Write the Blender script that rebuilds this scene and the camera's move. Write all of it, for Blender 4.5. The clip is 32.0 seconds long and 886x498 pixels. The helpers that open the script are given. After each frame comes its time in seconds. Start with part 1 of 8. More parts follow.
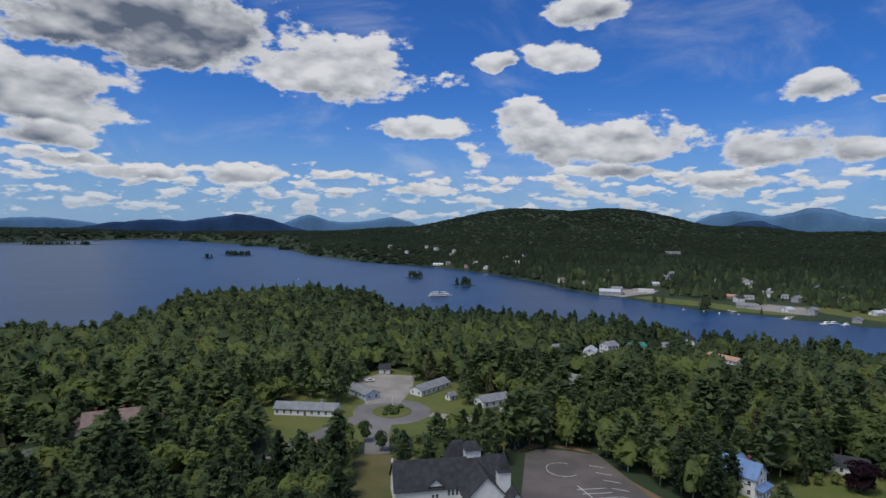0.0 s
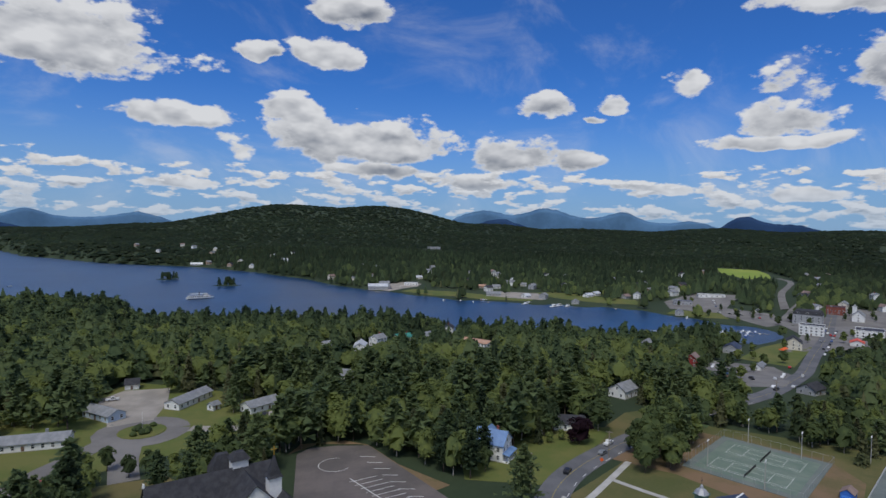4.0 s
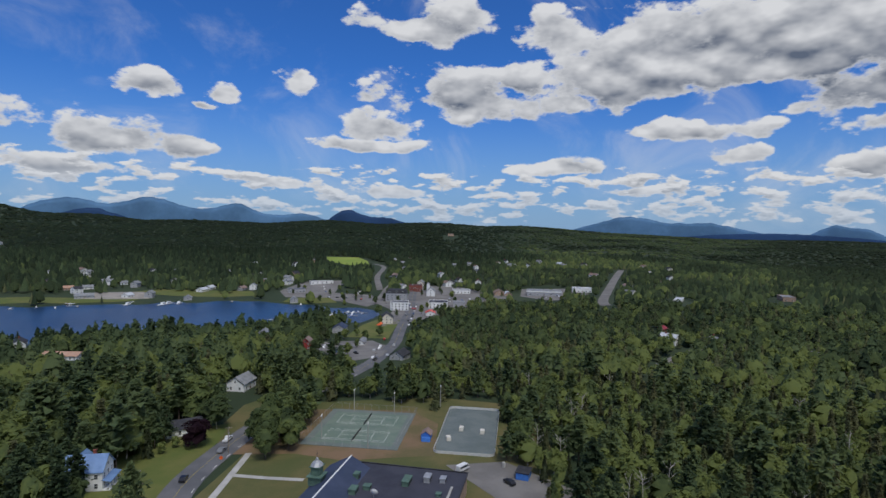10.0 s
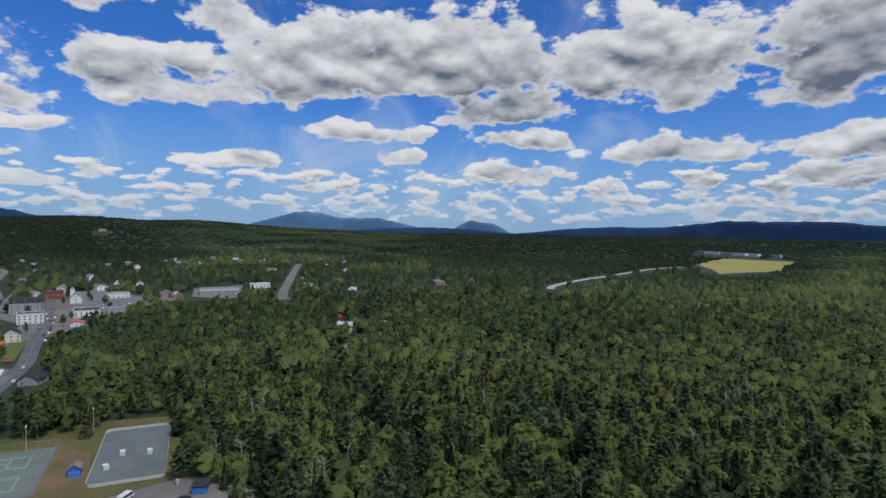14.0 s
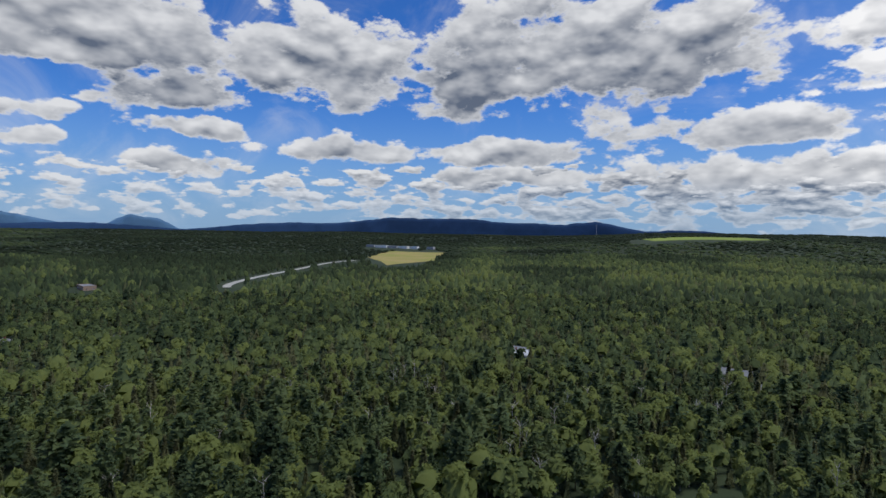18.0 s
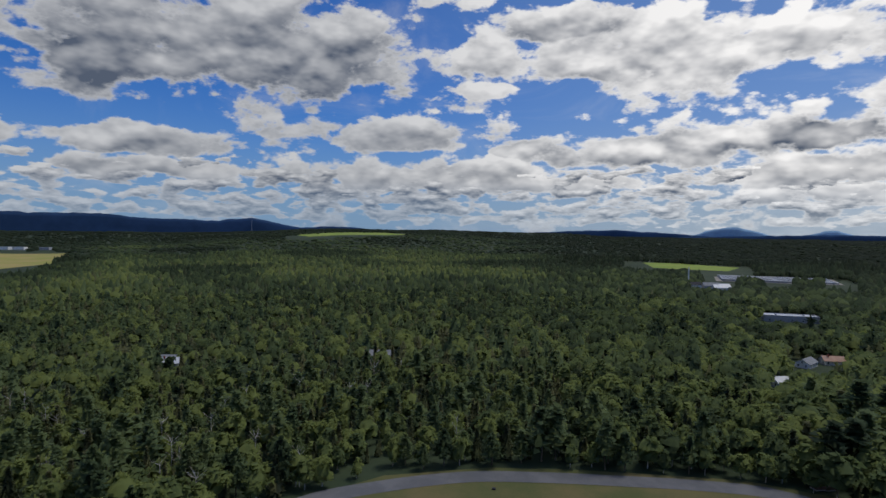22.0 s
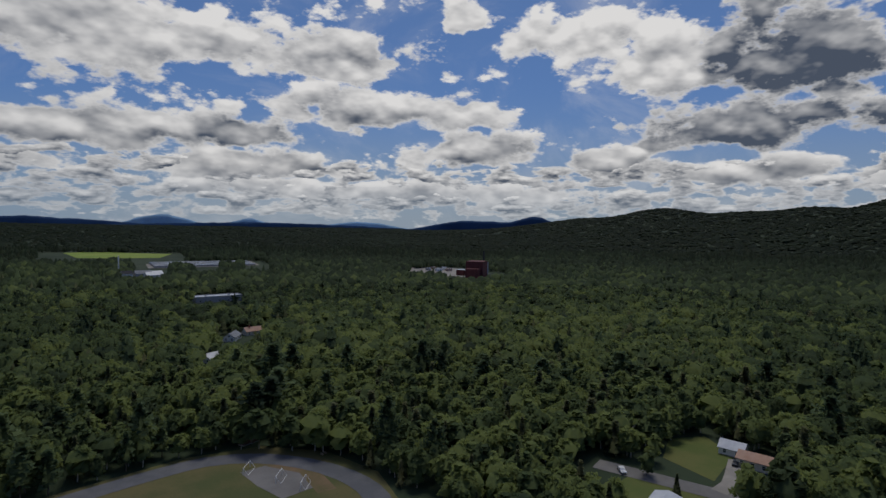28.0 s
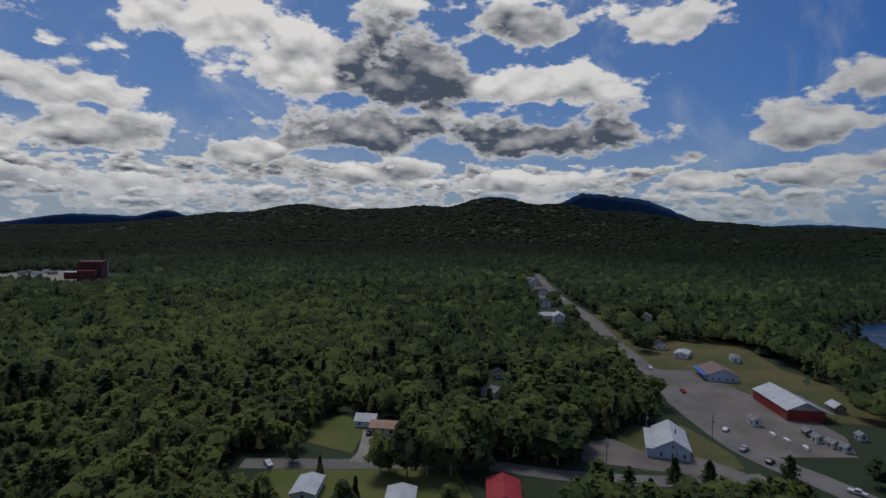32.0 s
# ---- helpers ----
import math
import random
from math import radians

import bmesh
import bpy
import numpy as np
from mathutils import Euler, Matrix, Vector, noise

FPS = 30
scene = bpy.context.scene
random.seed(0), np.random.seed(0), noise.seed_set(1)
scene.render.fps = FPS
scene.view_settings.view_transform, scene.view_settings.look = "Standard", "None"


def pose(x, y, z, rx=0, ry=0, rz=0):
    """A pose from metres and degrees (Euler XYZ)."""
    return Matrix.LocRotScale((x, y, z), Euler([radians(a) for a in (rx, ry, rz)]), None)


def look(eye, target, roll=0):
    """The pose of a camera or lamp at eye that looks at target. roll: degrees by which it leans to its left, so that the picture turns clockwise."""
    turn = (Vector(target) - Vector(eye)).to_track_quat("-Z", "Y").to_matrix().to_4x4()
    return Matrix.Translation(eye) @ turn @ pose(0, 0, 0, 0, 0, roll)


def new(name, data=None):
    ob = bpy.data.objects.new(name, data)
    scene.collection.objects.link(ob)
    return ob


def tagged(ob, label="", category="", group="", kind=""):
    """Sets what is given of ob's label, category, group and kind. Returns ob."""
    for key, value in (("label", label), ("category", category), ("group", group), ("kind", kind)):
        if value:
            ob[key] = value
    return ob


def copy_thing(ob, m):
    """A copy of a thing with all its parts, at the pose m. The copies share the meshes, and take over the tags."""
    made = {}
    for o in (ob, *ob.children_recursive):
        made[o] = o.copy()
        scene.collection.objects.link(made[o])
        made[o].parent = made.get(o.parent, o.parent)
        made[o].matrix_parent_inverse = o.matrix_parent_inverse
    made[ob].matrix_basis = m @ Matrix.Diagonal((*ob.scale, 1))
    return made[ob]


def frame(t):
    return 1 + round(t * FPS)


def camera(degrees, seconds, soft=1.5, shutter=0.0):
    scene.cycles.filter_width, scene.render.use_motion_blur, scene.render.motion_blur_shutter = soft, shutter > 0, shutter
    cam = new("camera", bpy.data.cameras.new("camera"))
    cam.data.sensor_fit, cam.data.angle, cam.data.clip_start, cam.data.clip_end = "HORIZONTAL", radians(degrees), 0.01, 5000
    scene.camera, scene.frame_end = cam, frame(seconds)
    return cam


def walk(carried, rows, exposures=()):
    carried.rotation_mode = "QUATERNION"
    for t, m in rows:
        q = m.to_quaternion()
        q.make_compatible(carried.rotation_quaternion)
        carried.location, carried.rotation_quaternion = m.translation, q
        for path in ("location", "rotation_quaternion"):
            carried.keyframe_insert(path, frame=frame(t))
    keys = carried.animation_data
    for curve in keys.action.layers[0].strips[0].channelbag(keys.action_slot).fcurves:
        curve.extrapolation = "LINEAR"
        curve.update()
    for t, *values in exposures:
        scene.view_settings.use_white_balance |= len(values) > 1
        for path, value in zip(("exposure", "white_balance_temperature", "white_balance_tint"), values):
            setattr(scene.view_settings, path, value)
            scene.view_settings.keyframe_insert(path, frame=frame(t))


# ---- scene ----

# ---- camera: a drone hovering 80 m above the school and turning on the spot ----
EYE_Z = 80.0
cam = camera(76.7, 32.0, soft=1.5)
TURNS = [
    (0.0, 88.05, -0.98, 0.00), (0.5, 88.06, -0.96, -2.82), (1.0, 88.05, -0.99, -5.63), (1.5, 88.05, -1.05, -8.49),
    (2.0, 88.06, -1.04, -11.42), (2.5, 88.08, -1.11, -14.28), (3.0, 88.09, -1.12, -17.17), (3.5, 88.12, -1.09, -20.21),
    (5.5, 88.08, -1.03, -32.43), (6.0, 88.06, -1.08, -35.49), (6.5, 88.03, -1.06, -38.56), (7.0, 88.02, -1.05, -41.62),
    (7.5, 88.02, -1.09, -44.77), (8.0, 88.02, -1.01, -48.11), (8.5, 88.03, -1.01, -51.46), (9.0, 88.01, -0.97, -54.74),
    (9.5, 87.97, -1.00, -57.97), (10.0, 87.97, -1.06, -61.21), (10.5, 88.01, -1.09, -64.78), (11.0, 88.02, -1.10, -68.67),
    (11.5, 88.03, -1.11, -72.86), (12.0, 88.02, -1.07, -76.90), (12.5, 87.98, -1.02, -80.94), (13.0, 87.96, -0.95, -84.98),
    (13.5, 87.97, -0.94, -89.09), (14.0, 87.96, -0.93, -93.32), (14.5, 87.93, -1.05, -97.42), (16.5, 87.97, -1.00, -113.30),
    (17.0, 87.97, -0.96, -117.29), (17.5, 87.98, -0.92, -121.37), (18.0, 88.02, -0.93, -125.39), (18.5, 88.05, -0.89, -129.43),
    (19.0, 88.11, -0.88, -133.49), (19.5, 88.12, -0.78, -137.54), (20.0, 88.14, -0.84, -141.70), (20.5, 88.16, -0.91, -146.09),
    (21.0, 88.14, -0.89, -150.57), (21.5, 88.14, -0.82, -155.08), (22.0, 88.13, -0.74, -159.55), (22.5, 88.09, -0.68, -164.05),
    (23.0, 88.02, -0.67, -168.53), (23.5, 87.94, -0.64, -173.01), (24.0, 87.84, -0.65, -177.50), (24.5, 87.78, -0.70, -182.03),
    (25.0, 87.74, -0.77, -186.51), (25.5, 87.67, -0.80, -191.00), (27.5, 87.66, -0.96, -208.92), (28.0, 87.66, -1.00, -213.42),
    (28.5, 87.69, -1.03, -217.90), (29.0, 87.71, -1.07, -222.39), (29.5, 87.74, -1.08, -226.89), (30.0, 87.74, -1.05, -231.40),
    (30.5, 87.74, -1.07, -235.90), (31.0, 87.75, -1.06, -240.39), (31.5, 87.78, -1.21, -244.86), (32.0, 87.81, -1.15, -248.96),
]
EXPOSURES = [(0.0, 0.0), (10.0, 0.0), (15.0, 0.1), (18.5, 0.1), (22.0, -0.3), (25.0, -0.65), (28.0, -0.75), (32.0, -0.8)]
walk(cam, [(t, pose(0, 0, EYE_Z, tilt, lean, turn)) for t, tilt, lean, turn in TURNS], EXPOSURES)

# ---- daylight: sun high in the south-west behind thin cloud and broken cumulus, sky with clouds ----
SUN_BEARING, SUN_HEIGHT = 222.0, 62.0
SKY_STRENGTH = 0.11


def heading(b, e):
    return Vector((math.sin(radians(b)) * math.cos(radians(e)), math.cos(radians(b)) * math.cos(radians(e)), math.sin(radians(e))))


sun_data = bpy.data.lights.new("sun", "SUN")
sun_data.energy, sun_data.angle, sun_data.color = 2.0, radians(20.0), (1.0, 0.96, 0.90)
sun = new("sun", sun_data)
sun.matrix_world = look((0, 0, 1000), Vector((0, 0, 1000)) - heading(SUN_BEARING, SUN_HEIGHT))

# cumulus clouds: bearing, height above the horizon, half width, half height, all in degrees, and how dark they are
CLOUDS_NORTH = [(-36.5, 7.3, 4.1, 1.2, 0.2), (-35.3, 5.6, 4.0, 0.8, 0.15), (-34.1, 11.0, 6.9, 2.8, 0.4), (-29.2, 17.5, 12.4, 3.6, 0.75), (-28.5, 4.7, 4.9, 0.7, 0.15), (-19.7, 5.1, 4.1, 0.9, 0.1), (-12.9, 15.7, 9.3, 3.0, 0.15), (-2.7, 10.3, 6.2, 1.3, 0.1), (-2.0, 4.2, 2.9, 0.7, 0.05), (4.6, 16.4, 2.5, 0.8, 0), (7.8, 11.5, 3.3, 1.4, 0), (11.1, 16.7, 2.9, 1.5, 0.05), (13.9, 20.9, 4.5, 1.5, 0.2), (14.3, 8.9, 9.5, 2.3, 0.25), (16.5, 5.8, 5.8, 0.8, 0.15), (26.4, 5.0, 4.6, 0.9, 0.15), (30.8, 7.6, 4.6, 1.7, 0.3), (32.9, 12.4, 2.8, 1.3, 0.1)]
CLOUDS_NORTH_EAST = [(36.7, 7.0, 3.1, 1.4, 0.4), (37.5, 11.2, 1.6, 0.5, 0.1), (39.7, 12.3, 2.2, 0.9, 0.05), (43.2, 4.5, 4.3, 0.7, 0.1), (46.8, 14.1, 1.7, 1.5, 0), (54.6, 8.4, 6.2, 0.7, 0.15), (55.0, 3.6, 3.7, 0.8, 0.1), (55.1, 10.2, 3.9, 1.6, 0.15), (59.1, 19.6, 5.7, 2.2, 0.2), (63.3, 13.4, 7.7, 2.9, 0.35), (68.9, 14.8, 2.9, 1.9, 0.2), (72.5, 18.8, 3.6, 2.1, 0.15), (72.6, 6.2, 3.8, 1.0, 0.15), (80.7, 4.1, 3.7, 0.5, 0.1), (81.1, 14.9, 8.2, 3.3, 0.3), (83.2, 9.5, 4.5, 1.1, 0.2), (85.0, 9.5, 6.1, 0.9, 0.15), (88.4, 7.4, 2.4, 1.0, 0.1)]
CLOUDS_EAST = [(89.4, 17.1, 13.3, 4.4, 0.42), (99.7, 12.2, 6.6, 2.3, 0.6), (99.9, 5.8, 4.8, 1.1, 0.25), (102.1, 9.1, 6.1, 1.1, 0.3), (113.1, 16.3, 9.2, 4.2, 0.42), (114.4, 7.5, 7.4, 1.6, 0.3), (127.5, 15.1, 5.7, 3.5, 0.72), (127.9, 14.9, 6.0, 2.9, 0.8), (128.9, 8.0, 3.0, 1.6, 0.35), (129.0, 5.1, 3.4, 1.0, 0.3), (133.1, 7.8, 7.1, 1.6, 0.4), (134.3, 5.5, 6.3, 1.0, 0.3), (138.7, 17.1, 15.8, 5.7, 0.52), (155.0, 9.5, 12.2, 1.8, 0.35), (158.5, 5.7, 15.4, 1.8, 0.25), (163.6, 4.9, 18.2, 1.2, 0.3), (164.1, 14.2, 3.7, 1.0, 0), (164.8, 17.2, 5.2, 2.6, 0.1)]
CLOUDS_SOUTH = [(168.3, 8.4, 4.2, 1.7, 0.5), (171.1, 7.4, 4.0, 1.5, 0.5), (172.6, 19.6, 8.0, 2.0, 0.4), (178.3, 16.9, 16.0, 3.7, 0.2), (178.5, 7.6, 8.1, 1.7, 0.4), (180.7, 8.2, 9.2, 2.1, 0.4), (188.8, 16.7, 11.7, 2.4, 0.15), (193.2, 8.7, 4.5, 1.6, 0.7), (193.5, 8.6, 4.4, 1.5, 0.75), (196.4, 5.6, 10.4, 1.5, 0.4), (200.2, 5.5, 8.3, 1.2, 0.35), (201.6, 15.8, 7.0, 2.3, 0.25), (202.7, 16.5, 8.9, 2.1, 0.35), (203.3, 11.1, 4.9, 1.9, 0.4), (208.4, 11.7, 12.1, 2.2, 0.3), (208.5, 3.5, 22.7, 1.1, 0.3), (215.7, 20.2, 3.2, 1.7, 0), (217.1, 7.9, 7.3, 1.9, 0.45)]
CLOUDS_WEST = [(225.2, 18.4, 7.7, 2.2, 0), (229.3, 6.8, 3.7, 1.4, 0.5), (234.2, 15.5, 5.3, 3.9, 0.1), (240.7, 5.3, 10.4, 1.3, 0.45), (241.5, 9.8, 9.2, 2.7, 0.95), (244.3, 15.3, 8.5, 4.7, 1), (255.5, 4.6, 9.0, 1.4, 0.25), (256.8, 19.6, 5.8, 2.0, 0.5), (257.1, 9.3, 10.2, 2.3, 1), (258.6, 14.2, 8.0, 1.9, 0.1), (270.1, 19.0, 5.1, 2.1, 0.05), (273.0, 4.9, 3.6, 0.9, 0.3), (281.5, 5.0, 3.3, 1.0, 0.4), (282.5, 9.5, 5.5, 2.5, 0.3), (285.7, 6.1, 3.7, 1.2, 0.3), (285.8, 12.5, 3.2, 2.4, 0.25)]

world = bpy.data.worlds.new("sky")
world.use_nodes = True
scene.world = world
wt = world.node_tree
wt.nodes.clear()


def node(tree, kind, inputs=(), **settings):
    n = tree.nodes.new(kind)
    for k, v in settings.items():
        setattr(n, k, v)
    for key, v in (inputs.items() if isinstance(inputs, dict) else enumerate(inputs)):
        if v is None:
            continue
        if isinstance(v, bpy.types.NodeSocket):
            tree.links.new(v, n.inputs[key])
        else:
            n.inputs[key].default_value = v
    return n


def calc(tree, op, a, b=0.5, c=0.5, clamp=False):
    n = node(tree, "ShaderNodeMath", [a, b, c], operation=op, use_clamp=clamp)
    return n.outputs[0]


def step(tree, x, lo, hi):
    n = node(tree, "ShaderNodeMapRange", {"Value": x, "From Min": lo, "From Max": hi}, interpolation_type="SMOOTHSTEP")
    return n.outputs[0]


def blend(tree, f, a, b):
    n = node(tree, "ShaderNodeMix", data_type="RGBA")
    for k, v in ((0, f), (6, a), (7, b)):
        if isinstance(v, bpy.types.NodeSocket):
            tree.links.new(v, n.inputs[k])
        else:
            n.inputs[k].default_value = v
    return n.outputs[2]


def moved(way, d):
    return node(wt, "ShaderNodeVectorMath", [way, d], operation="ADD").outputs[0]


def puffs(way, fine=8.0):
    """Cauliflower lumps of the clouds, about 0.5 in the mean."""
    tall = node(wt, "ShaderNodeVectorMath", [way, (1.0, 1.0, 1.9)], operation="MULTIPLY").outputs[0]
    torn = node(wt, "ShaderNodeTexNoise", {"Vector": tall, "Scale": 9.0, "Detail": fine, "Roughness": 0.57, "Distortion": 0.15}).outputs[0]
    lumps = node(wt, "ShaderNodeTexVoronoi", {"Vector": tall, "Scale": 14.0, "Detail": min(fine, 3.0), "Roughness": 0.55, "Lacunarity": 2.3, "Smoothness": 0.35}, feature="SMOOTH_F1", normalize=True).outputs["Distance"]
    return calc(wt, "ADD", calc(wt, "MULTIPLY", torn, 0.75), calc(wt, "MULTIPLY", calc(wt, "SUBTRACT", 0.42, lumps), 0.62))


def rows(way):
    """Rows of small cumulus low in the sky."""
    flat = node(wt, "ShaderNodeVectorMath", [way, (1.0, 1.0, 3.0)], operation="MULTIPLY").outputs[0]
    return node(wt, "ShaderNodeTexNoise", {"Vector": flat, "Scale": 21.0, "Detail": 6.0, "Roughness": 0.52, "Distortion": 0.1}).outputs[0]


def choose(f, a, b):
    return node(wt, "ShaderNodeMix", [f, None, a, b], data_type="FLOAT").outputs[0]


way_in = node(wt, "ShaderNodeTexCoord").outputs["Generated"]
sep_in = node(wt, "ShaderNodeSeparateXYZ", [way_in]).outputs
up = calc(wt, "MAXIMUM", sep_in[2], 0.0)
sway = node(wt, "ShaderNodeTexNoise", {"Vector": way_in, "Scale": 11.0, "Detail": 3.0}).outputs["Color"]
sway = node(wt, "ShaderNodeVectorMath", [sway, (0.05, 0.05, 0.035), (-0.025, -0.025, -0.0175)], operation="MULTIPLY_ADD").outputs[0]
swayed = node(wt, "ShaderNodeVectorMath", [way_in, sway], operation="ADD").outputs[0]

def cloud_group():
    """One cloud laid over those before it: a flat-footed oval, how high in it the way lies, and how dark it is."""
    g = bpy.data.node_groups.new("cloud", "ShaderNodeTree")
    for name, kind in (("Way", "Vector"), ("Size", "Vector"), ("Offset", "Vector"), ("Dusk", "Float"), ("Bank", "Float"), ("Rise", "Float"), ("Gloom", "Float")):
        g.interface.new_socket(name, in_out="INPUT", socket_type="NodeSocket" + kind)
    for name in ("Bank", "Rise", "Gloom"):
        g.interface.new_socket(name, in_out="OUTPUT", socket_type="NodeSocketFloat")
    i = g.nodes.new("NodeGroupInput").outputs
    o = g.nodes.new("NodeGroupOutput").inputs
    way = node(g, "ShaderNodeVectorMath", [i["Bank"], (1e-7, 1e-7, 1e-7), i["Way"]], operation="MULTIPLY_ADD").outputs[0]
    n = node(g, "ShaderNodeVectorMath", [way, i["Size"], i["Offset"]], operation="MULTIPLY_ADD").outputs[0]
    m = node(g, "ShaderNodeVectorMath", [n, (-1.0, -1.0, -1.35)], operation="MULTIPLY").outputs[0]
    m = node(g, "ShaderNodeVectorMath", [n, m], operation="MAXIMUM").outputs[0]
    r = calc(g, "SUBTRACT", 1.0, node(g, "ShaderNodeVectorMath", [m], operation="LENGTH").outputs["Value"])
    over = step(g, calc(g, "SUBTRACT", r, i["Bank"]), -0.15, 0.15)
    high = node(g, "ShaderNodeSeparateXYZ", [n]).outputs[2]
    g.links.new(node(g, "ShaderNodeMix", [over, None, i["Rise"], high], data_type="FLOAT").outputs[0], o["Rise"])
    g.links.new(node(g, "ShaderNodeMix", [over, None, i["Gloom"], i["Dusk"]], data_type="FLOAT").outputs[0], o["Gloom"])
    g.links.new(calc(g, "MAXIMUM", r, i["Bank"]), o["Bank"])
    return g


one_cloud = cloud_group()
bank, rise, gloom = -9.0, 0.0, 0.2
for b, e, w, h, dusk in CLOUDS_NORTH + CLOUDS_NORTH_EAST + CLOUDS_EAST + CLOUDS_SOUTH + CLOUDS_WEST:
    c = heading(b, e)
    wide = w * (1.2 if w < 9 else 1.34)
    s = (1 / math.sin(radians(wide)), 1 / math.sin(radians(wide)), 1 / math.sin(radians(h * (1.25 if w < 9 else 1.34))))
    offset = (-c.x * s[0], -c.y * s[1], -(c.z - 0.12 * math.sin(radians(h))) * s[2])
    bank, rise, gloom = node(wt, "ShaderNodeGroup", {"Way": swayed, "Size": s, "Offset": offset, "Dusk": dusk, "Bank": bank, "Rise": rise, "Gloom": gloom}, node_tree=one_cloud).outputs
southern = step(wt, node(wt, "ShaderNodeVectorMath", [way_in, tuple(heading(205, 0))], operation="DOT_PRODUCT").outputs["Value"], -0.3, 0.6)
# Unseen cloud cover above the view, added to raise the fill light.
fill_overhead = step(wt, up, 0.42, 0.55)
bank = calc(wt, "MAXIMUM", bank, calc(wt, "MULTIPLY_ADD", fill_overhead, 0.9, -0.8))
bank = calc(wt, "MAXIMUM", bank, calc(wt, "MULTIPLY_ADD", southern, 1.0, -0.98))
bank = calc(wt, "MINIMUM", bank, calc(wt, "MULTIPLY", bank, 1.5))
lumps_here, bulge, bulge_above = puffs(way_in), puffs(way_in, 2.0), puffs(moved(way_in, (0.0, 0.0, 0.020)), 2.0)
rows_here, rows_above = rows(way_in), rows(moved(way_in, (0.0, 0.0, 0.007)))
low = calc(wt, "MULTIPLY", step(wt, up, 0.15, 0.09), step(wt, up, -0.01, 0.025))
cutoff = calc(wt, "MULTIPLY_ADD", southern, -0.06, 0.485)
scattered = calc(wt, "MULTIPLY_ADD", calc(wt, "SUBTRACT", rows_here, cutoff), 6.0, calc(wt, "MULTIPLY_ADD", low, 2.6, -2.6))
banked = calc(wt, "MULTIPLY_ADD", calc(wt, "SUBTRACT", lumps_here, 0.5), 5.6, calc(wt, "MULTIPLY_ADD", bank, 1.9, 0.08))
depth = calc(wt, "MAXIMUM", banked, scattered)
cover = step(wt, depth, -0.02, 0.42)
thick = step(wt, depth, 0.1, 0.85)
in_row = step(wt, calc(wt, "SUBTRACT", scattered, banked), -0.1, 0.2)
toward = node(wt, "ShaderNodeVectorMath", [way_in, tuple(heading(SUN_BEARING, 20))], operation="DOT_PRODUCT").outputs["Value"]
backlit = step(wt, toward, 0.25, 0.95)
rise = calc(wt, "MINIMUM", calc(wt, "MAXIMUM", rise, -1.0), 1.0)
relief = calc(wt, "MULTIPLY", calc(wt, "SUBTRACT", bulge_above, bulge), 2.4)
grey = calc(wt, "ADD", calc(wt, "MULTIPLY_ADD", rise, -0.36, 0.20), calc(wt, "MULTIPLY_ADD", gloom, 0.78, relief))
grey_row = calc(wt, "MULTIPLY_ADD", calc(wt, "SUBTRACT", rows_above, rows_here), 3.2, calc(wt, "MULTIPLY_ADD", southern, 0.32, 0.35))
grey = choose(in_row, grey, grey_row)
grey = calc(wt, "MULTIPLY", grey, calc(wt, "MULTIPLY_ADD", thick, 0.8, 0.2), clamp=True)
LIT, GLARE, DARK = (0.68, 0.69, 0.71, 1), (1.20, 1.18, 1.16, 1), (0.105, 0.13, 0.18, 1)
cloud_colour = blend(wt, grey, blend(wt, backlit, LIT, GLARE), DARK)
veil = node(wt, "ShaderNodeTexNoise", {"Vector": node(wt, "ShaderNodeVectorMath", [way_in, (1.0, 1.6, 2.0)], operation="MULTIPLY").outputs[0], "Scale": 3.4, "Detail": 6.0, "Roughness": 0.6, "Distortion": 0.8}).outputs[0]
veil = calc(wt, "MULTIPLY", step(wt, veil, 0.48, 0.78), 0.30)
air = node(wt, "ShaderNodeTexSky", sky_type="NISHITA", sun_disc=False, sun_elevation=radians(SUN_HEIGHT), sun_rotation=radians(SUN_BEARING), altitude=400.0, air_density=1.0, dust_density=0.6, ozone_density=2.2)
horizon = calc(wt, "POWER", step(wt, sep_in[2], 0.30, -0.02), 1.6)
scaled = node(wt, "ShaderNodeVectorMath", [air.outputs[0], (SKY_STRENGTH * 0.20, SKY_STRENGTH * 0.51, SKY_STRENGTH * 1.02)], operation="MULTIPLY").outputs[0]
scaled = blend(wt, calc(wt, "MULTIPLY", backlit, 0.40), scaled, (0.30, 0.42, 0.58, 1))
hazy = blend(wt, calc(wt, "MULTIPLY", horizon, 0.85), scaled, blend(wt, backlit, (0.24, 0.37, 0.56, 1), (0.44, 0.51, 0.60, 1)))
veiled = blend(wt, veil, hazy, blend(wt, backlit, LIT, GLARE))
mixed = blend(wt, calc(wt, "MULTIPLY", cover, calc(wt, "MULTIPLY_ADD", step(wt, up, 0.10, 0.0), -0.45, 0.97)), veiled, cloud_colour)
ground_side = step(wt, sep_in[2], -0.02, -0.10)
final = blend(wt, ground_side, mixed, (0.06, 0.07, 0.05, 1))
background = node(wt, "ShaderNodeBackground", {"Color": final, "Strength": 1.0})
out = node(wt, "ShaderNodeOutputWorld")
wt.links.new(background.outputs[0], out.inputs[0])

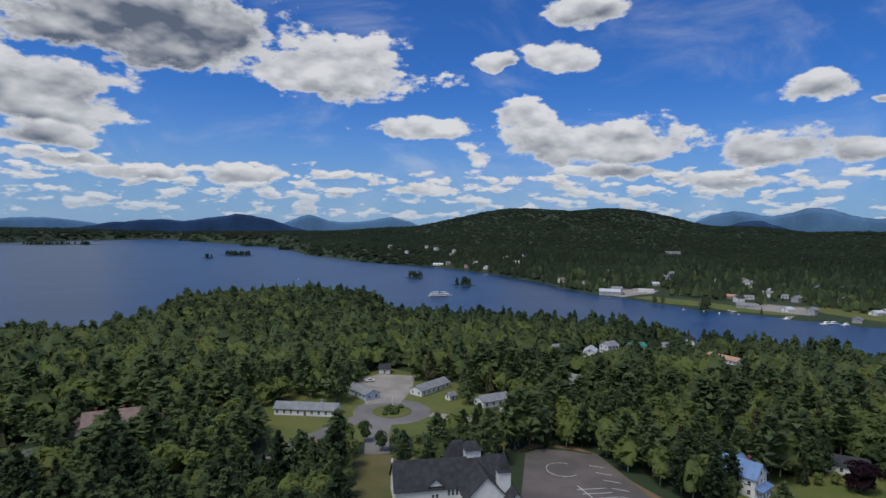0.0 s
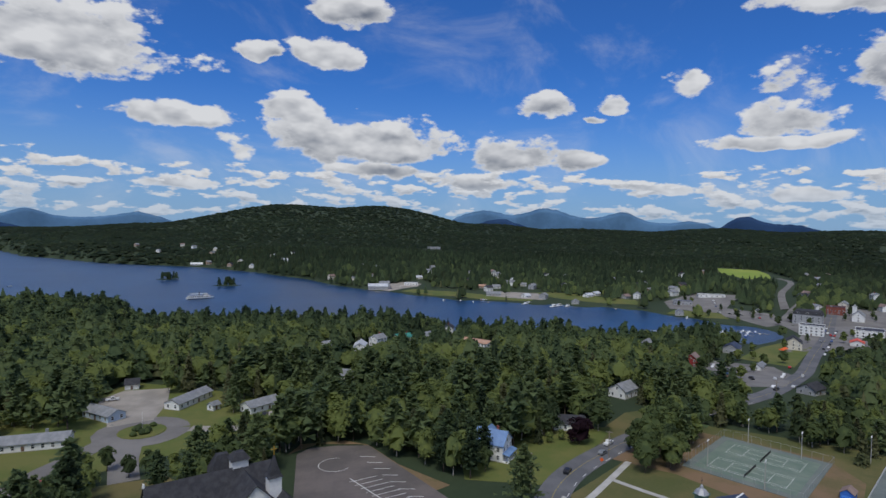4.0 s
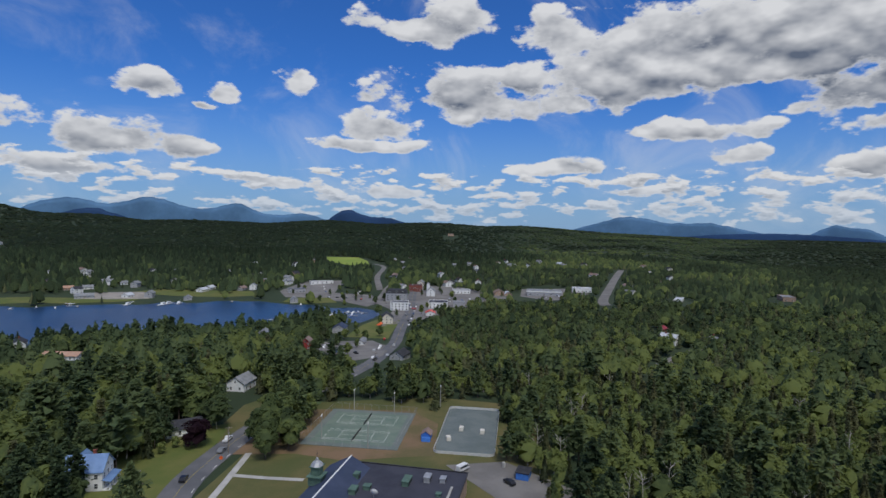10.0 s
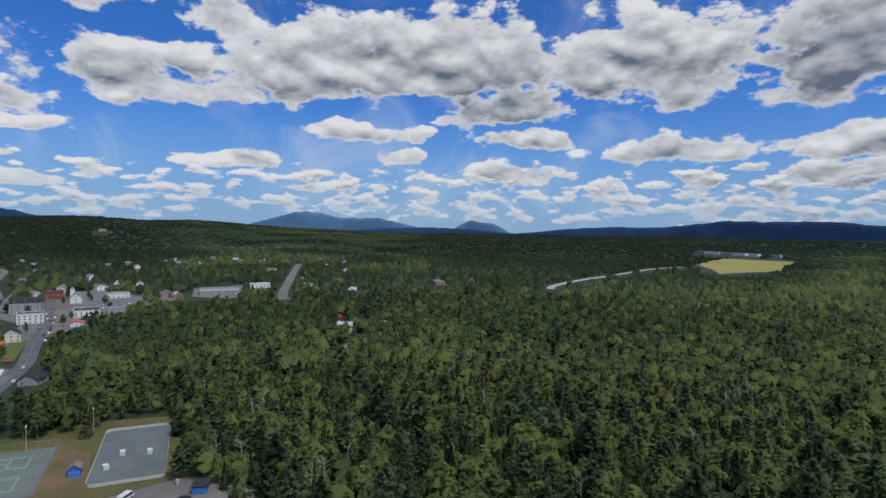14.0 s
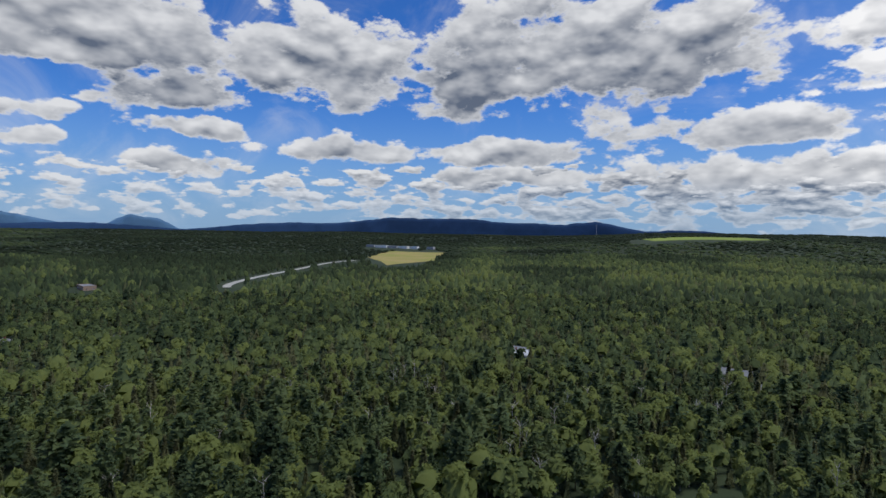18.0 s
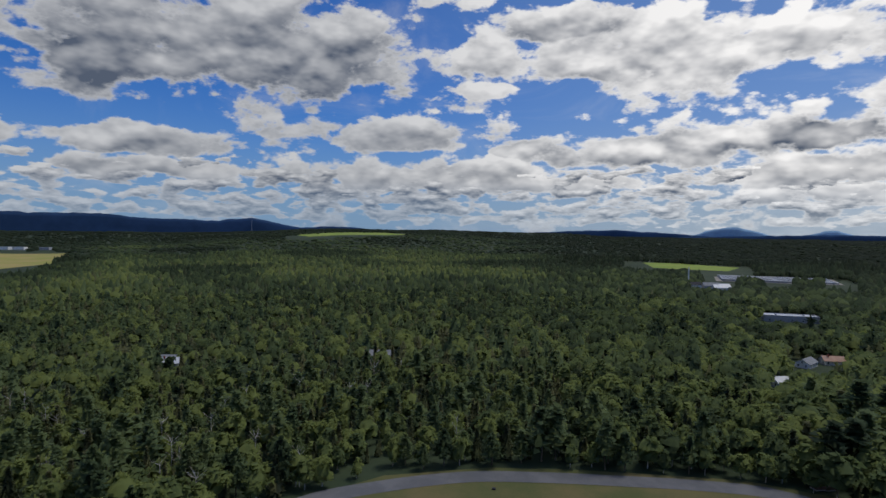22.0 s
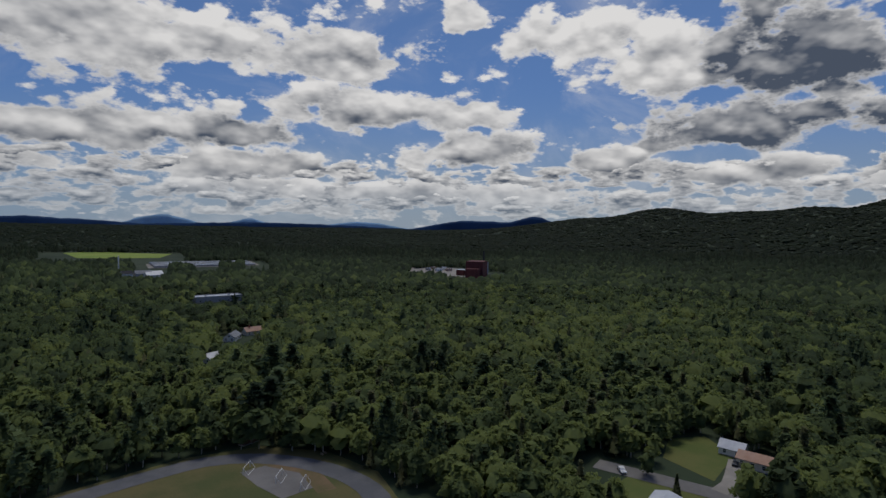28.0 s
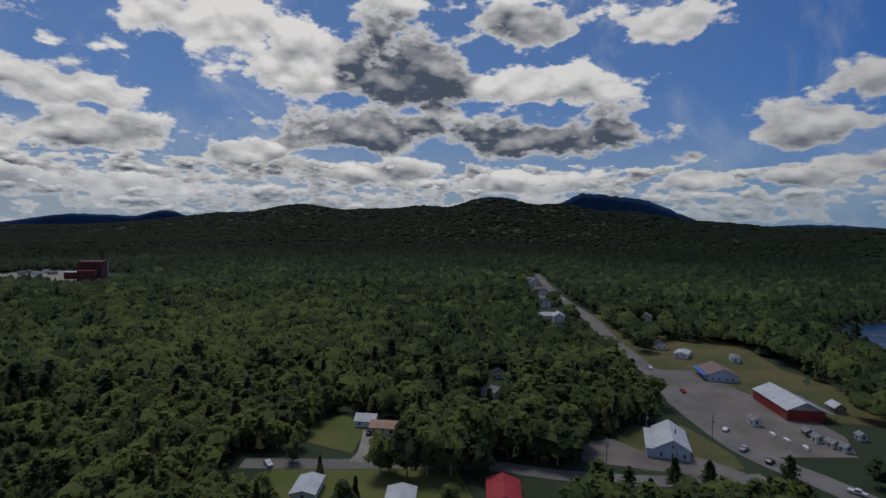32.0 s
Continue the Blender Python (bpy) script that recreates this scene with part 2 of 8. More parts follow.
# ---- materials ----
def surface(name, c1, c2, scale=1.0, rough=0.85, metal=0.0, bump=0.0, fine=None, spec=0.3, spread=(0.35, 0.65), stretch=(1, 1, 1), per_piece=0.0):
    """Two-tone surface: broad stains and fine grain at real size, light relief."""
    m = bpy.data.materials.new(name)
    m.use_nodes = True
    t = m.node_tree
    p = t.nodes["Principled BSDF"]
    co = node(t, "ShaderNodeTexCoord").outputs["Object"]
    co = node(t, "ShaderNodeMapping", {"Vector": co, "Scale": stretch}).outputs[0]
    broad = node(t, "ShaderNodeTexNoise", {"Vector": co, "Scale": scale, "Detail": 5.0, "Roughness": 0.6}).outputs[0]
    grain = node(t, "ShaderNodeTexNoise", {"Vector": co, "Scale": fine or scale * 14, "Detail": 3.0}).outputs[0]
    f = step(t, broad, *spread)
    f = calc(t, "ADD", f, calc(t, "MULTIPLY", calc(t, "SUBTRACT", grain, 0.5), 0.7), clamp=True)
    col = blend(t, f, (*c1, 1), (*c2, 1))
    if per_piece:
        rnd = node(t, "ShaderNodeObjectInfo").outputs["Random"]
        v = calc(t, "MULTIPLY_ADD", rnd, per_piece, 1 - per_piece / 2)
        col = node(t, "ShaderNodeHueSaturation", {"Value": v, "Color": col}).outputs[0]
    t.links.new(col, p.inputs["Base Color"])
    p.inputs["Roughness"].default_value = rough
    p.inputs["Metallic"].default_value = metal
    p.inputs["Specular IOR Level"].default_value = spec
    if bump:
        b = node(t, "ShaderNodeBump", {"Strength": bump, "Distance": 0.05, "Height": grain})
        t.links.new(b.outputs[0], p.inputs["Normal"])
    return m


def foliage(name, c1, c2, c3, joined):
    """Leaves: hue varies from tree to tree and in clumps, joined tint also paints sun and shade; a little light passes
    through.
    """
    m = bpy.data.materials.new(name)
    m.use_nodes = True
    t = m.node_tree
    p = t.nodes["Principled BSDF"]
    if joined:
        rnd = node(t, "ShaderNodeAttribute", attribute_name="tint").outputs["Fac"]
    else:
        rnd = calc(t, "MULTIPLY_ADD", node(t, "ShaderNodeObjectInfo").outputs["Random"], 0.85, 0.2)
    co = node(t, "ShaderNodeNewGeometry").outputs["Position"]
    clump = node(t, "ShaderNodeTexNoise", {"Vector": co, "Scale": 0.55, "Detail": 3.0}).outputs[0]
    f = calc(t, "ADD", rnd, calc(t, "MULTIPLY", calc(t, "SUBTRACT", clump, 0.5), 0.8))
    # Below zero, joined tint darkens the leaves as painted cloud shadow.
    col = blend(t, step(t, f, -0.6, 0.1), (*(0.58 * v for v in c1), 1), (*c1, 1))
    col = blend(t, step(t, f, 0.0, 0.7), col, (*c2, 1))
    # High tint turns leaves yellow-green, also for painted sunlight.
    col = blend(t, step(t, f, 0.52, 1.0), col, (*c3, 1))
    t.links.new(col, p.inputs["Base Color"])
    p.inputs["Roughness"].default_value = 0.75
    p.inputs["Specular IOR Level"].default_value = 0.08
    tr = node(t, "ShaderNodeBsdfTranslucent", {"Color": col})
    mix = node(t, "ShaderNodeMixShader", [0.5, p.outputs[0], tr.outputs[0]])
    t.links.new(mix.outputs[0], t.nodes["Material Output"].inputs[0])
    return m


def glassy(name, colour, rough=0.08):
    m = bpy.data.materials.new(name)
    m.use_nodes = True
    p = m.node_tree.nodes["Principled BSDF"]
    p.inputs["Base Color"].default_value = (*colour, 1)
    p.inputs["Roughness"].default_value = rough
    p.inputs["Specular IOR Level"].default_value = 0.6
    return m


PINE = ((0.038, 0.060, 0.034), (0.093, 0.136, 0.066), (0.145, 0.192, 0.085))
SPRUCE = ((0.052, 0.068, 0.038), (0.105, 0.128, 0.062), (0.165, 0.175, 0.088))
LEAFY = ((0.052, 0.076, 0.039), (0.110, 0.151, 0.061), (0.195, 0.238, 0.077))
leaf_one = {"pine": foliage("pine_needles", *PINE, False), "spruce": foliage("spruce_needles", *SPRUCE, False), "leafy": foliage("broad_leaves", *LEAFY, False)}
leaf_many = {"pine": foliage("pine_wood", *PINE, True), "spruce": foliage("spruce_wood", *SPRUCE, True), "leafy": foliage("leafy_wood", *LEAFY, True)}
plum_leaves = foliage("plum_leaves", (0.010, 0.006, 0.010), (0.020, 0.010, 0.016), (0.032, 0.016, 0.022), False)
bark = surface("bark", (0.10, 0.075, 0.055), (0.20, 0.16, 0.13), 2.0, 0.95, bump=0.4)
birch_bark = surface("birch_bark", (0.55, 0.52, 0.47), (0.30, 0.27, 0.24), 1.5, 0.85, bump=0.2)
dead_wood = surface("dead_wood", (0.42, 0.39, 0.35), (0.28, 0.25, 0.22), 1.2, 0.95)

soil = surface("forest_floor", (0.026, 0.042, 0.019), (0.040, 0.058, 0.027), 0.012, 0.95, fine=0.4, bump=0.3)
grass = surface("grass", (0.080, 0.092, 0.030), (0.140, 0.118, 0.048), 0.035, 0.95, fine=1.3, bump=0.3)
dry_grass = surface("dry_grass", (0.20, 0.130, 0.075), (0.125, 0.105, 0.046), 0.055, 0.95, fine=1.1, bump=0.3)
lawn = surface("lawn", (0.092, 0.120, 0.028), (0.135, 0.138, 0.040), 0.05, 0.95, fine=1.5, bump=0.2)
hay = surface("hayfield", (0.27, 0.27, 0.06), (0.36, 0.28, 0.10), 0.012, 0.95, fine=0.2)
meadow = surface("meadow", (0.19, 0.27, 0.040), (0.25, 0.30, 0.055), 0.02, 0.95, fine=0.2)
asphalt = surface("asphalt", (0.105, 0.108, 0.115), (0.145, 0.145, 0.150), 0.09, 0.9, fine=2.5, bump=0.1)
old_asphalt = surface("old_asphalt", (0.150, 0.142, 0.132), (0.205, 0.195, 0.182), 0.06, 0.92, fine=2.0, bump=0.1)
gravel = surface("gravel", (0.25, 0.23, 0.20), (0.34, 0.31, 0.27), 0.08, 0.95, fine=1.8, bump=0.3)
brown_gravel = surface("brown_gravel", (0.15, 0.135, 0.118), (0.21, 0.19, 0.165), 0.06, 0.95, fine=1.6, bump=0.3)
concrete = surface("concrete", (0.36, 0.35, 0.32), (0.46, 0.45, 0.42), 0.2, 0.9, fine=3.0)
line_paint = surface("line_paint", (0.70, 0.70, 0.66), (0.52, 0.52, 0.49), 0.5, 0.8)
court_green = surface("court_green", (0.125, 0.175, 0.135), (0.165, 0.21, 0.165), 0.12, 0.85, fine=1.0)
court_edge = surface("court_edge", (0.13, 0.16, 0.145), (0.17, 0.19, 0.17), 0.1, 0.9, fine=1.0)
rink_floor = surface("rink_floor", (0.115, 0.14, 0.135), (0.155, 0.18, 0.17), 0.09, 0.85, fine=0.9)
white_paint = surface("white_paint", (0.80, 0.80, 0.78), (0.70, 0.71, 0.70), 0.5, 0.6, fine=6)
cream_paint = surface("cream_paint", (0.72, 0.68, 0.58), (0.62, 0.58, 0.50), 0.5, 0.65, fine=6)
pale_blue_paint = surface("pale_blue_paint", (0.50, 0.60, 0.70), (0.42, 0.52, 0.63), 0.4, 0.6, fine=6)
grey_paint = surface("grey_paint", (0.38, 0.39, 0.40), (0.30, 0.31, 0.33), 0.5, 0.7, fine=6)
brown_paint = surface("brown_paint", (0.20, 0.13, 0.09), (0.14, 0.09, 0.065), 0.5, 0.75, fine=6)
red_paint = surface("red_paint", (0.32, 0.045, 0.040), (0.24, 0.035, 0.035), 0.4, 0.65, fine=5)
orange_paint = surface("orange_paint", (0.75, 0.14, 0.03), (0.62, 0.11, 0.03), 0.6, 0.6)
tan_brick = surface("tan_brick", (0.42, 0.30, 0.22), (0.34, 0.24, 0.18), 0.6, 0.85, fine=5)
red_brick = surface("red_brick", (0.27, 0.085, 0.060), (0.20, 0.065, 0.05), 0.5, 0.85, fine=6)
black_shingle = surface("black_shingle", (0.030, 0.031, 0.036), (0.050, 0.051, 0.057), 0.5, 0.85, fine=5, bump=0.2)
grey_shingle = surface("grey_shingle", (0.19, 0.20, 0.21), (0.26, 0.27, 0.28), 0.4, 0.85, fine=5, bump=0.2)
pale_roof = surface("pale_metal_roof", (0.56, 0.58, 0.60), (0.46, 0.48, 0.51), 0.25, 0.45, fine=3)
brown_shingle = surface("brown_shingle", (0.26, 0.19, 0.165), (0.20, 0.145, 0.125), 0.4, 0.85, fine=5, bump=0.2)
tan_shingle = surface("tan_shingle", (0.46, 0.30, 0.22), (0.42, 0.25, 0.17), 0.4, 0.85, fine=5)
blue_roof = surface("blue_metal_roof", (0.17, 0.28, 0.48), (0.13, 0.22, 0.40), 0.3, 0.42, fine=3)
red_roof = surface("red_metal_roof", (0.42, 0.045, 0.055), (0.33, 0.035, 0.045), 0.3, 0.45, fine=3)
orange_roof = surface("orange_red_roof", (0.70, 0.10, 0.05), (0.58, 0.08, 0.045), 0.3, 0.5, fine=3)
green_roof = surface("green_metal_roof", (0.05, 0.24, 0.19), (0.04, 0.18, 0.15), 0.3, 0.5, fine=3)
tar_roof = surface("tar_roof", (0.034, 0.036, 0.050), (0.052, 0.054, 0.070), 0.10, 0.8, fine=2.0)
navy_roof = surface("dark_blue_roof", (0.035, 0.048, 0.085), (0.05, 0.065, 0.11), 0.12, 0.6, fine=2.0)
patina = surface("patina_copper", (0.10, 0.17, 0.13), (0.07, 0.12, 0.095), 0.8, 0.7, fine=5)
gold = surface("gold_leaf", (0.85, 0.50, 0.08), (0.75, 0.42, 0.06), 1.0, 0.3, metal=0.8)
timber = surface("weathered_timber", (0.26, 0.22, 0.17), (0.18, 0.15, 0.12), 0.8, 0.9, fine=8)
steel = surface("galvanised_steel", (0.42, 0.43, 0.44), (0.33, 0.34, 0.35), 0.8, 0.5, metal=0.4)
dark_metal = surface("dark_metal", (0.03, 0.03, 0.034), (0.05, 0.05, 0.055), 1.0, 0.6, metal=0.2)
tyre = surface("tyre_rubber", (0.018, 0.018, 0.018), (0.03, 0.03, 0.03), 2.0, 0.9)
glass = glassy("window_glass", (0.035, 0.045, 0.055))
blue_plastic = surface("blue_plastic", (0.06, 0.20, 0.58), (0.05, 0.16, 0.48), 0.8, 0.5)
car_paint = {k: surface(k + "_car_paint", c, tuple(v * 0.85 for v in c), 0.7, 0.3, spec=0.5) for k, c in
             {"white": (0.75, 0.75, 0.74), "black": (0.02, 0.021, 0.025), "red": (0.40, 0.03, 0.03), "grey": (0.20, 0.21, 0.22), "silver": (0.45, 0.46, 0.47), "blue": (0.04, 0.09, 0.25)}.items()}
# Distance haze is painted into these base colours, in three strengths.
hazed_hill = [surface(n, c, tuple(v * 1.35 for v in c), 0.004, 1.0, fine=0.03, spec=0.0) for n, c in
            (("navy_haze_hill", (0.022, 0.046, 0.100)), ("blue_haze_hill", (0.075, 0.150, 0.250)), ("pale_haze_hill", (0.20, 0.32, 0.45)))]

water = bpy.data.materials.new("lake_water")
water.use_nodes = True
_t = water.node_tree
_p = _t.nodes["Principled BSDF"]
_p.inputs["Base Color"].default_value = (0.010, 0.034, 0.085, 1)
_p.inputs["Roughness"].default_value = 0.30
_p.inputs["IOR"].default_value = 1.33
_co = node(_t, "ShaderNodeNewGeometry").outputs["Position"]
_n1 = node(_t, "ShaderNodeTexNoise", {"Vector": _co, "Scale": 0.45, "Detail": 4.0}).outputs[0]
_n2 = node(_t, "ShaderNodeTexNoise", {"Vector": _co, "Scale": 0.012, "Detail": 3.0}).outputs[0]
_b = node(_t, "ShaderNodeBump", {"Strength": 0.35, "Distance": 0.7, "Height": _n1})
_t.links.new(_b.outputs[0], _p.inputs["Normal"])
_t.links.new(blend(_t, step(_t, _n2, 0.42, 0.62), (0.010, 0.036, 0.092, 1), (0.016, 0.050, 0.118, 1)), _p.inputs["Base Color"])

# ---- lie of the land: bearings in degrees clockwise from +y, distances from the drone's foot ----
LAKE_Z = -14.0
NEAR_SHORE = [(-77, 600), (-75, 545), (-72, 490), (-60, 480), (-40, 515), (-32, 520), (-27, 570), (-24.5, 690), (-13, 755), (-8, 690), (-5, 560), (5, 525), (20, 535), (30, 495), (40, 490), (44, 520), (48, 555), (53, 552), (54, 575), (55, 610)]
FAR_SHORE = [(-77, 605), (-75, 700), (-72, 790), (-66, 1500), (-60, 2600), (-38, 3300), (-26, 4300), (-22, 3400), (-16, 2700), (-13.5, 2000), (-8, 1590), (0, 1390), (7, 1160), (12, 960), (16, 870), (22, 790), (30, 750), (38, 735), (43, 745), (47, 690), (52, 660), (54, 648), (55, 612)]
# forested hills: bearing, distance, elevation of the top in degrees, half width in degrees
HILLS = [(8.6, 3500, 2.42, 10), (16.4, 3700, 2.5, 9.5), (-4, 3200, 0.25, 8), (28, 3600, 0.8, 7), (37, 3300, 0.5, 12), (50, 3300, 0.85, 8), (60, 3200, 0.8, 10), (69, 3000, 0.72, 9),
         (78, 2600, 0.15, 8), (149, 2400, 0.5, 12), (158, 2500, 0.45, 11), (169, 2600, 0.1, 9), (229, 3600, 1.2, 8), (235, 3500, 2.12, 7), (242, 3500, 1.85, 8), (247, 3400, 2.25, 7), (254.2, 3300, 3.3, 7),
         (260.5, 3300, 2.75, 7), (266.5, 3300, 2.1, 8), (273, 3300, 1.2, 9), (284, 3000, 0.85, 14)]


def smooth(x):
    x = np.clip(x, 0, 1)
    return x * x * (3 - 2 * x)


def wave(x, y, s, k):
    """Gentle rolling, about -1 to 1."""
    return (np.sin(x / s + 1.3 * k) * np.cos(y / s * 1.13 - k) + np.sin((x + y) / s * 0.61 + 2.1 * k) * np.cos((x - y) / s * 0.47 + k)) / 1.7


def polar(x, y):
    b = np.degrees(np.arctan2(x, y))
    return b, np.hypot(x, y)


def shores(b):
    """Distance of the near and the far shore at a bearing; equal where there is no lake."""
    w = 6 * wave(b * 9, b * 5, 10, 1.0)
    n = np.interp(b, *zip(*NEAR_SHORE)) + w
    f = np.interp(b, *zip(*FAR_SHORE)) + 2.5 * w
    none = (b < -77) | (b > 55)
    return np.where(none, 1e9, n), np.where(none, -1e9, np.maximum(f, n + 2))


def in_lake(x, y):
    b, d = polar(x, y)
    n, f = shores(b)
    return (d > n) & (d < f)


def land(x, y):
    """Height of the ground."""
    x, y = np.asarray(x, float), np.asarray(y, float)
    b, d = polar(x, y)
    n, f = shores(b)
    rise = smooth((d - 900) / 2600) * 42 + smooth((d - 330) / 300) * 2.5 * wave(x, y, 90, 0.4) + smooth((d - 1000) / 800) * 7 * wave(x, y, 260, 1.7)
    base = rise - 12 * np.exp(-(((x - 440) ** 2 + (y - 300) ** 2) / 150 ** 2) ** 1.5)
    base = base - 9 * np.exp(-(((x - 620) ** 2 + (y - 330) ** 2) / 200 ** 2))
    base = base - 8 * np.exp(-(((x - 330) ** 2 + (y - 640) ** 2) / 300 ** 2) ** 2)
    base = np.maximum(base, -12.4)
    hill = np.zeros_like(d)
    for hb, hd, he, hw in HILLS:
        top = 80 - 12 + hd * math.tan(radians(he)) - 42
        off = (b - hb + 180) % 360 - 180
        along = np.where(d < hd, (d - hd) / (hd * 0.36), (d - hd) / (hd * 0.6))
        hill = hill + (np.maximum(top, 4) * np.exp(-(off / hw) ** 2 - along ** 2)) ** 7
    base = base + hill ** (1 / 7)
    away = np.where(d <= n, n - d, np.where(d >= f, d - f, 0))
    shore = -13.3 + np.minimum(away, 60) * 0.015
    reach = np.where(d < f, 60, 110)
    k = np.exp(-(away / reach))
    z = base * (1 - k) + shore * k
    inside = np.minimum(d - n, f - d)
    wet = (d > n) & (d < f)
    return np.where(wet, np.maximum(-13.3 - inside * 0.2, -19), z)

# ---- mesh helpers ----
def mesh_of(name, verts, faces, mats, index=None):
    me = bpy.data.meshes.new(name)
    me.from_pydata([tuple(v) for v in verts], [], [tuple(f) for f in faces])
    for m in mats:
        me.materials.append(m)
    if index is not None:
        me.polygons.foreach_set("material_index", index)
    me.update()
    return me


def tri_mesh(name, verts, tris, mats, index=None, tint=None, normals=None):
    """Large triangle mesh from arrays."""
    me = bpy.data.meshes.new(name)
    nv, nf = len(verts), len(tris)
    me.vertices.add(nv)
    me.vertices.foreach_set("co", np.ascontiguousarray(verts, np.float32).ravel())
    me.loops.add(nf * 3)
    me.loops.foreach_set("vertex_index", np.ascontiguousarray(tris, np.int32).ravel())
    me.polygons.add(nf)
    me.polygons.foreach_set("loop_start", np.arange(0, nf * 3, 3, dtype=np.int32))
    for m in mats:
        me.materials.append(m)
    if index is not None:
        me.polygons.foreach_set("material_index", np.ascontiguousarray(index, np.int32))
    if tint is not None:
        a = me.attributes.new("tint", "FLOAT", "POINT")
        a.data.foreach_set("value", np.ascontiguousarray(tint, np.float32))
    me.update(calc_edges=True)
    me.validate()
    if normals is not None:
        a = me.attributes.new("custom_normal", "FLOAT_VECTOR", "POINT")
        a.data.foreach_set("vector", np.ascontiguousarray(normals, np.float32).ravel())
        me.update()
    return me


class Shape:
    """Collects simple solids into one mesh."""

    def __init__(self):
        self.v, self.f = [], []

    def add(self, verts, faces):
        k = len(self.v)
        self.v += [tuple(p) for p in verts]
        self.f += [tuple(i + k for i in f) for f in faces]
        return self

    def box(self, x0, y0, z0, x1, y1, z1, inset=0.0):
        i = inset
        self.add([(x0, y0, z0), (x1, y0, z0), (x1, y1, z0), (x0, y1, z0), (x0 + i, y0 + i, z1), (x1 - i, y0 + i, z1), (x1 - i, y1 - i, z1), (x0 + i, y1 - i, z1)],
                 [(3, 2, 1, 0), (4, 5, 6, 7), (0, 1, 5, 4), (1, 2, 6, 5), (2, 3, 7, 6), (3, 0, 4, 7)])
        return self

    def prism(self, outline, y0, y1):
        """An outline in x and z, carried from y0 to y1."""
        n = len(outline)
        self.add([(x, y0, z) for x, z in outline] + [(x, y1, z) for x, z in outline],
                 [tuple(range(n)), tuple(range(2 * n - 1, n - 1, -1))] + [(i, i + n, (i + 1) % n + n, (i + 1) % n) for i in range(n)])
        return self

    def slab(self, outline, z0, z1):
        n = len(outline)
        self.add([(x, y, z0) for x, y in outline] + [(x, y, z1) for x, y in outline],
                 [tuple(range(n - 1, -1, -1)), tuple(range(n, 2 * n))] + [(i, (i + 1) % n, (i + 1) % n + n, i + n) for i in range(n)])
        return self

    def tube(self, a, b, r0, r1=None, n=8):
        a, b = Vector(a), Vector(b)
        r1 = r0 if r1 is None else r1
        q = (b - a).to_track_quat("Z", "Y")
        ring = [(math.cos(2 * math.pi * i / n), math.sin(2 * math.pi * i / n)) for i in range(n)]
        vs = [a + q @ Vector((r0 * c, r0 * s, 0)) for c, s in ring] + [b + q @ Vector((r1 * c, r1 * s, 0)) for c, s in ring]
        self.add(vs, [tuple(range(n - 1, -1, -1)), tuple(range(n, 2 * n))] + [(i, (i + 1) % n, (i + 1) % n + n, i + n) for i in range(n)])
        return self

    def lathe(self, profile, n=12, cx=0.0, cy=0.0, turn=0.0):
        """Rings of radius and height, closed at both ends."""
        vs = []
        for r, z in profile:
            vs += [(cx + r * math.cos(2 * math.pi * i / n + turn), cy + r * math.sin(2 * math.pi * i / n + turn), z) for i in range(n)]
        fs = [tuple(range(n - 1, -1, -1)), tuple(range(len(vs) - n, len(vs)))]
        for k in range(len(profile) - 1):
            fs += [(k * n + i, k * n + (i + 1) % n, (k + 1) * n + (i + 1) % n, (k + 1) * n + i) for i in range(n)]
        self.add(vs, fs)
        return self

    def mesh(self, name, mat):
        return mesh_of(name, self.v, self.f, [mat])


def part(name, shape, mat, parent, label="", at=None, turn=0.0):
    """One mesh under a thing or a part."""
    ob = new(name, shape if isinstance(shape, bpy.types.Mesh) else shape.mesh(name, mat))
    ob.parent = parent
    if at is not None:
        ob.matrix_basis = pose(*at, 0, 0, turn)
    if label:
        tagged(ob, label)
    return ob


def thing(name, x, y, turn=0.0, z=None, label="", category="", group=""):
    ob = new(name)
    ob.empty_display_size = 0.5
    ob.matrix_basis = pose(x, y, height(x, y) if z is None else z, 0, 0, turn)
    return tagged(ob, label, category, group)


def height(x, y):
    return float(max(land(x, y), LAKE_Z))


# ---- open ground: capsules kept free of trees ----
OPEN = []


def keep_open(x0, y0, x1=None, y1=None, r=8.0, front=0.0):
    """No trees along a line; front: also towards the drone, as a share of the distance."""
    x1, y1 = (x0, y0) if x1 is None else (x1, y1)
    OPEN.append((x0, y0, x1, y1, r))
    if front:
        OPEN.append((x0, y0, x0 * (1 - front), y0 * (1 - front), r * 0.9))
        if (x0, y0) != (x1, y1):
            OPEN.append((x1, y1, x1 * (1 - front), y1 * (1 - front), r * 0.9))
            OPEN.append(((x0 + x1) / 2, (y0 + y1) / 2, (x0 + x1) / 2 * (1 - front), (y0 + y1) / 2 * (1 - front), r * 0.9))


def is_open(x, y):
    shut = np.zeros(x.shape, bool)
    for x0, y0, x1, y1, r in OPEN:
        dx, dy = x1 - x0, y1 - y0
        l2 = dx * dx + dy * dy
        u = np.clip(((x - x0) * dx + (y - y0) * dy) / l2, 0, 1) if l2 > 0 else 0.0
        shut |= (x - x0 - u * dx) ** 2 + (y - y0 - u * dy) ** 2 < r * r
    return shut


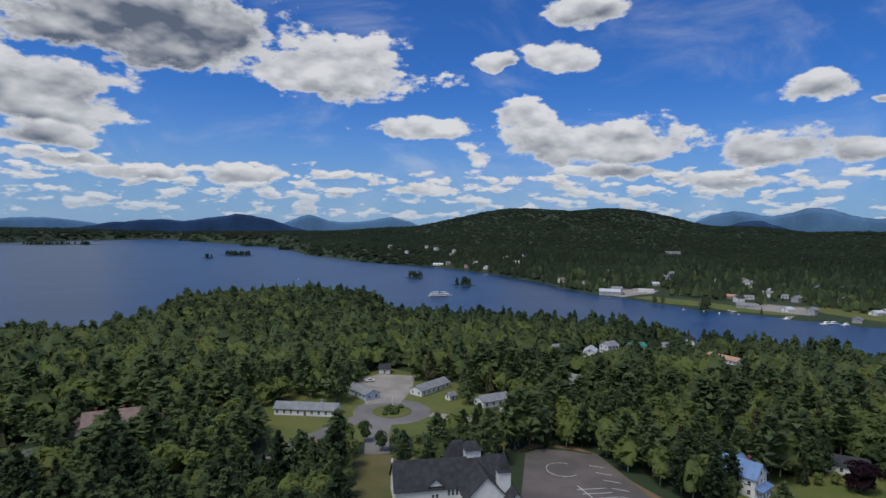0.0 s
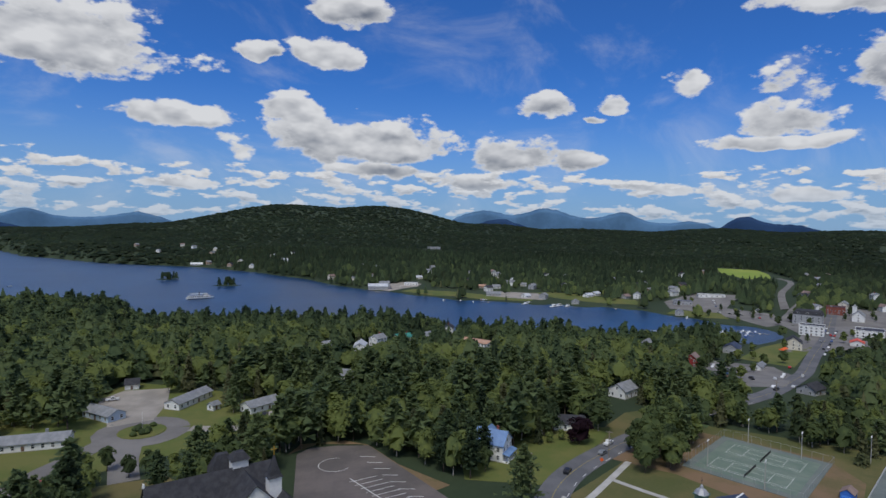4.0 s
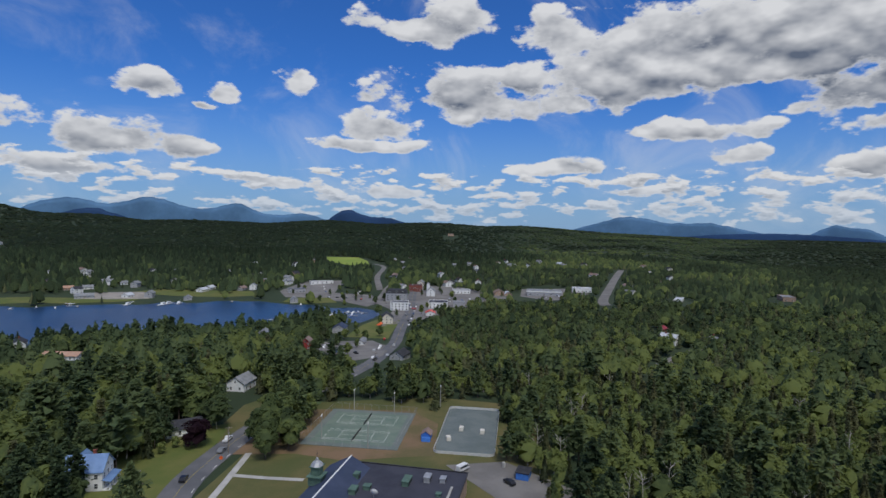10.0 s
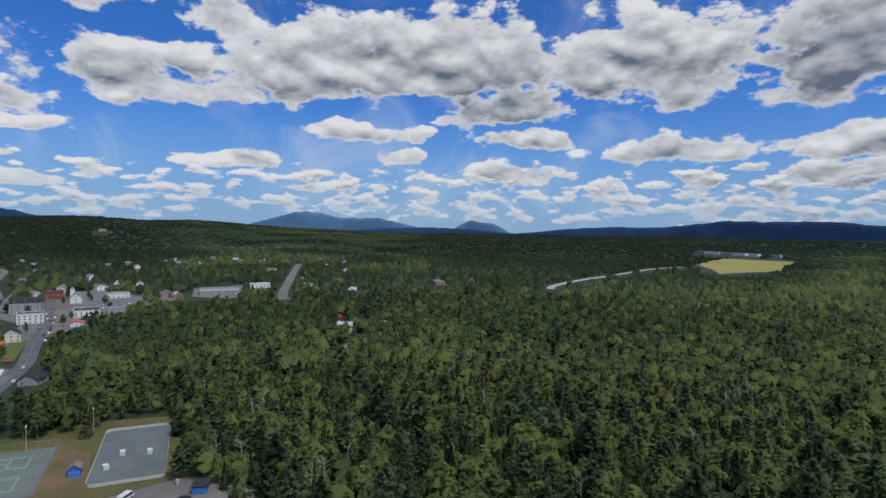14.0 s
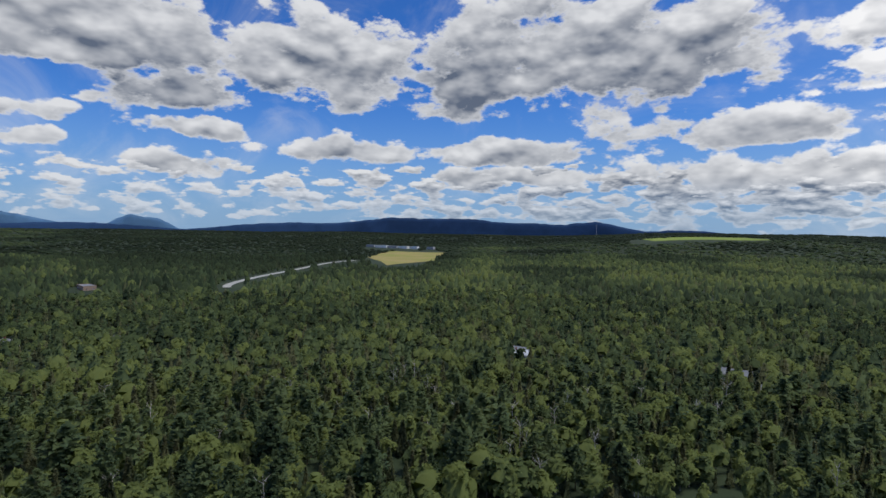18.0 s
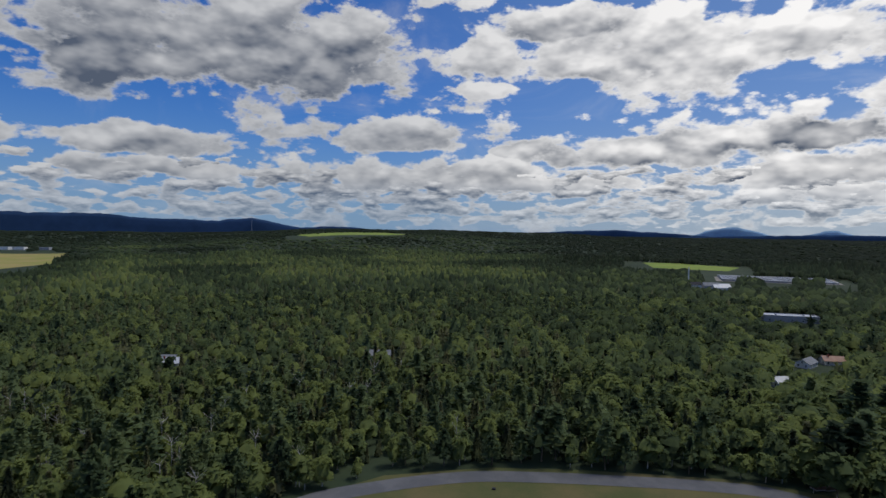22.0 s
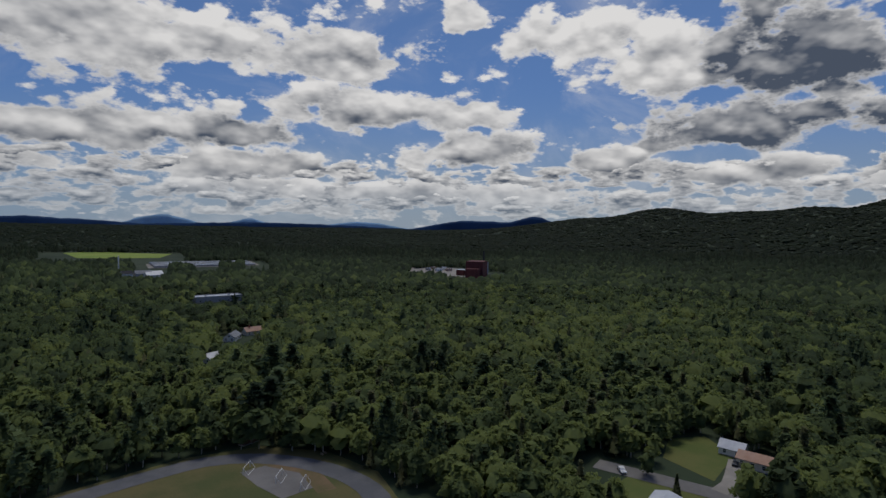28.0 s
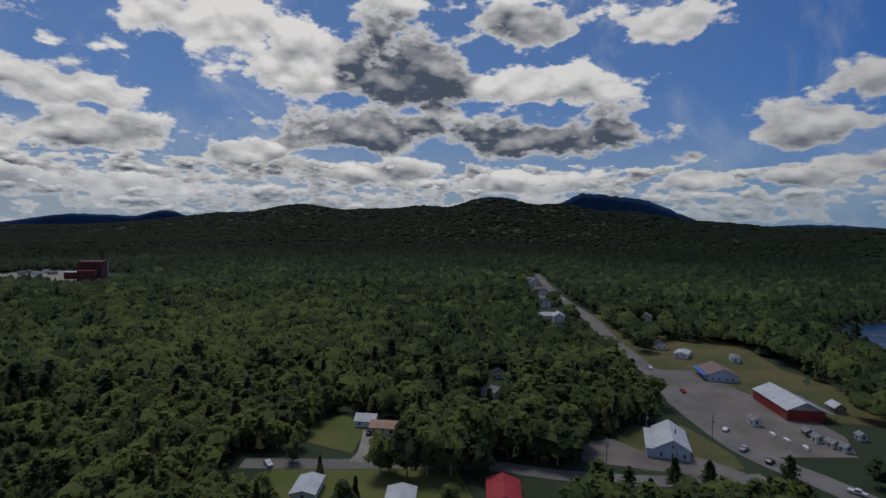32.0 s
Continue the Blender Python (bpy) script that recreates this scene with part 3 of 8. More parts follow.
def sheet(name, outline, mat, lift, label="", category="", step_m=12.0, kind="structure"):
    """A thin layer on the ground, draped over it: grass, asphalt, a field."""
    bm = bmesh.new()
    vs = [bm.verts.new((x, y, 0)) for x, y in outline]
    bm.faces.new(vs)
    xs, ys = [p[0] for p in outline], [p[1] for p in outline]
    for axis, lo, hi in ((0, min(xs), max(xs)), (1, min(ys), max(ys))):
        k = max(1, int((hi - lo) / step_m))
        for i in range(1, k):
            c, nrm = [0, 0, 0], [0, 0, 0]
            c[axis], nrm[axis] = lo + (hi - lo) * i / k, 1
            bmesh.ops.bisect_plane(bm, geom=bm.verts[:] + bm.edges[:] + bm.faces[:], plane_co=c, plane_no=nrm)
    bmesh.ops.triangulate(bm, faces=bm.faces[:])
    bmesh.ops.recalc_face_normals(bm, faces=bm.faces[:])
    for v in bm.verts:
        v.co.z = height(v.co.x, v.co.y) + lift
    if bm.faces and sum(f.normal.z for f in bm.faces) < 0:
        bmesh.ops.reverse_faces(bm, faces=bm.faces[:])
    me = bpy.data.meshes.new(name)
    bm.to_mesh(me)
    bm.free()
    me.materials.append(mat)
    return tagged(new(name, me), label, category, kind=kind)


def ribbon_points(line, step_m=6.0):
    """Points along a smoothed line, with the way across it."""
    pts = [Vector((x, y)) for x, y in line]
    out = []
    for i in range(len(pts) - 1):
        p0, p1, p2, p3 = pts[max(i - 1, 0)], pts[i], pts[i + 1], pts[min(i + 2, len(pts) - 1)]
        k = max(1, int((p2 - p1).length / step_m))
        for j in range(k):
            u = j / k
            out.append(0.5 * (2 * p1 + (p2 - p0) * u + (2 * p0 - 5 * p1 + 4 * p2 - p3) * u * u + (3 * p1 - p0 - 3 * p2 + p3) * u ** 3))
    out.append(pts[-1])
    res = []
    for i, p in enumerate(out):
        t = (out[min(i + 1, len(out) - 1)] - out[max(i - 1, 0)]).normalized()
        res.append((p, Vector((-t.y, t.x))))
    return res


def road(name, line, width, mat, lift=0.14, label="", offset=0.0, clear=0.0, front=0.0, parent=None, category="road"):
    pts = ribbon_points(line)
    vs, fs = [], []
    for p, n in pts:
        for s in (-1, 1):
            q = p + n * (offset + s * width / 2)
            vs.append((q.x, q.y, height(q.x, q.y) + lift))
    for i in range(len(pts) - 1):
        fs.append((2 * i, 2 * i + 2, 2 * i + 3, 2 * i + 1)[::-1])
    me = mesh_of(name, vs, fs, [mat])
    ob = new(name, me)
    if parent:
        ob.parent = parent
    else:
        tagged(ob, label, category, kind="structure")
    if clear:
        for (x0, y0), (x1, y1) in zip(line[:-1], line[1:]):
            keep_open(x0, y0, x1, y1, width / 2 + clear, front)
    return ob


def dashes(name, line, width, mat, on, off, lift, offset, parent):
    """Painted dashes along a road, as one part."""
    pts = ribbon_points(line, 1.0)
    s = Shape()
    run = 0.0
    for i in range(len(pts) - 1):
        (p, n), (q, m) = pts[i], pts[i + 1]
        run += (q - p).length
        if run % (on + off) < on:
            c = [p + n * (offset - width / 2), q + m * (offset - width / 2), q + m * (offset + width / 2), p + n * (offset + width / 2)]
            s.add([(v.x, v.y, height(v.x, v.y) + lift) for v in c], [(0, 1, 2, 3)])
    ob = new(name, s.mesh(name, mat))
    ob.parent = parent
    return ob

# ---- ground, lake, far hills ----
def ground_sheet():
    rings = [0.0] + list(np.arange(40, 1000, 8.0))
    while rings[-1] < 4850:
        rings.append(rings[-1] * 1.03)
    turns = np.radians(np.arange(0, 360, 0.5))
    r = np.array(rings)
    x, y = r[:, None] * np.sin(turns)[None], r[:, None] * np.cos(turns)[None]
    z = land(x, y)
    n = len(turns)
    verts = np.stack([x, y, z], -1).reshape(-1, 3)
    i, j = np.meshgrid(np.arange(len(r) - 1), np.arange(n), indexing="ij")
    a, b, c, d = i * n + j, i * n + (j + 1) % n, (i + 1) * n + (j + 1) % n, (i + 1) * n + j
    tris = np.concatenate([np.stack([a, d, c], -1).reshape(-1, 3), np.stack([a, c, b], -1).reshape(-1, 3)])
    me = tri_mesh("ground", verts, tris, [soil])
    me.polygons.foreach_set("use_smooth", np.ones(len(me.polygons), bool))
    return tagged(new("ground", me), "rolling forest ground with grass and brown litter", "ground", kind="structure")


ground_sheet()

lake_shape = Shape()
lake_shape.slab([(4850 * math.sin(radians(b)), 4850 * math.cos(radians(b))) for b in range(62, -90, -4)] + [(-300, 60), (300, 250)], LAKE_Z - 0.5, LAKE_Z)
tagged(new("lake", lake_shape.mesh("lake", water)), "deep blue lake with light ripples reaching to far wooded shores", "lake", kind="structure")

# far ranges: bearing, elevation of the top, half width in degrees, distance, painted haze tint (0 navy, 1 blue, 2 pale)
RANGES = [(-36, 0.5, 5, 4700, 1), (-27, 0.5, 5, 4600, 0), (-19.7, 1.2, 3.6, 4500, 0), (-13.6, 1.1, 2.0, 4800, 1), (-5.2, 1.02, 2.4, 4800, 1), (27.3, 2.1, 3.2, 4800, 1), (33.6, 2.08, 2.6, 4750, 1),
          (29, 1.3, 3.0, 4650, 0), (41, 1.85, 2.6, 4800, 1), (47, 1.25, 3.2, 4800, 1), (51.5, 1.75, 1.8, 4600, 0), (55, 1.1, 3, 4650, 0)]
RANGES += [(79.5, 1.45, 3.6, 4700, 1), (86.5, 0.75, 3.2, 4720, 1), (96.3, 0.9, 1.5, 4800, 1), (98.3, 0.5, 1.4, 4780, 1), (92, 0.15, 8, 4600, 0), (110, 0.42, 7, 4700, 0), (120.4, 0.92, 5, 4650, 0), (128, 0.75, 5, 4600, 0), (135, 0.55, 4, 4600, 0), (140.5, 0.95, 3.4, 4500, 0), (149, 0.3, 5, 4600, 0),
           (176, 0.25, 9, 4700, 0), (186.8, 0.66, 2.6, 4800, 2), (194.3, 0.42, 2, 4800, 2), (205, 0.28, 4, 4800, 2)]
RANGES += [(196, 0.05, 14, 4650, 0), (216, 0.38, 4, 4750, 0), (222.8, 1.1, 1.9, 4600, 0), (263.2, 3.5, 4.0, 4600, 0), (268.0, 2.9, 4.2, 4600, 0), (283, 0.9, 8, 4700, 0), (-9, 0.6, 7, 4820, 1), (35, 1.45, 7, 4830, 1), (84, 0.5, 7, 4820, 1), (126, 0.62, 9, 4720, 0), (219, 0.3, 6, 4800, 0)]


def far_range(tops, tint):
    """One chain of mountains: tops melt into each other along the ridge."""
    d = sum(t[3] for t in tops) / len(tops)
    lo, hi = min(t[0] - 3.2 * t[2] for t in tops), max(t[0] + 3.2 * t[2] for t in tops)
    bs = np.linspace(lo, hi, int((hi - lo) * 5) + 12)
    vs = np.linspace(-1, 1, 9)
    verts = []
    for v in vs:
        for b in bs:
            h = sum(((100 + t[3] * math.tan(radians(t[1]))) * math.exp(-abs((b - t[0]) / (1.85 * t[2])) ** 1.7 * 1.1)) ** 3.5 for t in tops) ** (1 / 3.5)
            h *= 1 + 0.05 * noise.noise((b * 0.5, v * 0.6, tint)) + 0.035 * noise.noise((b * 1.6, v * 2, d * 0.01)) + 0.012 * noise.noise((b * 6.1, v * 4, d * 0.02))
            r = d + v * 60
            verts.append((r * math.sin(radians(b)), r * math.cos(radians(b)), -20 + h * math.exp(-(v * 1.5) ** 2)))
    n = len(bs)
    faces = [(i * n + j, i * n + j + 1, (i + 1) * n + j + 1, (i + 1) * n + j) for i in range(len(vs) - 1) for j in range(n - 1)]
    me = mesh_of("mountain", verts, faces, [hazed_hill[tint]])
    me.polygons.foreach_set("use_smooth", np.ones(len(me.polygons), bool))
    look_of = ("wooded mountain on the horizon in dark blue haze colour", "mountain on the horizon in blue haze colour", "mountain far off in pale blue haze colour")[tint]
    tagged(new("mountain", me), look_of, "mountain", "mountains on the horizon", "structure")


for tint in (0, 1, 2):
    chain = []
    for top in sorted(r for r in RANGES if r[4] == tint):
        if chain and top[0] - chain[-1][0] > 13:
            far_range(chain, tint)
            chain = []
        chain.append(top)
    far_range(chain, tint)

# ---- roads, yards and fields ----
lot_asphalt = surface("lot_asphalt", (0.098, 0.088, 0.082), (0.150, 0.128, 0.118), 0.05, 0.93, fine=2.0, bump=0.1)
yellow_paint = surface("yellow_road_paint", (0.42, 0.33, 0.08), (0.30, 0.25, 0.10), 0.5, 0.8)
MAIN = [(40, 62), (70, 100), (99, 141), (138, 163), (200, 182), (250, 192), (288, 204), (360, 240), (440, 284), (520, 326), (602, 374), (690, 425)]
main_road = road("road", MAIN, 10.0, asphalt, 0.14, "two-lane grey asphalt village road with painted lines")
keep_open(40, 62, 99, 141, 8), keep_open(99, 141, 142, 165, 8)
road("yellow_line", MAIN, 0.16, yellow_paint, 0.18, offset=0.0, parent=main_road)
dashes("lane_mark", MAIN[:6], 0.22, line_paint, 3.0, 6.0, 0.18, -4.2, main_road)
keep_open(262, 197, 600, 372, 10, 0.08)
for u, v in ((275, 199), (300, 209), (330, 225), (360, 240), (390, 256), (420, 273), (450, 289), (480, 305)):
    keep_open(u, v, r=11, front=0.17)
keep_open(100, 141, 200, 180, 9, 0.06)
STRIP = [(-160, 95), (-205, 58), (-221, 41), (-239, 29), (-290, 10), (-349, -6), (-430, -32), (-520, -57), (-700, -118), (-949, -193)]
road("road", STRIP, 12.0, old_asphalt, 0.14, "straight grey asphalt road leading out of the village", clear=5, front=0.12)
SIDE = [(-148, -127), (-160, -98), (-178, -55), (-182, -25), (-192, 8), (-206, 36)]
road("road", SIDE, 8.0, old_asphalt, 0.15, "grey asphalt side street behind trees", clear=3, front=0.12)
road("driveway", [(-164, -93), (-172, -94), (-192, -103)], 5.0, gravel, 0.20, "short pale gravel driveway to a garage", clear=3, front=0.1)
road("road", [(640, 140), (682, 153), (780, 170), (1169, 228)], 12.0, old_asphalt, 0.2, "straight grey street climbing away into the woods", clear=6, front=0.12)
road("road", [(770, -196), (826, -222), (960, -330), (1117, -484), (1200, -600)], 11.0, concrete, 0.3, "wide pale highway running through the woods", clear=9, front=0.13)
road("road", [(640, 450), (760, 540), (914, 634), (960, 690)], 9.0, old_asphalt, 0.2, "grey street running up to a grassy slope", clear=8, front=0.12)
road("road", [(360, 45), (390, 39), (430, 28)], 7.0, old_asphalt, 0.2, "short piece of grey lane among trees", clear=2, front=0.03)

sheet("lawn", [(104, 139), (190, 176), (204, 160), (230, 128), (240, 90), (190, 56), (160, 50), (60, 40), (45, 60)], grass, 0.05, "school grounds of patchy green and dry grass", "lawn")
sheet("bare_ground", [(133, 158), (158, 166), (186, 166), (207, 128), (199, 110), (170, 95), (150, 120), (146, 138)], dry_grass, 0.09, "worn reddish dry grass round the tennis courts", "dry ground")
sheet("parking_lot", [(150, 60), (165, 88), (178, 72), (168, 40), (140, 30)], old_asphalt, 0.10, "grey asphalt yard beside the school", "parking lot")
sheet("parking_lot", [(22, 150), (31, 199), (36, 203), (46, 202), (57, 198), (62, 176), (68, 150), (60, 138), (30, 130)], lot_asphalt, 0.10, "grey asphalt church parking lot with painted bays", "parking lot")
sheet("lawn", [(62, 178), (57, 199), (50, 206), (34, 208), (28, 200), (40, 206), (55, 200), (66, 156), (72, 158)], dry_grass, 0.07, "strip of dry grass edging the parking lot", "lawn")
sheet("lawn", [(136, 166), (150, 182), (175, 196), (210, 196), (240, 192), (200, 180), (160, 170)], grass, 0.04, "rough grass verge along the village road", "lawn")
sheet("lawn", [(78, 160), (92, 196), (132, 196), (156, 182), (140, 170), (99, 148)], lawn, 0.06, "mown green lawn beside the white house", "lawn")
sheet("lawn", [(-60, 150), (-30, 196), (-10, 196), (22, 150)], grass, 0.05, "grass round the church", "lawn")
# circle of cottages
sheet("lawn", [(-92, 262), (-60, 196), (-10, 214), (26, 232), (34, 262), (0, 300), (-30, 320), (-50, 300)], lawn, 0.05, "green lawns between the cottages", "lawn")
LOOP = [(-21 + 13 * math.cos(a * math.pi / 8), 243 + 13 * math.sin(a * math.pi / 8)) for a in range(17)]
road("driveway", LOOP, 8.5, old_asphalt, 0.12, "pale asphalt turning circle between cottages", clear=8, front=0.14)
road("driveway", [(-58, 190), (-50, 208), (-38, 226), (-32, 236)], 8.0, old_asphalt, 0.13, "pale asphalt drive up to the cottages", clear=4, front=0.08)
road("driveway", [(-22, 196), (-24, 214), (-24, 231)], 9.0, old_asphalt, 0.13, "wide pale asphalt approach to the turning circle", clear=4, front=0.1)
sheet("parking_lot", [(-34, 252), (-18, 256), (-14, 278), (-14, 304), (-34, 306), (-44, 292), (-38, 276)], gravel, 0.12, "pale gravel yard before a small garage", "parking lot")
road("driveway", [(-4, 240), (12, 234), (24, 236), (30, 250)], 6.0, gravel, 0.13, "gravel drive between cottages", clear=3, front=0.1)
keep_open(-70, 240, -36, 236, 9, 0.12), keep_open(-36, 258, -28, 305, 12, 0.12), keep_open(-16, 268, 2, 284, 9, 0.12), keep_open(20, 250, 30, 252, 8, 0.12)
keep_open(-50, 205, -20, 215, 8, 0.0), keep_open(-14, 163, 14, 168, 13, 0.3), keep_open(30, 150, 60, 150, 20, 0.3), keep_open(38, 180, 48, 186, 14, 0.2), keep_open(30, 190, 50, 196, 9, 0.1), keep_open(-16, 160, -20, 168, 6, 0.2), keep_open(60, 170, 66, 140, 9)
keep_open(99, 172, 106, 168, 8, 0.12), keep_open(82, 146, 96, 172, 9), keep_open(110, 152, 140, 168, 8), keep_open(136, 184, 146, 172, 7, 0.12), keep_open(118, 176, 128, 178, 7)
keep_open(0, 0, 0, 0, 92), keep_open(110, 100, 146, 82, 34, 0.3), keep_open(150, 66, 156, 74, 16, 0.3), keep_open(165, 128, 192, 142, 21), keep_open(196, 140, 205, 128, 10), keep_open(182, 105, 222, 104, 15), keep_open(175, 80, 205, 88, 8), keep_open(120, 128, 140, 132, 13), keep_open(150, 138, 160, 146, 8), keep_open(165, 64, 160, 60, 9)

# playing field with its running track
sheet("lawn", [(106, -100), (98, -134), (80, -162), (50, -181), (20, -191), (-30, -203), (-56, -200), (-74, -184), (-82, -160), (-74, -110), (0, -60), (80, -60)], grass, 0.05, "playing field of mown green grass", "field")
TRACK = [(100, -108), (94, -136), (78, -154), (55, -171), (32, -180), (8, -187), (-15, -193), (-36, -196), (-52, -190), (-64, -178), (-72, -163), (-74, -145), (-66, -122)]
road("running_track", TRACK, 8.0, asphalt, 0.12, "grey asphalt running track round the playing field", clear=3.5, category="track")
sheet("court", [(-44, -182), (-52, -183), (-60, -172), (-60, -160), (-50, -158), (-46, -170)], old_asphalt, 0.11, "worn grey asphalt apron behind the goals", "court")
sheet("bare_ground", [(-50, -186), (-58, -184), (-66, -172), (-66, -156), (-60, -156), (-60, -172), (-52, -183)], dry_grass, 0.09, "dry reddish strip inside the track bend", "dry ground")
keep_open(85, -125, 55, -145, 20), keep_open(55, -150, 0, -168, 20), keep_open(0, -168, -45, -176, 22), keep_open(-45, -172, -58, -140, 22), keep_open(80, -90, -50, -110, 42)

# village and far fields
sheet("village_square", [(505, 285), (470, 292), (430, 300), (520, 348), (560, 400), (600, 425), (690, 470), (735, 400), (745, 330), (690, 280), (600, 270)], old_asphalt, 0.10, "grey paved yards between village buildings", "yard")
keep_open(560, 330, 700, 380, 30, 0.06)
sheet("parking_lot", [(268, 214), (300, 262), (330, 300), (352, 292), (372, 268), (352, 240), (300, 208)], old_asphalt, 0.10, "grey yard between village buildings", "parking lot")
sheet("lawn", [(372, 296), (430, 322), (470, 330), (474, 300), (432, 286), (385, 262)], lawn, 0.10, "green village lawn by the lake", "lawn")
sheet("parking_lot", [(560, 395), (606, 440), (575, 520), (540, 510), (545, 430), (535, 395)], old_asphalt, 0.14, "grey parking lot by the cove", "parking lot")
sheet("parking_lot", [(560, 470), (640, 520), (690, 545), (640, 590), (560, 560), (530, 520)], old_asphalt, 0.18, "grey parking lot above the shore", "parking lot")
sheet("lawn", [(505, 500), (530, 512), (556, 470), (536, 440), (512, 470)], lawn, 0.2, "green shore lawn", "lawn")
sheet("parking_lot", [(680, 215), (706, 268), (770, 290), (800, 235), (760, 190), (700, 190)], old_asphalt, 0.25, "grey market parking lot", "parking lot")
sheet("parking_lot", [(240, 852), (262, 812), (310, 822), (330, 850), (300, 890)], gravel, 0.2, "pale yard beside a boat shed", "yard")
sheet("lawn", [(300, 800), (370, 715), (420, 650), (405, 640), (350, 685), (298, 745), (275, 800)], lawn, 0.2, "sunlit green shore meadow", "lawn")
sheet("beach", [(372, 700), (408, 655), (424, 640), (450, 690), (410, 730)], gravel, 0.3, "pale gravel boat landing", "beach")
sheet("lawn", [(430, 700), (470, 610), (520, 560), (540, 590), (480, 700)], lawn, 0.2, "green lawn along the far shore", "lawn")
keep_open(250, 850, 320, 850, 24, 0.08), keep_open(330, 770, 410, 660, 24, 0.08), keep_open(440, 720, 470, 640, 20, 0.09), keep_open(480, 610, 540, 540, 16, 0.08), keep_open(550, 540, 660, 560, 26, 0.10), keep_open(560, 420, 600, 500, 30, 0.10)
keep_open(300, 250, 340, 280, 18, 0.15), keep_open(440, 320, 480, 310, 26, 0.16), keep_open(540, 340, 680, 350, 34, 0.10), keep_open(720, 250, 780, 260, 34, 0.12)
sheet("hayfield", [(1035, -590), (1150, -640), (1330, -700), (1560, -900), (1380, -1010), (1150, -810)], hay, 0.5, "mown golden hayfield among the woods", "field", step_m=40)
sheet("meadow", [(1100, -1640), (1250, -1760), (1020, -2060), (860, -1960), (930, -1860)], meadow, 0.8, "bright green hilltop meadow", "field", step_m=40)
sheet("meadow", [(-5, -1330), (-150, -1290), (-190, -1420), (-60, -1520), (20, -1460)], meadow, 0.6, "bright yellow-green field in the woods", "field", step_m=40)
sheet("meadow", [(930, 680), (1010, 745), (1090, 830), (1030, 880), (930, 790), (890, 700)], meadow, 0.6, "green clearing on the slope above the village", "field", step_m=40)
for c in ((1080, -640, 1200, -760, 60, 0.1), (1200, -720, 1450, -930, 90, 0.08), (1130, -1700, 980, -1960, 95, 0.06), (-20, -1400, -130, -1390, 85, 0.13), (950, 720, 1040, 830, 50, 0.1)):
    keep_open(*c[:5], front=c[5])
# western strip yards
sheet("parking_lot", [(-226, 38), (-246, 28), (-292, 12), (-345, 0), (-352, 24), (-320, 40), (-290, 62), (-262, 72), (-240, 70)], brown_gravel, 0.09, "brown gravel yard of a roadside store", "yard")
sheet("lawn", [(-345, 2), (-420, -26), (-540, -60), (-548, -20), (-470, 30), (-430, 60), (-380, 70), (-330, 100), (-290, 110), (-280, 70), (-320, 42)], grass, 0.06, "rough grass behind the roadside stores", "lawn")
sheet("lawn", [(-196, -2), (-212, 30), (-224, 28), (-250, 12), (-240, -8), (-215, -15)], grass, 0.06, "grass verge beside the pale blue house", "lawn")
sheet("parking_lot", [(-196, -22), (-200, 22), (-208, 30), (-216, 18), (-214, -4), (-222, -14), (-212, -26)], brown_gravel, 0.10, "brown gravel forecourt", "yard")
sheet("lawn", [(-150, -115), (-166, -90), (-176, -62), (-150, -45), (-130, -70), (-125, -110)], lawn, 0.05, "green lawn between street and houses", "lawn")
sheet("lawn", [(-172, -118), (-170, -98), (-196, -106), (-204, -122), (-190, -128)], lawn, 0.07, "bright green lawn beside a driveway", "lawn")
sheet("lawn", [(-170, -20), (-176, 20), (-196, 40), (-160, 60), (-130, 20), (-140, -20)], lawn, 0.05, "green lawn by the crossroads", "lawn")
keep_open(-205, -10, -232, 8, 16, 0.12), keep_open(-240, 30, -340, 20, 20, 0.12), keep_open(-285, 60, -270, 80, 16, 0.15), keep_open(-380, 15, -420, 20, 20, 0.12), keep_open(-330, 70, -420, 40, 22, 0.08)
keep_open(-190, -105, -200, -112, 10, 0.12), keep_open(-172, -110, -196, -118, 9, 0.1), keep_open(-160, -40, -140, -90, 13), keep_open(-490, -78, -580, -106, 9, 0.10), keep_open(-670, -127, -780, -160, 12, 0.08), keep_open(-500, -10, -520, -5, 8, 0.06)

# ---- kinds of things ----
def window_meshes(w, h):
    """Frame and pane of a window that faces local -y, centred at its foot."""
    f = Shape()
    t = 0.11
    f.box(-w / 2 - t, -0.09, -t, w / 2 + t, 0.02, 0).box(-w / 2 - t, -0.09, h, w / 2 + t, 0.02, h + t)
    f.box(-w / 2 - t, -0.09, 0, -w / 2, 0.02, h).box(w / 2, -0.09, 0, w / 2 + t, 0.02, h).box(-w / 2, -0.06, h / 2 - 0.04, w / 2, 0.02, h / 2 + 0.04)
    return f.mesh("window", white_paint), Shape().box(-w / 2, -0.035, 0, w / 2, 0.01, h).mesh("pane", glass)


WINDOWS = {}


def far_window(w, h):
    """A distant window in one piece: white frame and dark pane."""
    f = Shape().box(-w / 2 - 0.11, -0.06, -0.11, w / 2 + 0.11, 0.02, h + 0.11).box(-w / 2, -0.09, 0, w / 2, -0.05, h)
    return mesh_of("window", f.v, f.f, [white_paint, glass], [0] * 6 + [1] * 6)


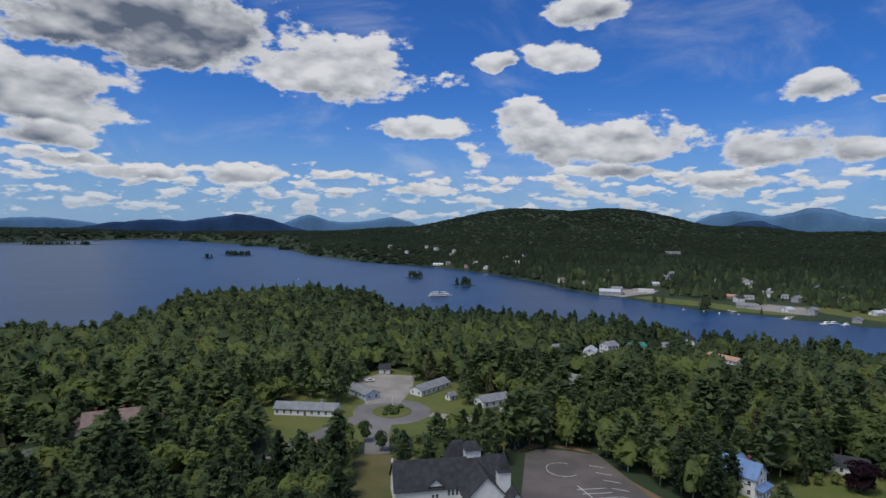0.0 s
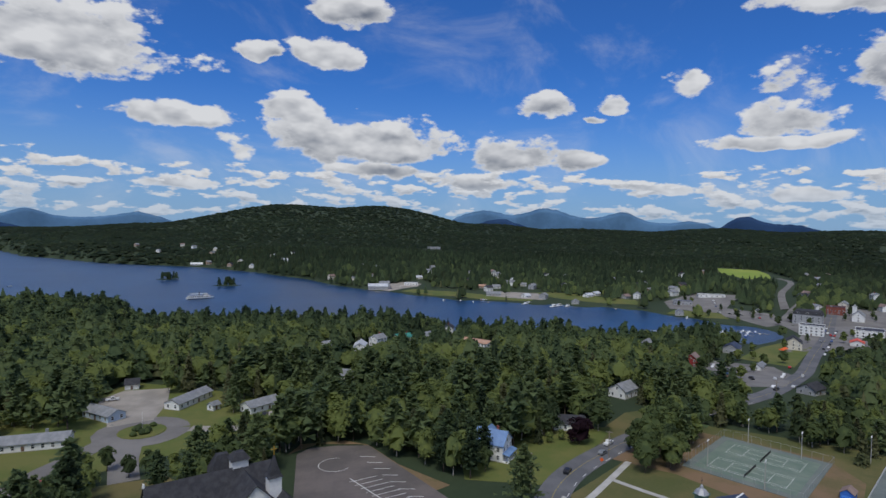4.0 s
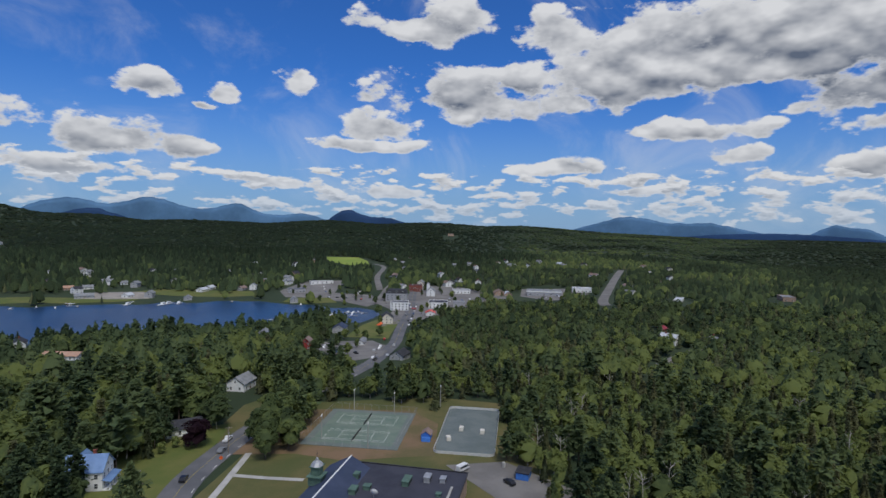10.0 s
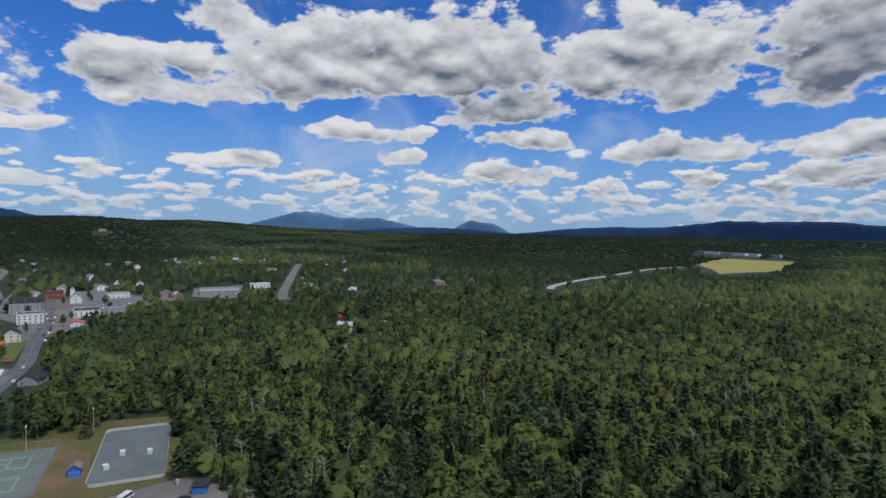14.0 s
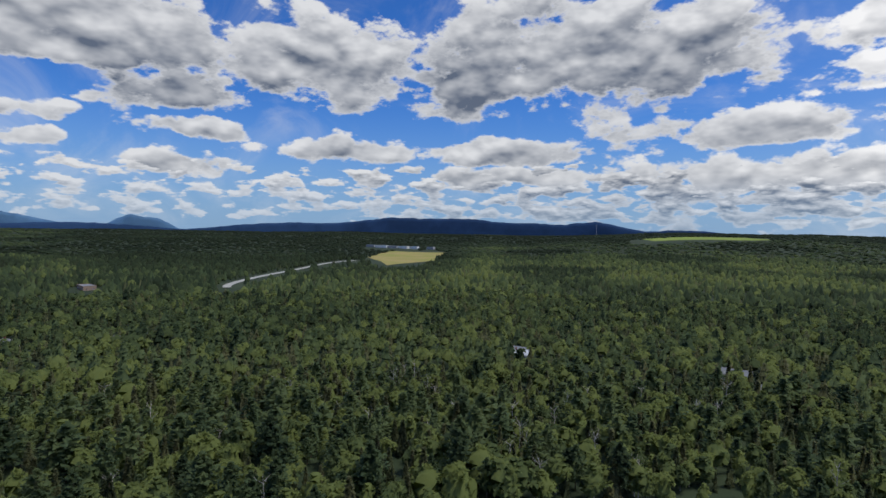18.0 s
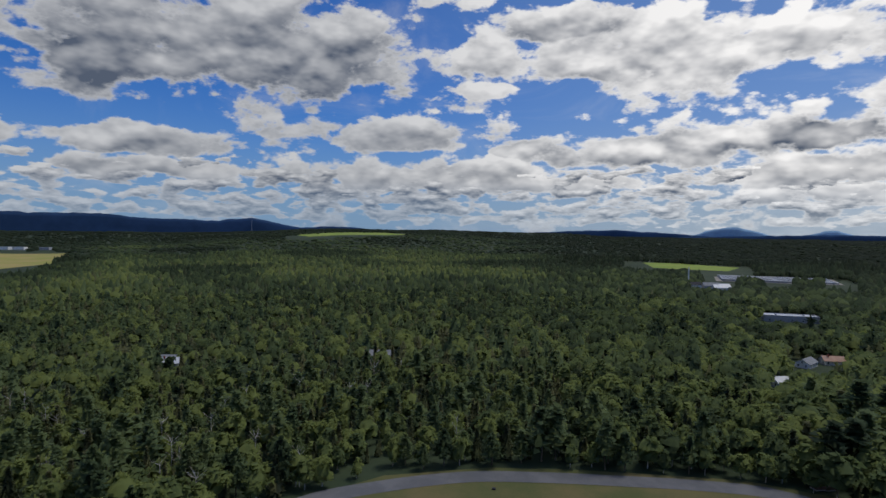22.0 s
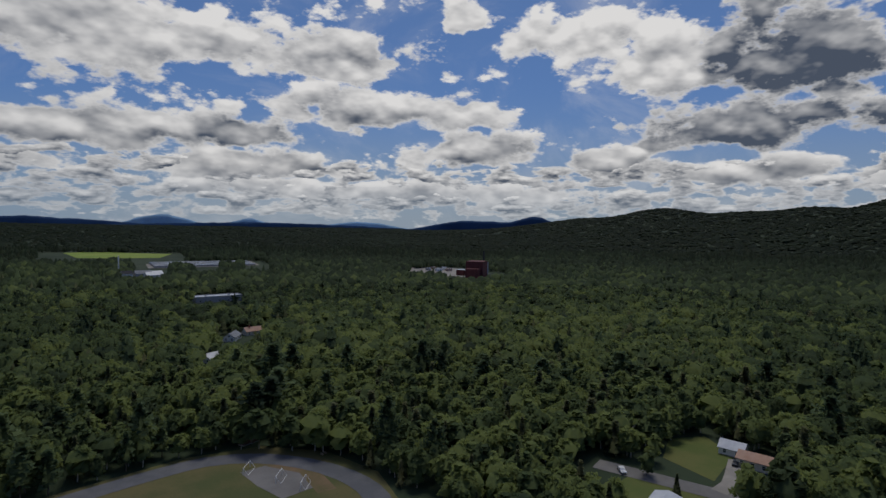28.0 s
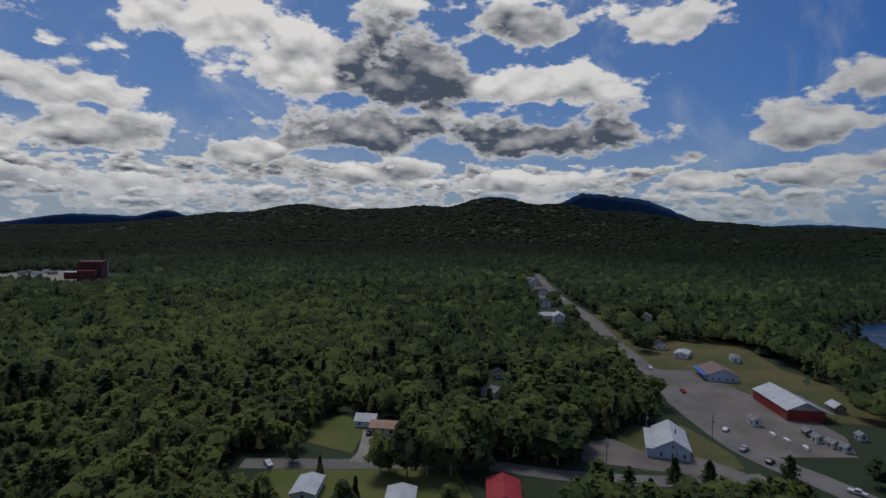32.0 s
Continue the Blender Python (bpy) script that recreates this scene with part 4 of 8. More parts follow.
def window(parent, x, y, z, turn, w=0.95, h=1.35, label=""):
    far = parent.matrix_basis.translation.length > 560
    if (w, h, far) not in WINDOWS:
        WINDOWS[w, h, far] = far_window(w, h) if far else window_meshes(w, h)
    if far:
        return part("window", WINDOWS[w, h, far], None, parent, label, (x, y, z), turn)
    frame_mesh, pane_mesh = WINDOWS[w, h, far]
    fr = part("window", frame_mesh, None, parent, label, (x, y, z), turn)
    part("pane", pane_mesh, None, fr)
    return fr


def gable_roof(l, w, eave, rise, over=0.45, thick=0.22, x0=0.0):
    """Two slabs that meet at a ridge along x."""
    s = Shape()
    drop = over * rise / (w / 2)
    for k in (-1, 1):
        a = [(k * (w / 2 + over), eave - drop), (0, eave + rise), (0, eave + rise + thick), (k * (w / 2 + over), eave - drop + thick)]
        vs = [(x0 - l / 2 - over, y, z) for y, z in a] + [(x0 + l / 2 + over, y, z) for y, z in a]
        s.add(vs, [(0, 1, 2, 3), (7, 6, 5, 4), (0, 4, 5, 1), (1, 5, 6, 2), (2, 6, 7, 3), (3, 7, 4, 0)])
    return s


def gable_wall(l, w, eave, rise, x0=0.0):
    s = Shape()
    o = [(-w / 2, -0.6), (w / 2, -0.6), (w / 2, eave), (0, eave + rise), (-w / 2, eave)]
    vs = [(x0 - l / 2, y, z) for y, z in o] + [(x0 + l / 2, y, z) for y, z in o]
    s.add(vs, [(4, 3, 2, 1, 0), (5, 6, 7, 8, 9)] + [(i, (i + 1) % 5, (i + 1) % 5 + 5, i + 5) for i in range(5)])
    return s


def fill_windows(ob, l, w, eave, storeys, n_long, n_end, size=(0.95, 1.35), door=True, gable_light=False):
    if ob.matrix_basis.translation.length > 560:
        n_long, n_end = min(n_long, 2 if l < 18 else 5), min(n_end, 1 if w < 12 else 2)
    for st in range(storeys):
        z = 0.95 + st * 2.75
        if z + size[1] > eave + 0.3:
            break
        for i in range(n_long):
            x = -l / 2 + l * (i + 0.5) / n_long
            for side in (-1, 1):
                if not (door and st == 0 and side == -1 and i == n_long // 2):
                    window(ob, x, side * w / 2, z, 0 if side < 0 else 180, *size)
        for i in range(n_end):
            y = -w / 2 + w * (i + 0.5) / n_end
            window(ob, -l / 2, y, z, -90, *size)
            window(ob, l / 2, y, z, 90, *size)
    if gable_light:
        for x, t in ((-l / 2, -90), (l / 2, 90)):
            window(ob, x, 0, eave + 0.35, t, 0.8, 1.1)
    if door:
        x = -l / 2 + l * (n_long // 2 + 0.5) / max(n_long, 1)
        d = part("door", Shape().box(x - 0.5, -w / 2 - 0.07, 0, x + 0.5, -w / 2 + 0.02, 2.1), brown_paint, ob)
        part("handle", Shape().box(x + 0.32, -w / 2 - 0.13, 0.95, x + 0.40, -w / 2 - 0.06, 1.05), steel, d)


def house(x, y, turn, l=11.0, w=8.0, eave=4.2, rise=2.6, wall=None, roof=None, storeys=1, n_long=3, n_end=2, chimneys=1, label="", name="house", group="houses", porch=False, z=None, door=True, clear=True, front=0.16, stack=None):
    """A gabled house with its ridge along its length."""
    wall, roof = wall or white_paint, roof or grey_shingle
    ob = thing(name, x, y, turn, z, label, name.replace("_", " "), group)
    part("wall", gable_wall(l, w, eave, rise), wall, ob)
    part("roof", gable_roof(l, w, eave, rise), roof, ob)
    part("foundation", Shape().box(-l / 2 - 0.08, -w / 2 - 0.08, -0.8, l / 2 + 0.08, w / 2 + 0.08, 0.28), concrete, ob)
    fill_windows(ob, l, w, eave, storeys, n_long, n_end, door=door, gable_light=rise > 2.2)
    for i in range(chimneys):
        cx = l * (0.22 - 0.5 * i)
        c = Shape().box(cx - 0.4, -0.35 + 0.7, eave + rise * 0.4, cx + 0.4, 0.35 + 0.7, eave + rise + 1.1).box(cx - 0.5, 0.25, eave + rise + 1.1, cx + 0.5, 1.15, eave + rise + 1.25)
        part("chimney", c, stack or red_brick, ob)
    if porch:
        p = part("porch", Shape().box(-l * 0.3, -w / 2 - 2.2, 0, l * 0.3, -w / 2, 0.3), timber, ob)
        part("porch_roof", Shape().prism([(-l * 0.32, 2.5), (l * 0.32, 2.5), (l * 0.30, 2.75), (-l * 0.30, 2.75)], -w / 2 - 2.5, -w / 2), roof, p)
        for k in (-1, 0, 1):
            part("post", Shape().box(k * l * 0.28 - 0.08, -w / 2 - 2.1, 0.3, k * l * 0.28 + 0.08, -w / 2 - 1.94, 2.5), white_paint, p)
    if clear:
        keep_open(x, y, r=max(l, w) * 0.62 + 1.5, front=front)
    return ob


def flat_building(x, y, turn, l, w, h, wall, roof, n_long=4, n_end=2, storeys=1, label="", name="building", group="village buildings", parapet=0.5, size=(1.4, 1.3), clear=True, front=0.14, z=None, units=1):
    """A box of a building with a low parapet round its flat roof."""
    ob = thing(name, x, y, turn, z, label, name.replace("_", " "), group)
    part("wall", Shape().box(-l / 2, -w / 2, -0.6, l / 2, w / 2, h), wall, ob)
    r = Shape().box(-l / 2 - 0.15, -w / 2 - 0.15, h, l / 2 + 0.15, w / 2 + 0.15, h + 0.2)
    part("roof", r, roof, ob)
    p = Shape()
    for a in ((-l / 2 - 0.2, -w / 2 - 0.2, l / 2 + 0.2, -w / 2 + 0.1), (-l / 2 - 0.2, w / 2 - 0.1, l / 2 + 0.2, w / 2 + 0.2), (-l / 2 - 0.2, -w / 2 + 0.1, -l / 2 + 0.1, w / 2 - 0.1), (l / 2 - 0.1, -w / 2 + 0.1, l / 2 + 0.2, w / 2 - 0.1)):
        p.box(a[0], a[1], h + 0.2, a[2], a[3], h + 0.2 + parapet)
    part("parapet", p, wall, ob)
    fill_windows(ob, l, w, h, storeys, n_long, n_end, size)
    for i in range(units):
        ux = -l * 0.25 + i * l * 0.5 / max(units - 1, 1)
        part("roof_unit", Shape().box(ux - 0.9, -0.7, h + 0.2, ux + 0.9, 0.9, h + 1.3, 0.08), steel, ob)
    if clear:
        keep_open(x, y, r=max(l, w) * 0.6 + 2, front=front)
    return ob


def car_meshes(kind):
    if kind == "pickup":
        o = [(-2.7, 0.45), (2.6, 0.45), (2.7, 0.8), (2.55, 1.05), (1.3, 1.12), (0.75, 1.75), (-0.6, 1.78), (-0.75, 1.1), (-2.7, 1.1)]
        g = [(0.70, 1.15), (1.22, 1.14), (0.74, 1.70), (-0.55, 1.72), (-0.62, 1.15)]
    elif kind == "van":
        o = [(-2.6, 0.45), (2.5, 0.45), (2.6, 0.9), (2.3, 1.2), (1.75, 2.15), (1.5, 2.25), (-2.5, 2.25), (-2.6, 2.0)]
        g = [(2.15, 1.25), (1.72, 2.0), (-2.3, 2.0), (-2.3, 1.3)]
    else:
        o = [(-2.25, 0.42), (2.2, 0.42), (2.3, 0.72), (2.1, 0.9), (1.05, 1.0), (0.45, 1.48), (-1.2, 1.52), (-2.0, 1.05), (-2.25, 0.95)]
        g = [(0.98, 1.02), (0.42, 1.42), (-1.15, 1.45), (-1.85, 1.05)]
    body, pane = Shape(), Shape()
    body.prism(o, -0.88, 0.88)
    pane.prism(g, -0.895, 0.895)
    wheel = Shape().lathe([(0.22, -0.12), (0.34, -0.10), (0.34, 0.10), (0.22, 0.12)], 10)
    wm = wheel.mesh("wheel", tyre)
    wm.transform(Matrix.Rotation(radians(90), 4, "X"))
    return {c: body.mesh("body", m) for c, m in car_paint.items()}, pane.mesh("glass", glass), wm, Shape().lathe([(0.10, -0.135), (0.20, -0.13), (0.20, 0.13), (0.10, 0.135)], 8).mesh("rim", steel)


CARS = {}


def car(x, y, turn, colour="white", kind="sedan"):
    if kind not in CARS:
        CARS[kind] = car_meshes(kind)
        CARS[kind][3].transform(Matrix.Rotation(radians(90), 4, "X"))
    bodies, pane, wheel, rim = CARS[kind]
    name = {"sedan": "car", "pickup": "pickup_truck", "van": "van"}[kind]
    ob = thing(name, x, y, turn, height(x, y) + 0.16, f"{colour} {name.replace('_', ' ')} standing on asphalt", name.replace("_", " "), "cars")
    part("body", bodies[colour], None, ob)
    part("window_band", pane, None, ob)
    for wx in (-1.4, 1.4):
        for wy in (-0.82, 0.82):
            wh = part("wheel", wheel, None, ob, at=(wx, wy, 0.34))
            part("rim", rim, None, wh)
    return ob


def utility_pole(x, y, turn=0.0, h=10.5, lamp=False, arms=1):
    ob = thing("utility_pole", x, y, turn, None, "weathered wooden utility pole with crossarm", "utility pole", "poles")
    part("pole", Shape().tube((0, 0, -0.5), (0, 0, h), 0.17, 0.12, 8), timber, ob)
    for i in range(arms):
        z = h - 0.6 - i * 1.1
        a = part("crossarm", Shape().box(-1.2, -0.07, z, 1.2, 0.07, z + 0.14), timber, ob)
        for k in (-1.05, -0.4, 0.4, 1.05):
            part("insulator", Shape().lathe([(0.04, z + 0.14), (0.07, z + 0.2), (0.05, z + 0.32)], 6, k, 0), steel, a)
    part("transformer", Shape().lathe([(0.2, h - 3.2), (0.25, h - 3.15), (0.25, h - 2.3), (0.18, h - 2.2)], 10, 0.0, 0.4), steel, ob)
    if lamp:
        part("lamp_arm", Shape().tube((0, 0, h - 2.5), (1.8, 0, h - 2.0), 0.04, 0.04, 6).box(1.6, -0.15, h - 2.1, 2.3, 0.15, h - 1.95), steel, ob)
    return ob


def light_pole(x, y, turn=0.0, h=9.5):
    ob = thing("floodlight_pole", x, y, turn, None, "pale wooden floodlight pole with a crossbar of lamps", "light pole", "floodlights")
    part("pole", Shape().tube((0, 0, -0.5), (0, 0, h), 0.15, 0.11, 8), concrete, ob)
    part("crossbar", Shape().box(-0.9, -0.06, h - 0.3, 0.9, 0.06, h - 0.16), steel, ob)
    for k in (-0.7, 0.7):
        part("floodlight", Shape().box(k - 0.25, -0.2, h - 0.16, k + 0.25, 0.2, h + 0.18, 0.05), white_paint, ob)
    return ob


def motorboat(x, y, turn, l=7.0, colour=None, cabin=True, label="white motorboat moored on the lake"):
    ob = thing("motorboat", x, y, turn, LAKE_Z - 0.15, label, "boat", "boats on the lake")
    w = l * 0.16
    hull = Shape()
    vs = []
    for u, k, lift in ((-0.5, 0.9, 0), (-0.1, 1.0, 0), (0.25, 0.75, 0.1), (0.5, 0.04, 0.3)):
        vs += [(u * l, -w * k * 0.7, 0), (u * l, w * k * 0.7, 0), (u * l, w * k, 0.9 + lift), (u * l, -w * k, 0.9 + lift)]
    fs = [(3, 2, 1, 0), (12, 13, 14, 15)]
    for i in range(3):
        fs += [(4 * i + j, 4 * i + (j + 1) % 4, 4 * i + 4 + (j + 1) % 4, 4 * i + 4 + j) for j in range(4)]
    hull.add(vs, fs)
    part("hull", hull, colour or white_paint, ob)
    if cabin:
        c = part("cabin", Shape().box(-0.15 * l, -w * 0.7, 0.9, 0.2 * l, w * 0.7, 0.9 + 0.16 * l, 0.12 * w), white_paint, ob)
        part("windscreen", Shape().box(-0.12 * l, -w * 0.72, 0.9 + 0.07 * l, 0.19 * l, w * 0.72, 0.9 + 0.12 * l), glass, c)
    part("engine", Shape().box(-0.56 * l, -0.2, 0.2, -0.49 * l, 0.2, 1.1, 0.03), dark_metal, ob)
    return ob


def pier(x, y, turn, l, w=2.0):
    ob = thing("pier", x, y, turn, LAKE_Z, "weathered grey timber boat pier on posts", "pier", "piers")
    for i in range(int(l / 1.5)):
        part("plank", Shape().box(i * 1.5, -w / 2, 0.5, i * 1.5 + 1.42, w / 2, 0.62), concrete, ob)
    for i in range(0, int(l / 4) + 1):
        for k in (-1, 1):
            part("post", Shape().tube((i * 4.0, k * w / 2, -2.5), (i * 4.0, k * w / 2, 1.0), 0.12, n=6), timber, ob)
    return ob

# ---- church and its parking lot ----
def church():
    ob = thing("church", 1.5, 168.0, 12, 0.0, "white clapboard church with black shingle roofs, square belfry and gold cross", "church")
    part("nave_wall", gable_wall(33, 11.6, 4.4, 6.2, x0=1.0), white_paint, ob)
    part("nave_roof", gable_roof(33, 11.6, 4.4, 6.2, 0.5, 0.25, x0=1.0), black_shingle, ob)
    tw = gable_wall(17, 12.0, 4.4, 6.0)
    tr = gable_roof(17, 12.0, 4.4, 6.0, 0.5, 0.26)
    for s in (tw, tr):
        s.v = [(9.4 - y, -6.0 + x, z) for x, y, z in s.v]
    part("transept_wall", tw, white_paint, ob, at=(0, 0, 0.01))
    part("transept_roof", tr, black_shingle, ob, at=(0, 0, 0.02))
    part("dormer", Shape().prism([(-2.1, 5.0), (2.1, 5.0), (0, 6.8)], -6.1, -1.5), white_paint, ob, at=(-3.6, 0, 0))
    dr = Shape()
    for k in (-1, 1):
        dr.add([(k * 2.5, -6.4, 4.75), (0, -6.4, 6.9), (0, -0.8, 6.9), (k * 2.5, -0.8, 4.75), (k * 2.5, -6.4, 4.95), (0, -6.4, 7.12), (0, -0.8, 7.12), (k * 2.5, -0.8, 4.95)],
               [(0, 1, 2, 3), (7, 6, 5, 4), (0, 4, 5, 1), (1, 5, 6, 2), (2, 6, 7, 3), (3, 7, 4, 0)])
    part("dormer_roof", dr, black_shingle, ob, at=(-3.6, 0, 0))
    for x in (-4.4, -3.2, 0.4, 1.6, 2.8):
        window(ob, x, -5.8, 1.9 if x > 0 else 0.9, 0, 0.75, 1.6)
    for i in range(5):
        window(ob, -13 + i * 4.6, 5.8, 1.4, 180, 1.0, 2.0)
    for y in (-3.0, 0, 3.0):
        window(ob, -15.5, y, 1.4, -90, 0.8, 1.8)
    part("finial", Shape().lathe([(0.35, 10.4), (0.35, 11.2), (0.15, 11.3), (0.28, 11.6), (0.05, 11.8)], 8, -15.8, 0), white_paint, ob)
    lant = part("lantern", Shape().box(7.0, -0.4, 8.4, 11.4, 3.8, 12.6), white_paint, ob)
    hip = [(3, 2, 1, 0), (4, 5, 6, 7), (0, 1, 5, 4), (1, 2, 6, 5), (2, 3, 7, 6), (3, 0, 4, 7)]
    part("lantern_roof", Shape().add([(6.4, -1.0, 12.6), (12.0, -1.0, 12.6), (12.0, 4.4, 12.6), (6.4, 4.4, 12.6), (7.9, 0.6, 14.5), (10.5, 0.6, 14.5), (10.5, 2.8, 14.5), (7.9, 2.8, 14.5)], hip), black_shingle, lant)
    part("apse_roof", Shape().add([(1.6, 3.0, 8.0), (8.6, 3.0, 8.0), (8.6, 9.5, 8.0), (1.6, 9.5, 8.0), (4.0, 5.2, 13.2), (7.2, 5.2, 13.2), (7.2, 7.2, 13.2), (4.0, 7.2, 13.2)], hip), black_shingle, ob)
    part("apse_wall", Shape().box(2.0, 3.4, -0.5, 8.2, 9.1, 8.0), white_paint, ob)
    tower = part("belfry", Shape().box(13.3, -13.6, -0.5, 16.7, -10.2, 11.0), white_paint, ob, "square white clapboard belfry")
    part("spire", Shape().lathe([(3.0, 11.0), (2.2, 11.7), (1.4, 13.6), (0.25, 16.6), (0.05, 16.9)], 4, 15.0, -11.9, math.pi / 4), black_shingle, tower, "steep black shingled spire")
    part("cross", Shape().box(14.85, -12.0, 16.8, 15.15, -11.8, 19.4).box(14.2, -12.0, 18.3, 15.8, -11.8, 18.6), gold, tower, "gilded cross")
    gw, gr = gable_wall(7, 6.0, 3.6, 3.4), gable_roof(7, 6.0, 3.6, 3.4, 0.4, 0.22)
    for s in (gw, gr):
        s.v = [(17.0 - y, -15.0 + x, z) for x, y, z in s.v]
    part("entrance_wall", gw, white_paint, ob)
    part("entrance_roof", gr, black_shingle, ob)
    part("foundation", Shape().box(-15.6, -5.9, -0.6, 17.6, 5.9, 0.25), concrete, ob)


church()
paint = thing("parking_marks", 45, 175, 0, 0.245, "faded white painted bays and a painted circle on asphalt", "road marking")
for i in range(8):
    part("bay_line", Shape().box(-0.10, 0, 0, 0.10, 5.2, 0.03), line_paint, paint, at=(17.5 - i * 0.9, -27 + i * 5.6, 0), turn=68)
for i in range(7):
    part("bay_line", Shape().box(-0.10, 0, 0, 0.10, 9.5, 0.03), line_paint, paint, at=(-2 + i * 1.0, -4 - i * 2.9, 0), turn=-82)
part("bay_line", Shape().box(-0.15, -10, 0, 0.15, 11, 0.03), line_paint, paint, at=(2.2, -12, 0), turn=18)
ringed = Shape()
for i in range(28):
    a0, a1 = 2 * math.pi * i / 40, 2 * math.pi * (i + 1) / 40
    ringed.add([(r * math.cos(a), r * math.sin(a), 0.03) for r, a in ((5.3, a0), (5.5, a0), (5.5, a1), (5.3, a1))], [(0, 1, 2, 3)])
part("painted_arc", ringed, line_paint, paint, at=(-3.5, 10.5, 0), turn=60)

# ---- white house with blue roof, and neighbours along the road ----
wh = house(94.8, 175.0, -50, 13.6, 8.8, 6.0, 3.6, white_paint, blue_roof, 2, 4, 3, 1, "white two-storey farmhouse with a blue metal roof and porch", front=0.3)
gw, gr = gable_wall(7.5, 6.5, 5.6, 2.6), gable_roof(7.5, 6.5, 5.6, 2.6, 0.45, 0.22)
for s in (gw, gr):
    s.v = [(-2.5 - y, 4.6 + x, z) for x, y, z in s.v]
wing = part("wing", gw, white_paint, wh, at=(0, 0, 0.02))
part("wing_roof", gr, blue_roof, wing)
porch = part("porch", Shape().box(6.55, -4.3, 0, 9.0, 4.0, 0.4), white_paint, wh)
part("porch_roof", Shape().prism([(6.6, 3.2), (9.2, 2.6), (9.2, 2.78), (6.6, 3.4)], -4.5, 4.2), blue_roof, porch)
for y in (-4.1, -1.4, 1.3, 3.8):
    part("porch_post", Shape().box(8.75, y - 0.09, 0.4, 8.93, y + 0.09, 2.7), white_paint, porch)
house(139, 189, -28, 13, 9, 3.0, 2.2, white_paint, black_shingle, 1, 4, 2, 0, "low white house with a black shingle roof", front=0.1)
house(193, 218, 20, 12, 9, 4.0, 3.0, white_paint, grey_shingle, 1, 3, 2, 0, "white house with a pale grey roof among trees", front=0.2)
brown = house(-128, 216, 26, 19, 10, 3.8, 4.0, cream_paint, brown_shingle, 1, 5, 2, 2, "long cream house with a brown shingle roof and two chimneys", front=0.09, stack=red_brick)
part("side_wing", gable_wall(6, 8, 3.0, 3.0, x0=-11), cream_paint, brown)
part("side_wing_roof", gable_roof(6, 8, 3.0, 3.0, x0=-11), brown_shingle, brown)
road("driveway", [(-150, 188), (-144, 192), (-138, 200)], 7, asphalt, 0.12, "short dark asphalt driveway", clear=2, front=0.1)
sheet("lawn", [(-112, 222), (-104, 232), (-112, 240), (-124, 236)], lawn, 0.08, "patch of bright lawn behind a house", "lawn")

# ---- cottages round the turning circle ----
COT = "long low white cottage with a pale grey shingle roof"
house(-57, 239, -4, 27, 8, 2.9, 1.9, white_paint, grey_shingle, 1, 9, 2, 1, COT, name="cottage", group="cottages", stack=steel, front=0.1)
house(-37, 266, -50, 17, 7.5, 2.8, 1.8, pale_blue_paint, grey_shingle, 1, 5, 2, 0, "long low pale blue cottage with a grey roof", name="cottage", group="cottages", front=0.1)
house(-5, 276, 52, 22, 7.5, 2.9, 1.9, white_paint, grey_shingle, 1, 6, 2, 0, COT, name="cottage", group="cottages", front=0.1)
house(24, 256, 30, 15, 8, 2.9, 1.9, white_paint, grey_shingle, 1, 4, 2, 0, COT, name="cottage", group="cottages", front=0.12)
house(-31, 310, 0, 6, 6, 2.8, 2.0, white_paint, black_shingle, 1, 1, 1, 0, "small white garage with a dark roof", name="garage", group="cottages", front=0.1)
house(5, 262, 40, 4, 3.5, 2.4, 1.2, white_paint, grey_shingle, 1, 1, 1, 0, "small white garden shed", name="shed", group="cottages", front=0.1)
island = thing("flower_bed", -21, 243, 0, None, "round planted island of shrubs within the turning circle", "flower bed")
part("bed", Shape().lathe([(8.2, -0.2), (8.2, 0.18), (7.9, 0.26), (0.3, 0.45)], 24), lawn, island)
for i in range(11):
    a, r = i * 2.4, 1.2 + (i % 4) * 1.5
    s = Shape()
    part("shrub", Shape().lathe([(0.3, 0.1), (1.2, 0.5), (1.4, 1.0), (0.9, 1.6 + 0.2 * (i % 3)), (0.2, 1.9 + 0.2 * (i % 3))], 7, turn=i), leaf_one["leafy"], island, at=(r * math.cos(a), r * math.sin(a), 0.1))
part("flagpole", Shape().tube((0, 0, 0.2), (0, 0, 7.5), 0.06, 0.04, 6), white_paint, island)
car(-37, 290, 8, "white", "pickup"), car(-47, 203, 20, "red"), car(25, 246, 70, "black")
utility_pole(-49.5, 168, 20, 11, True, 2)

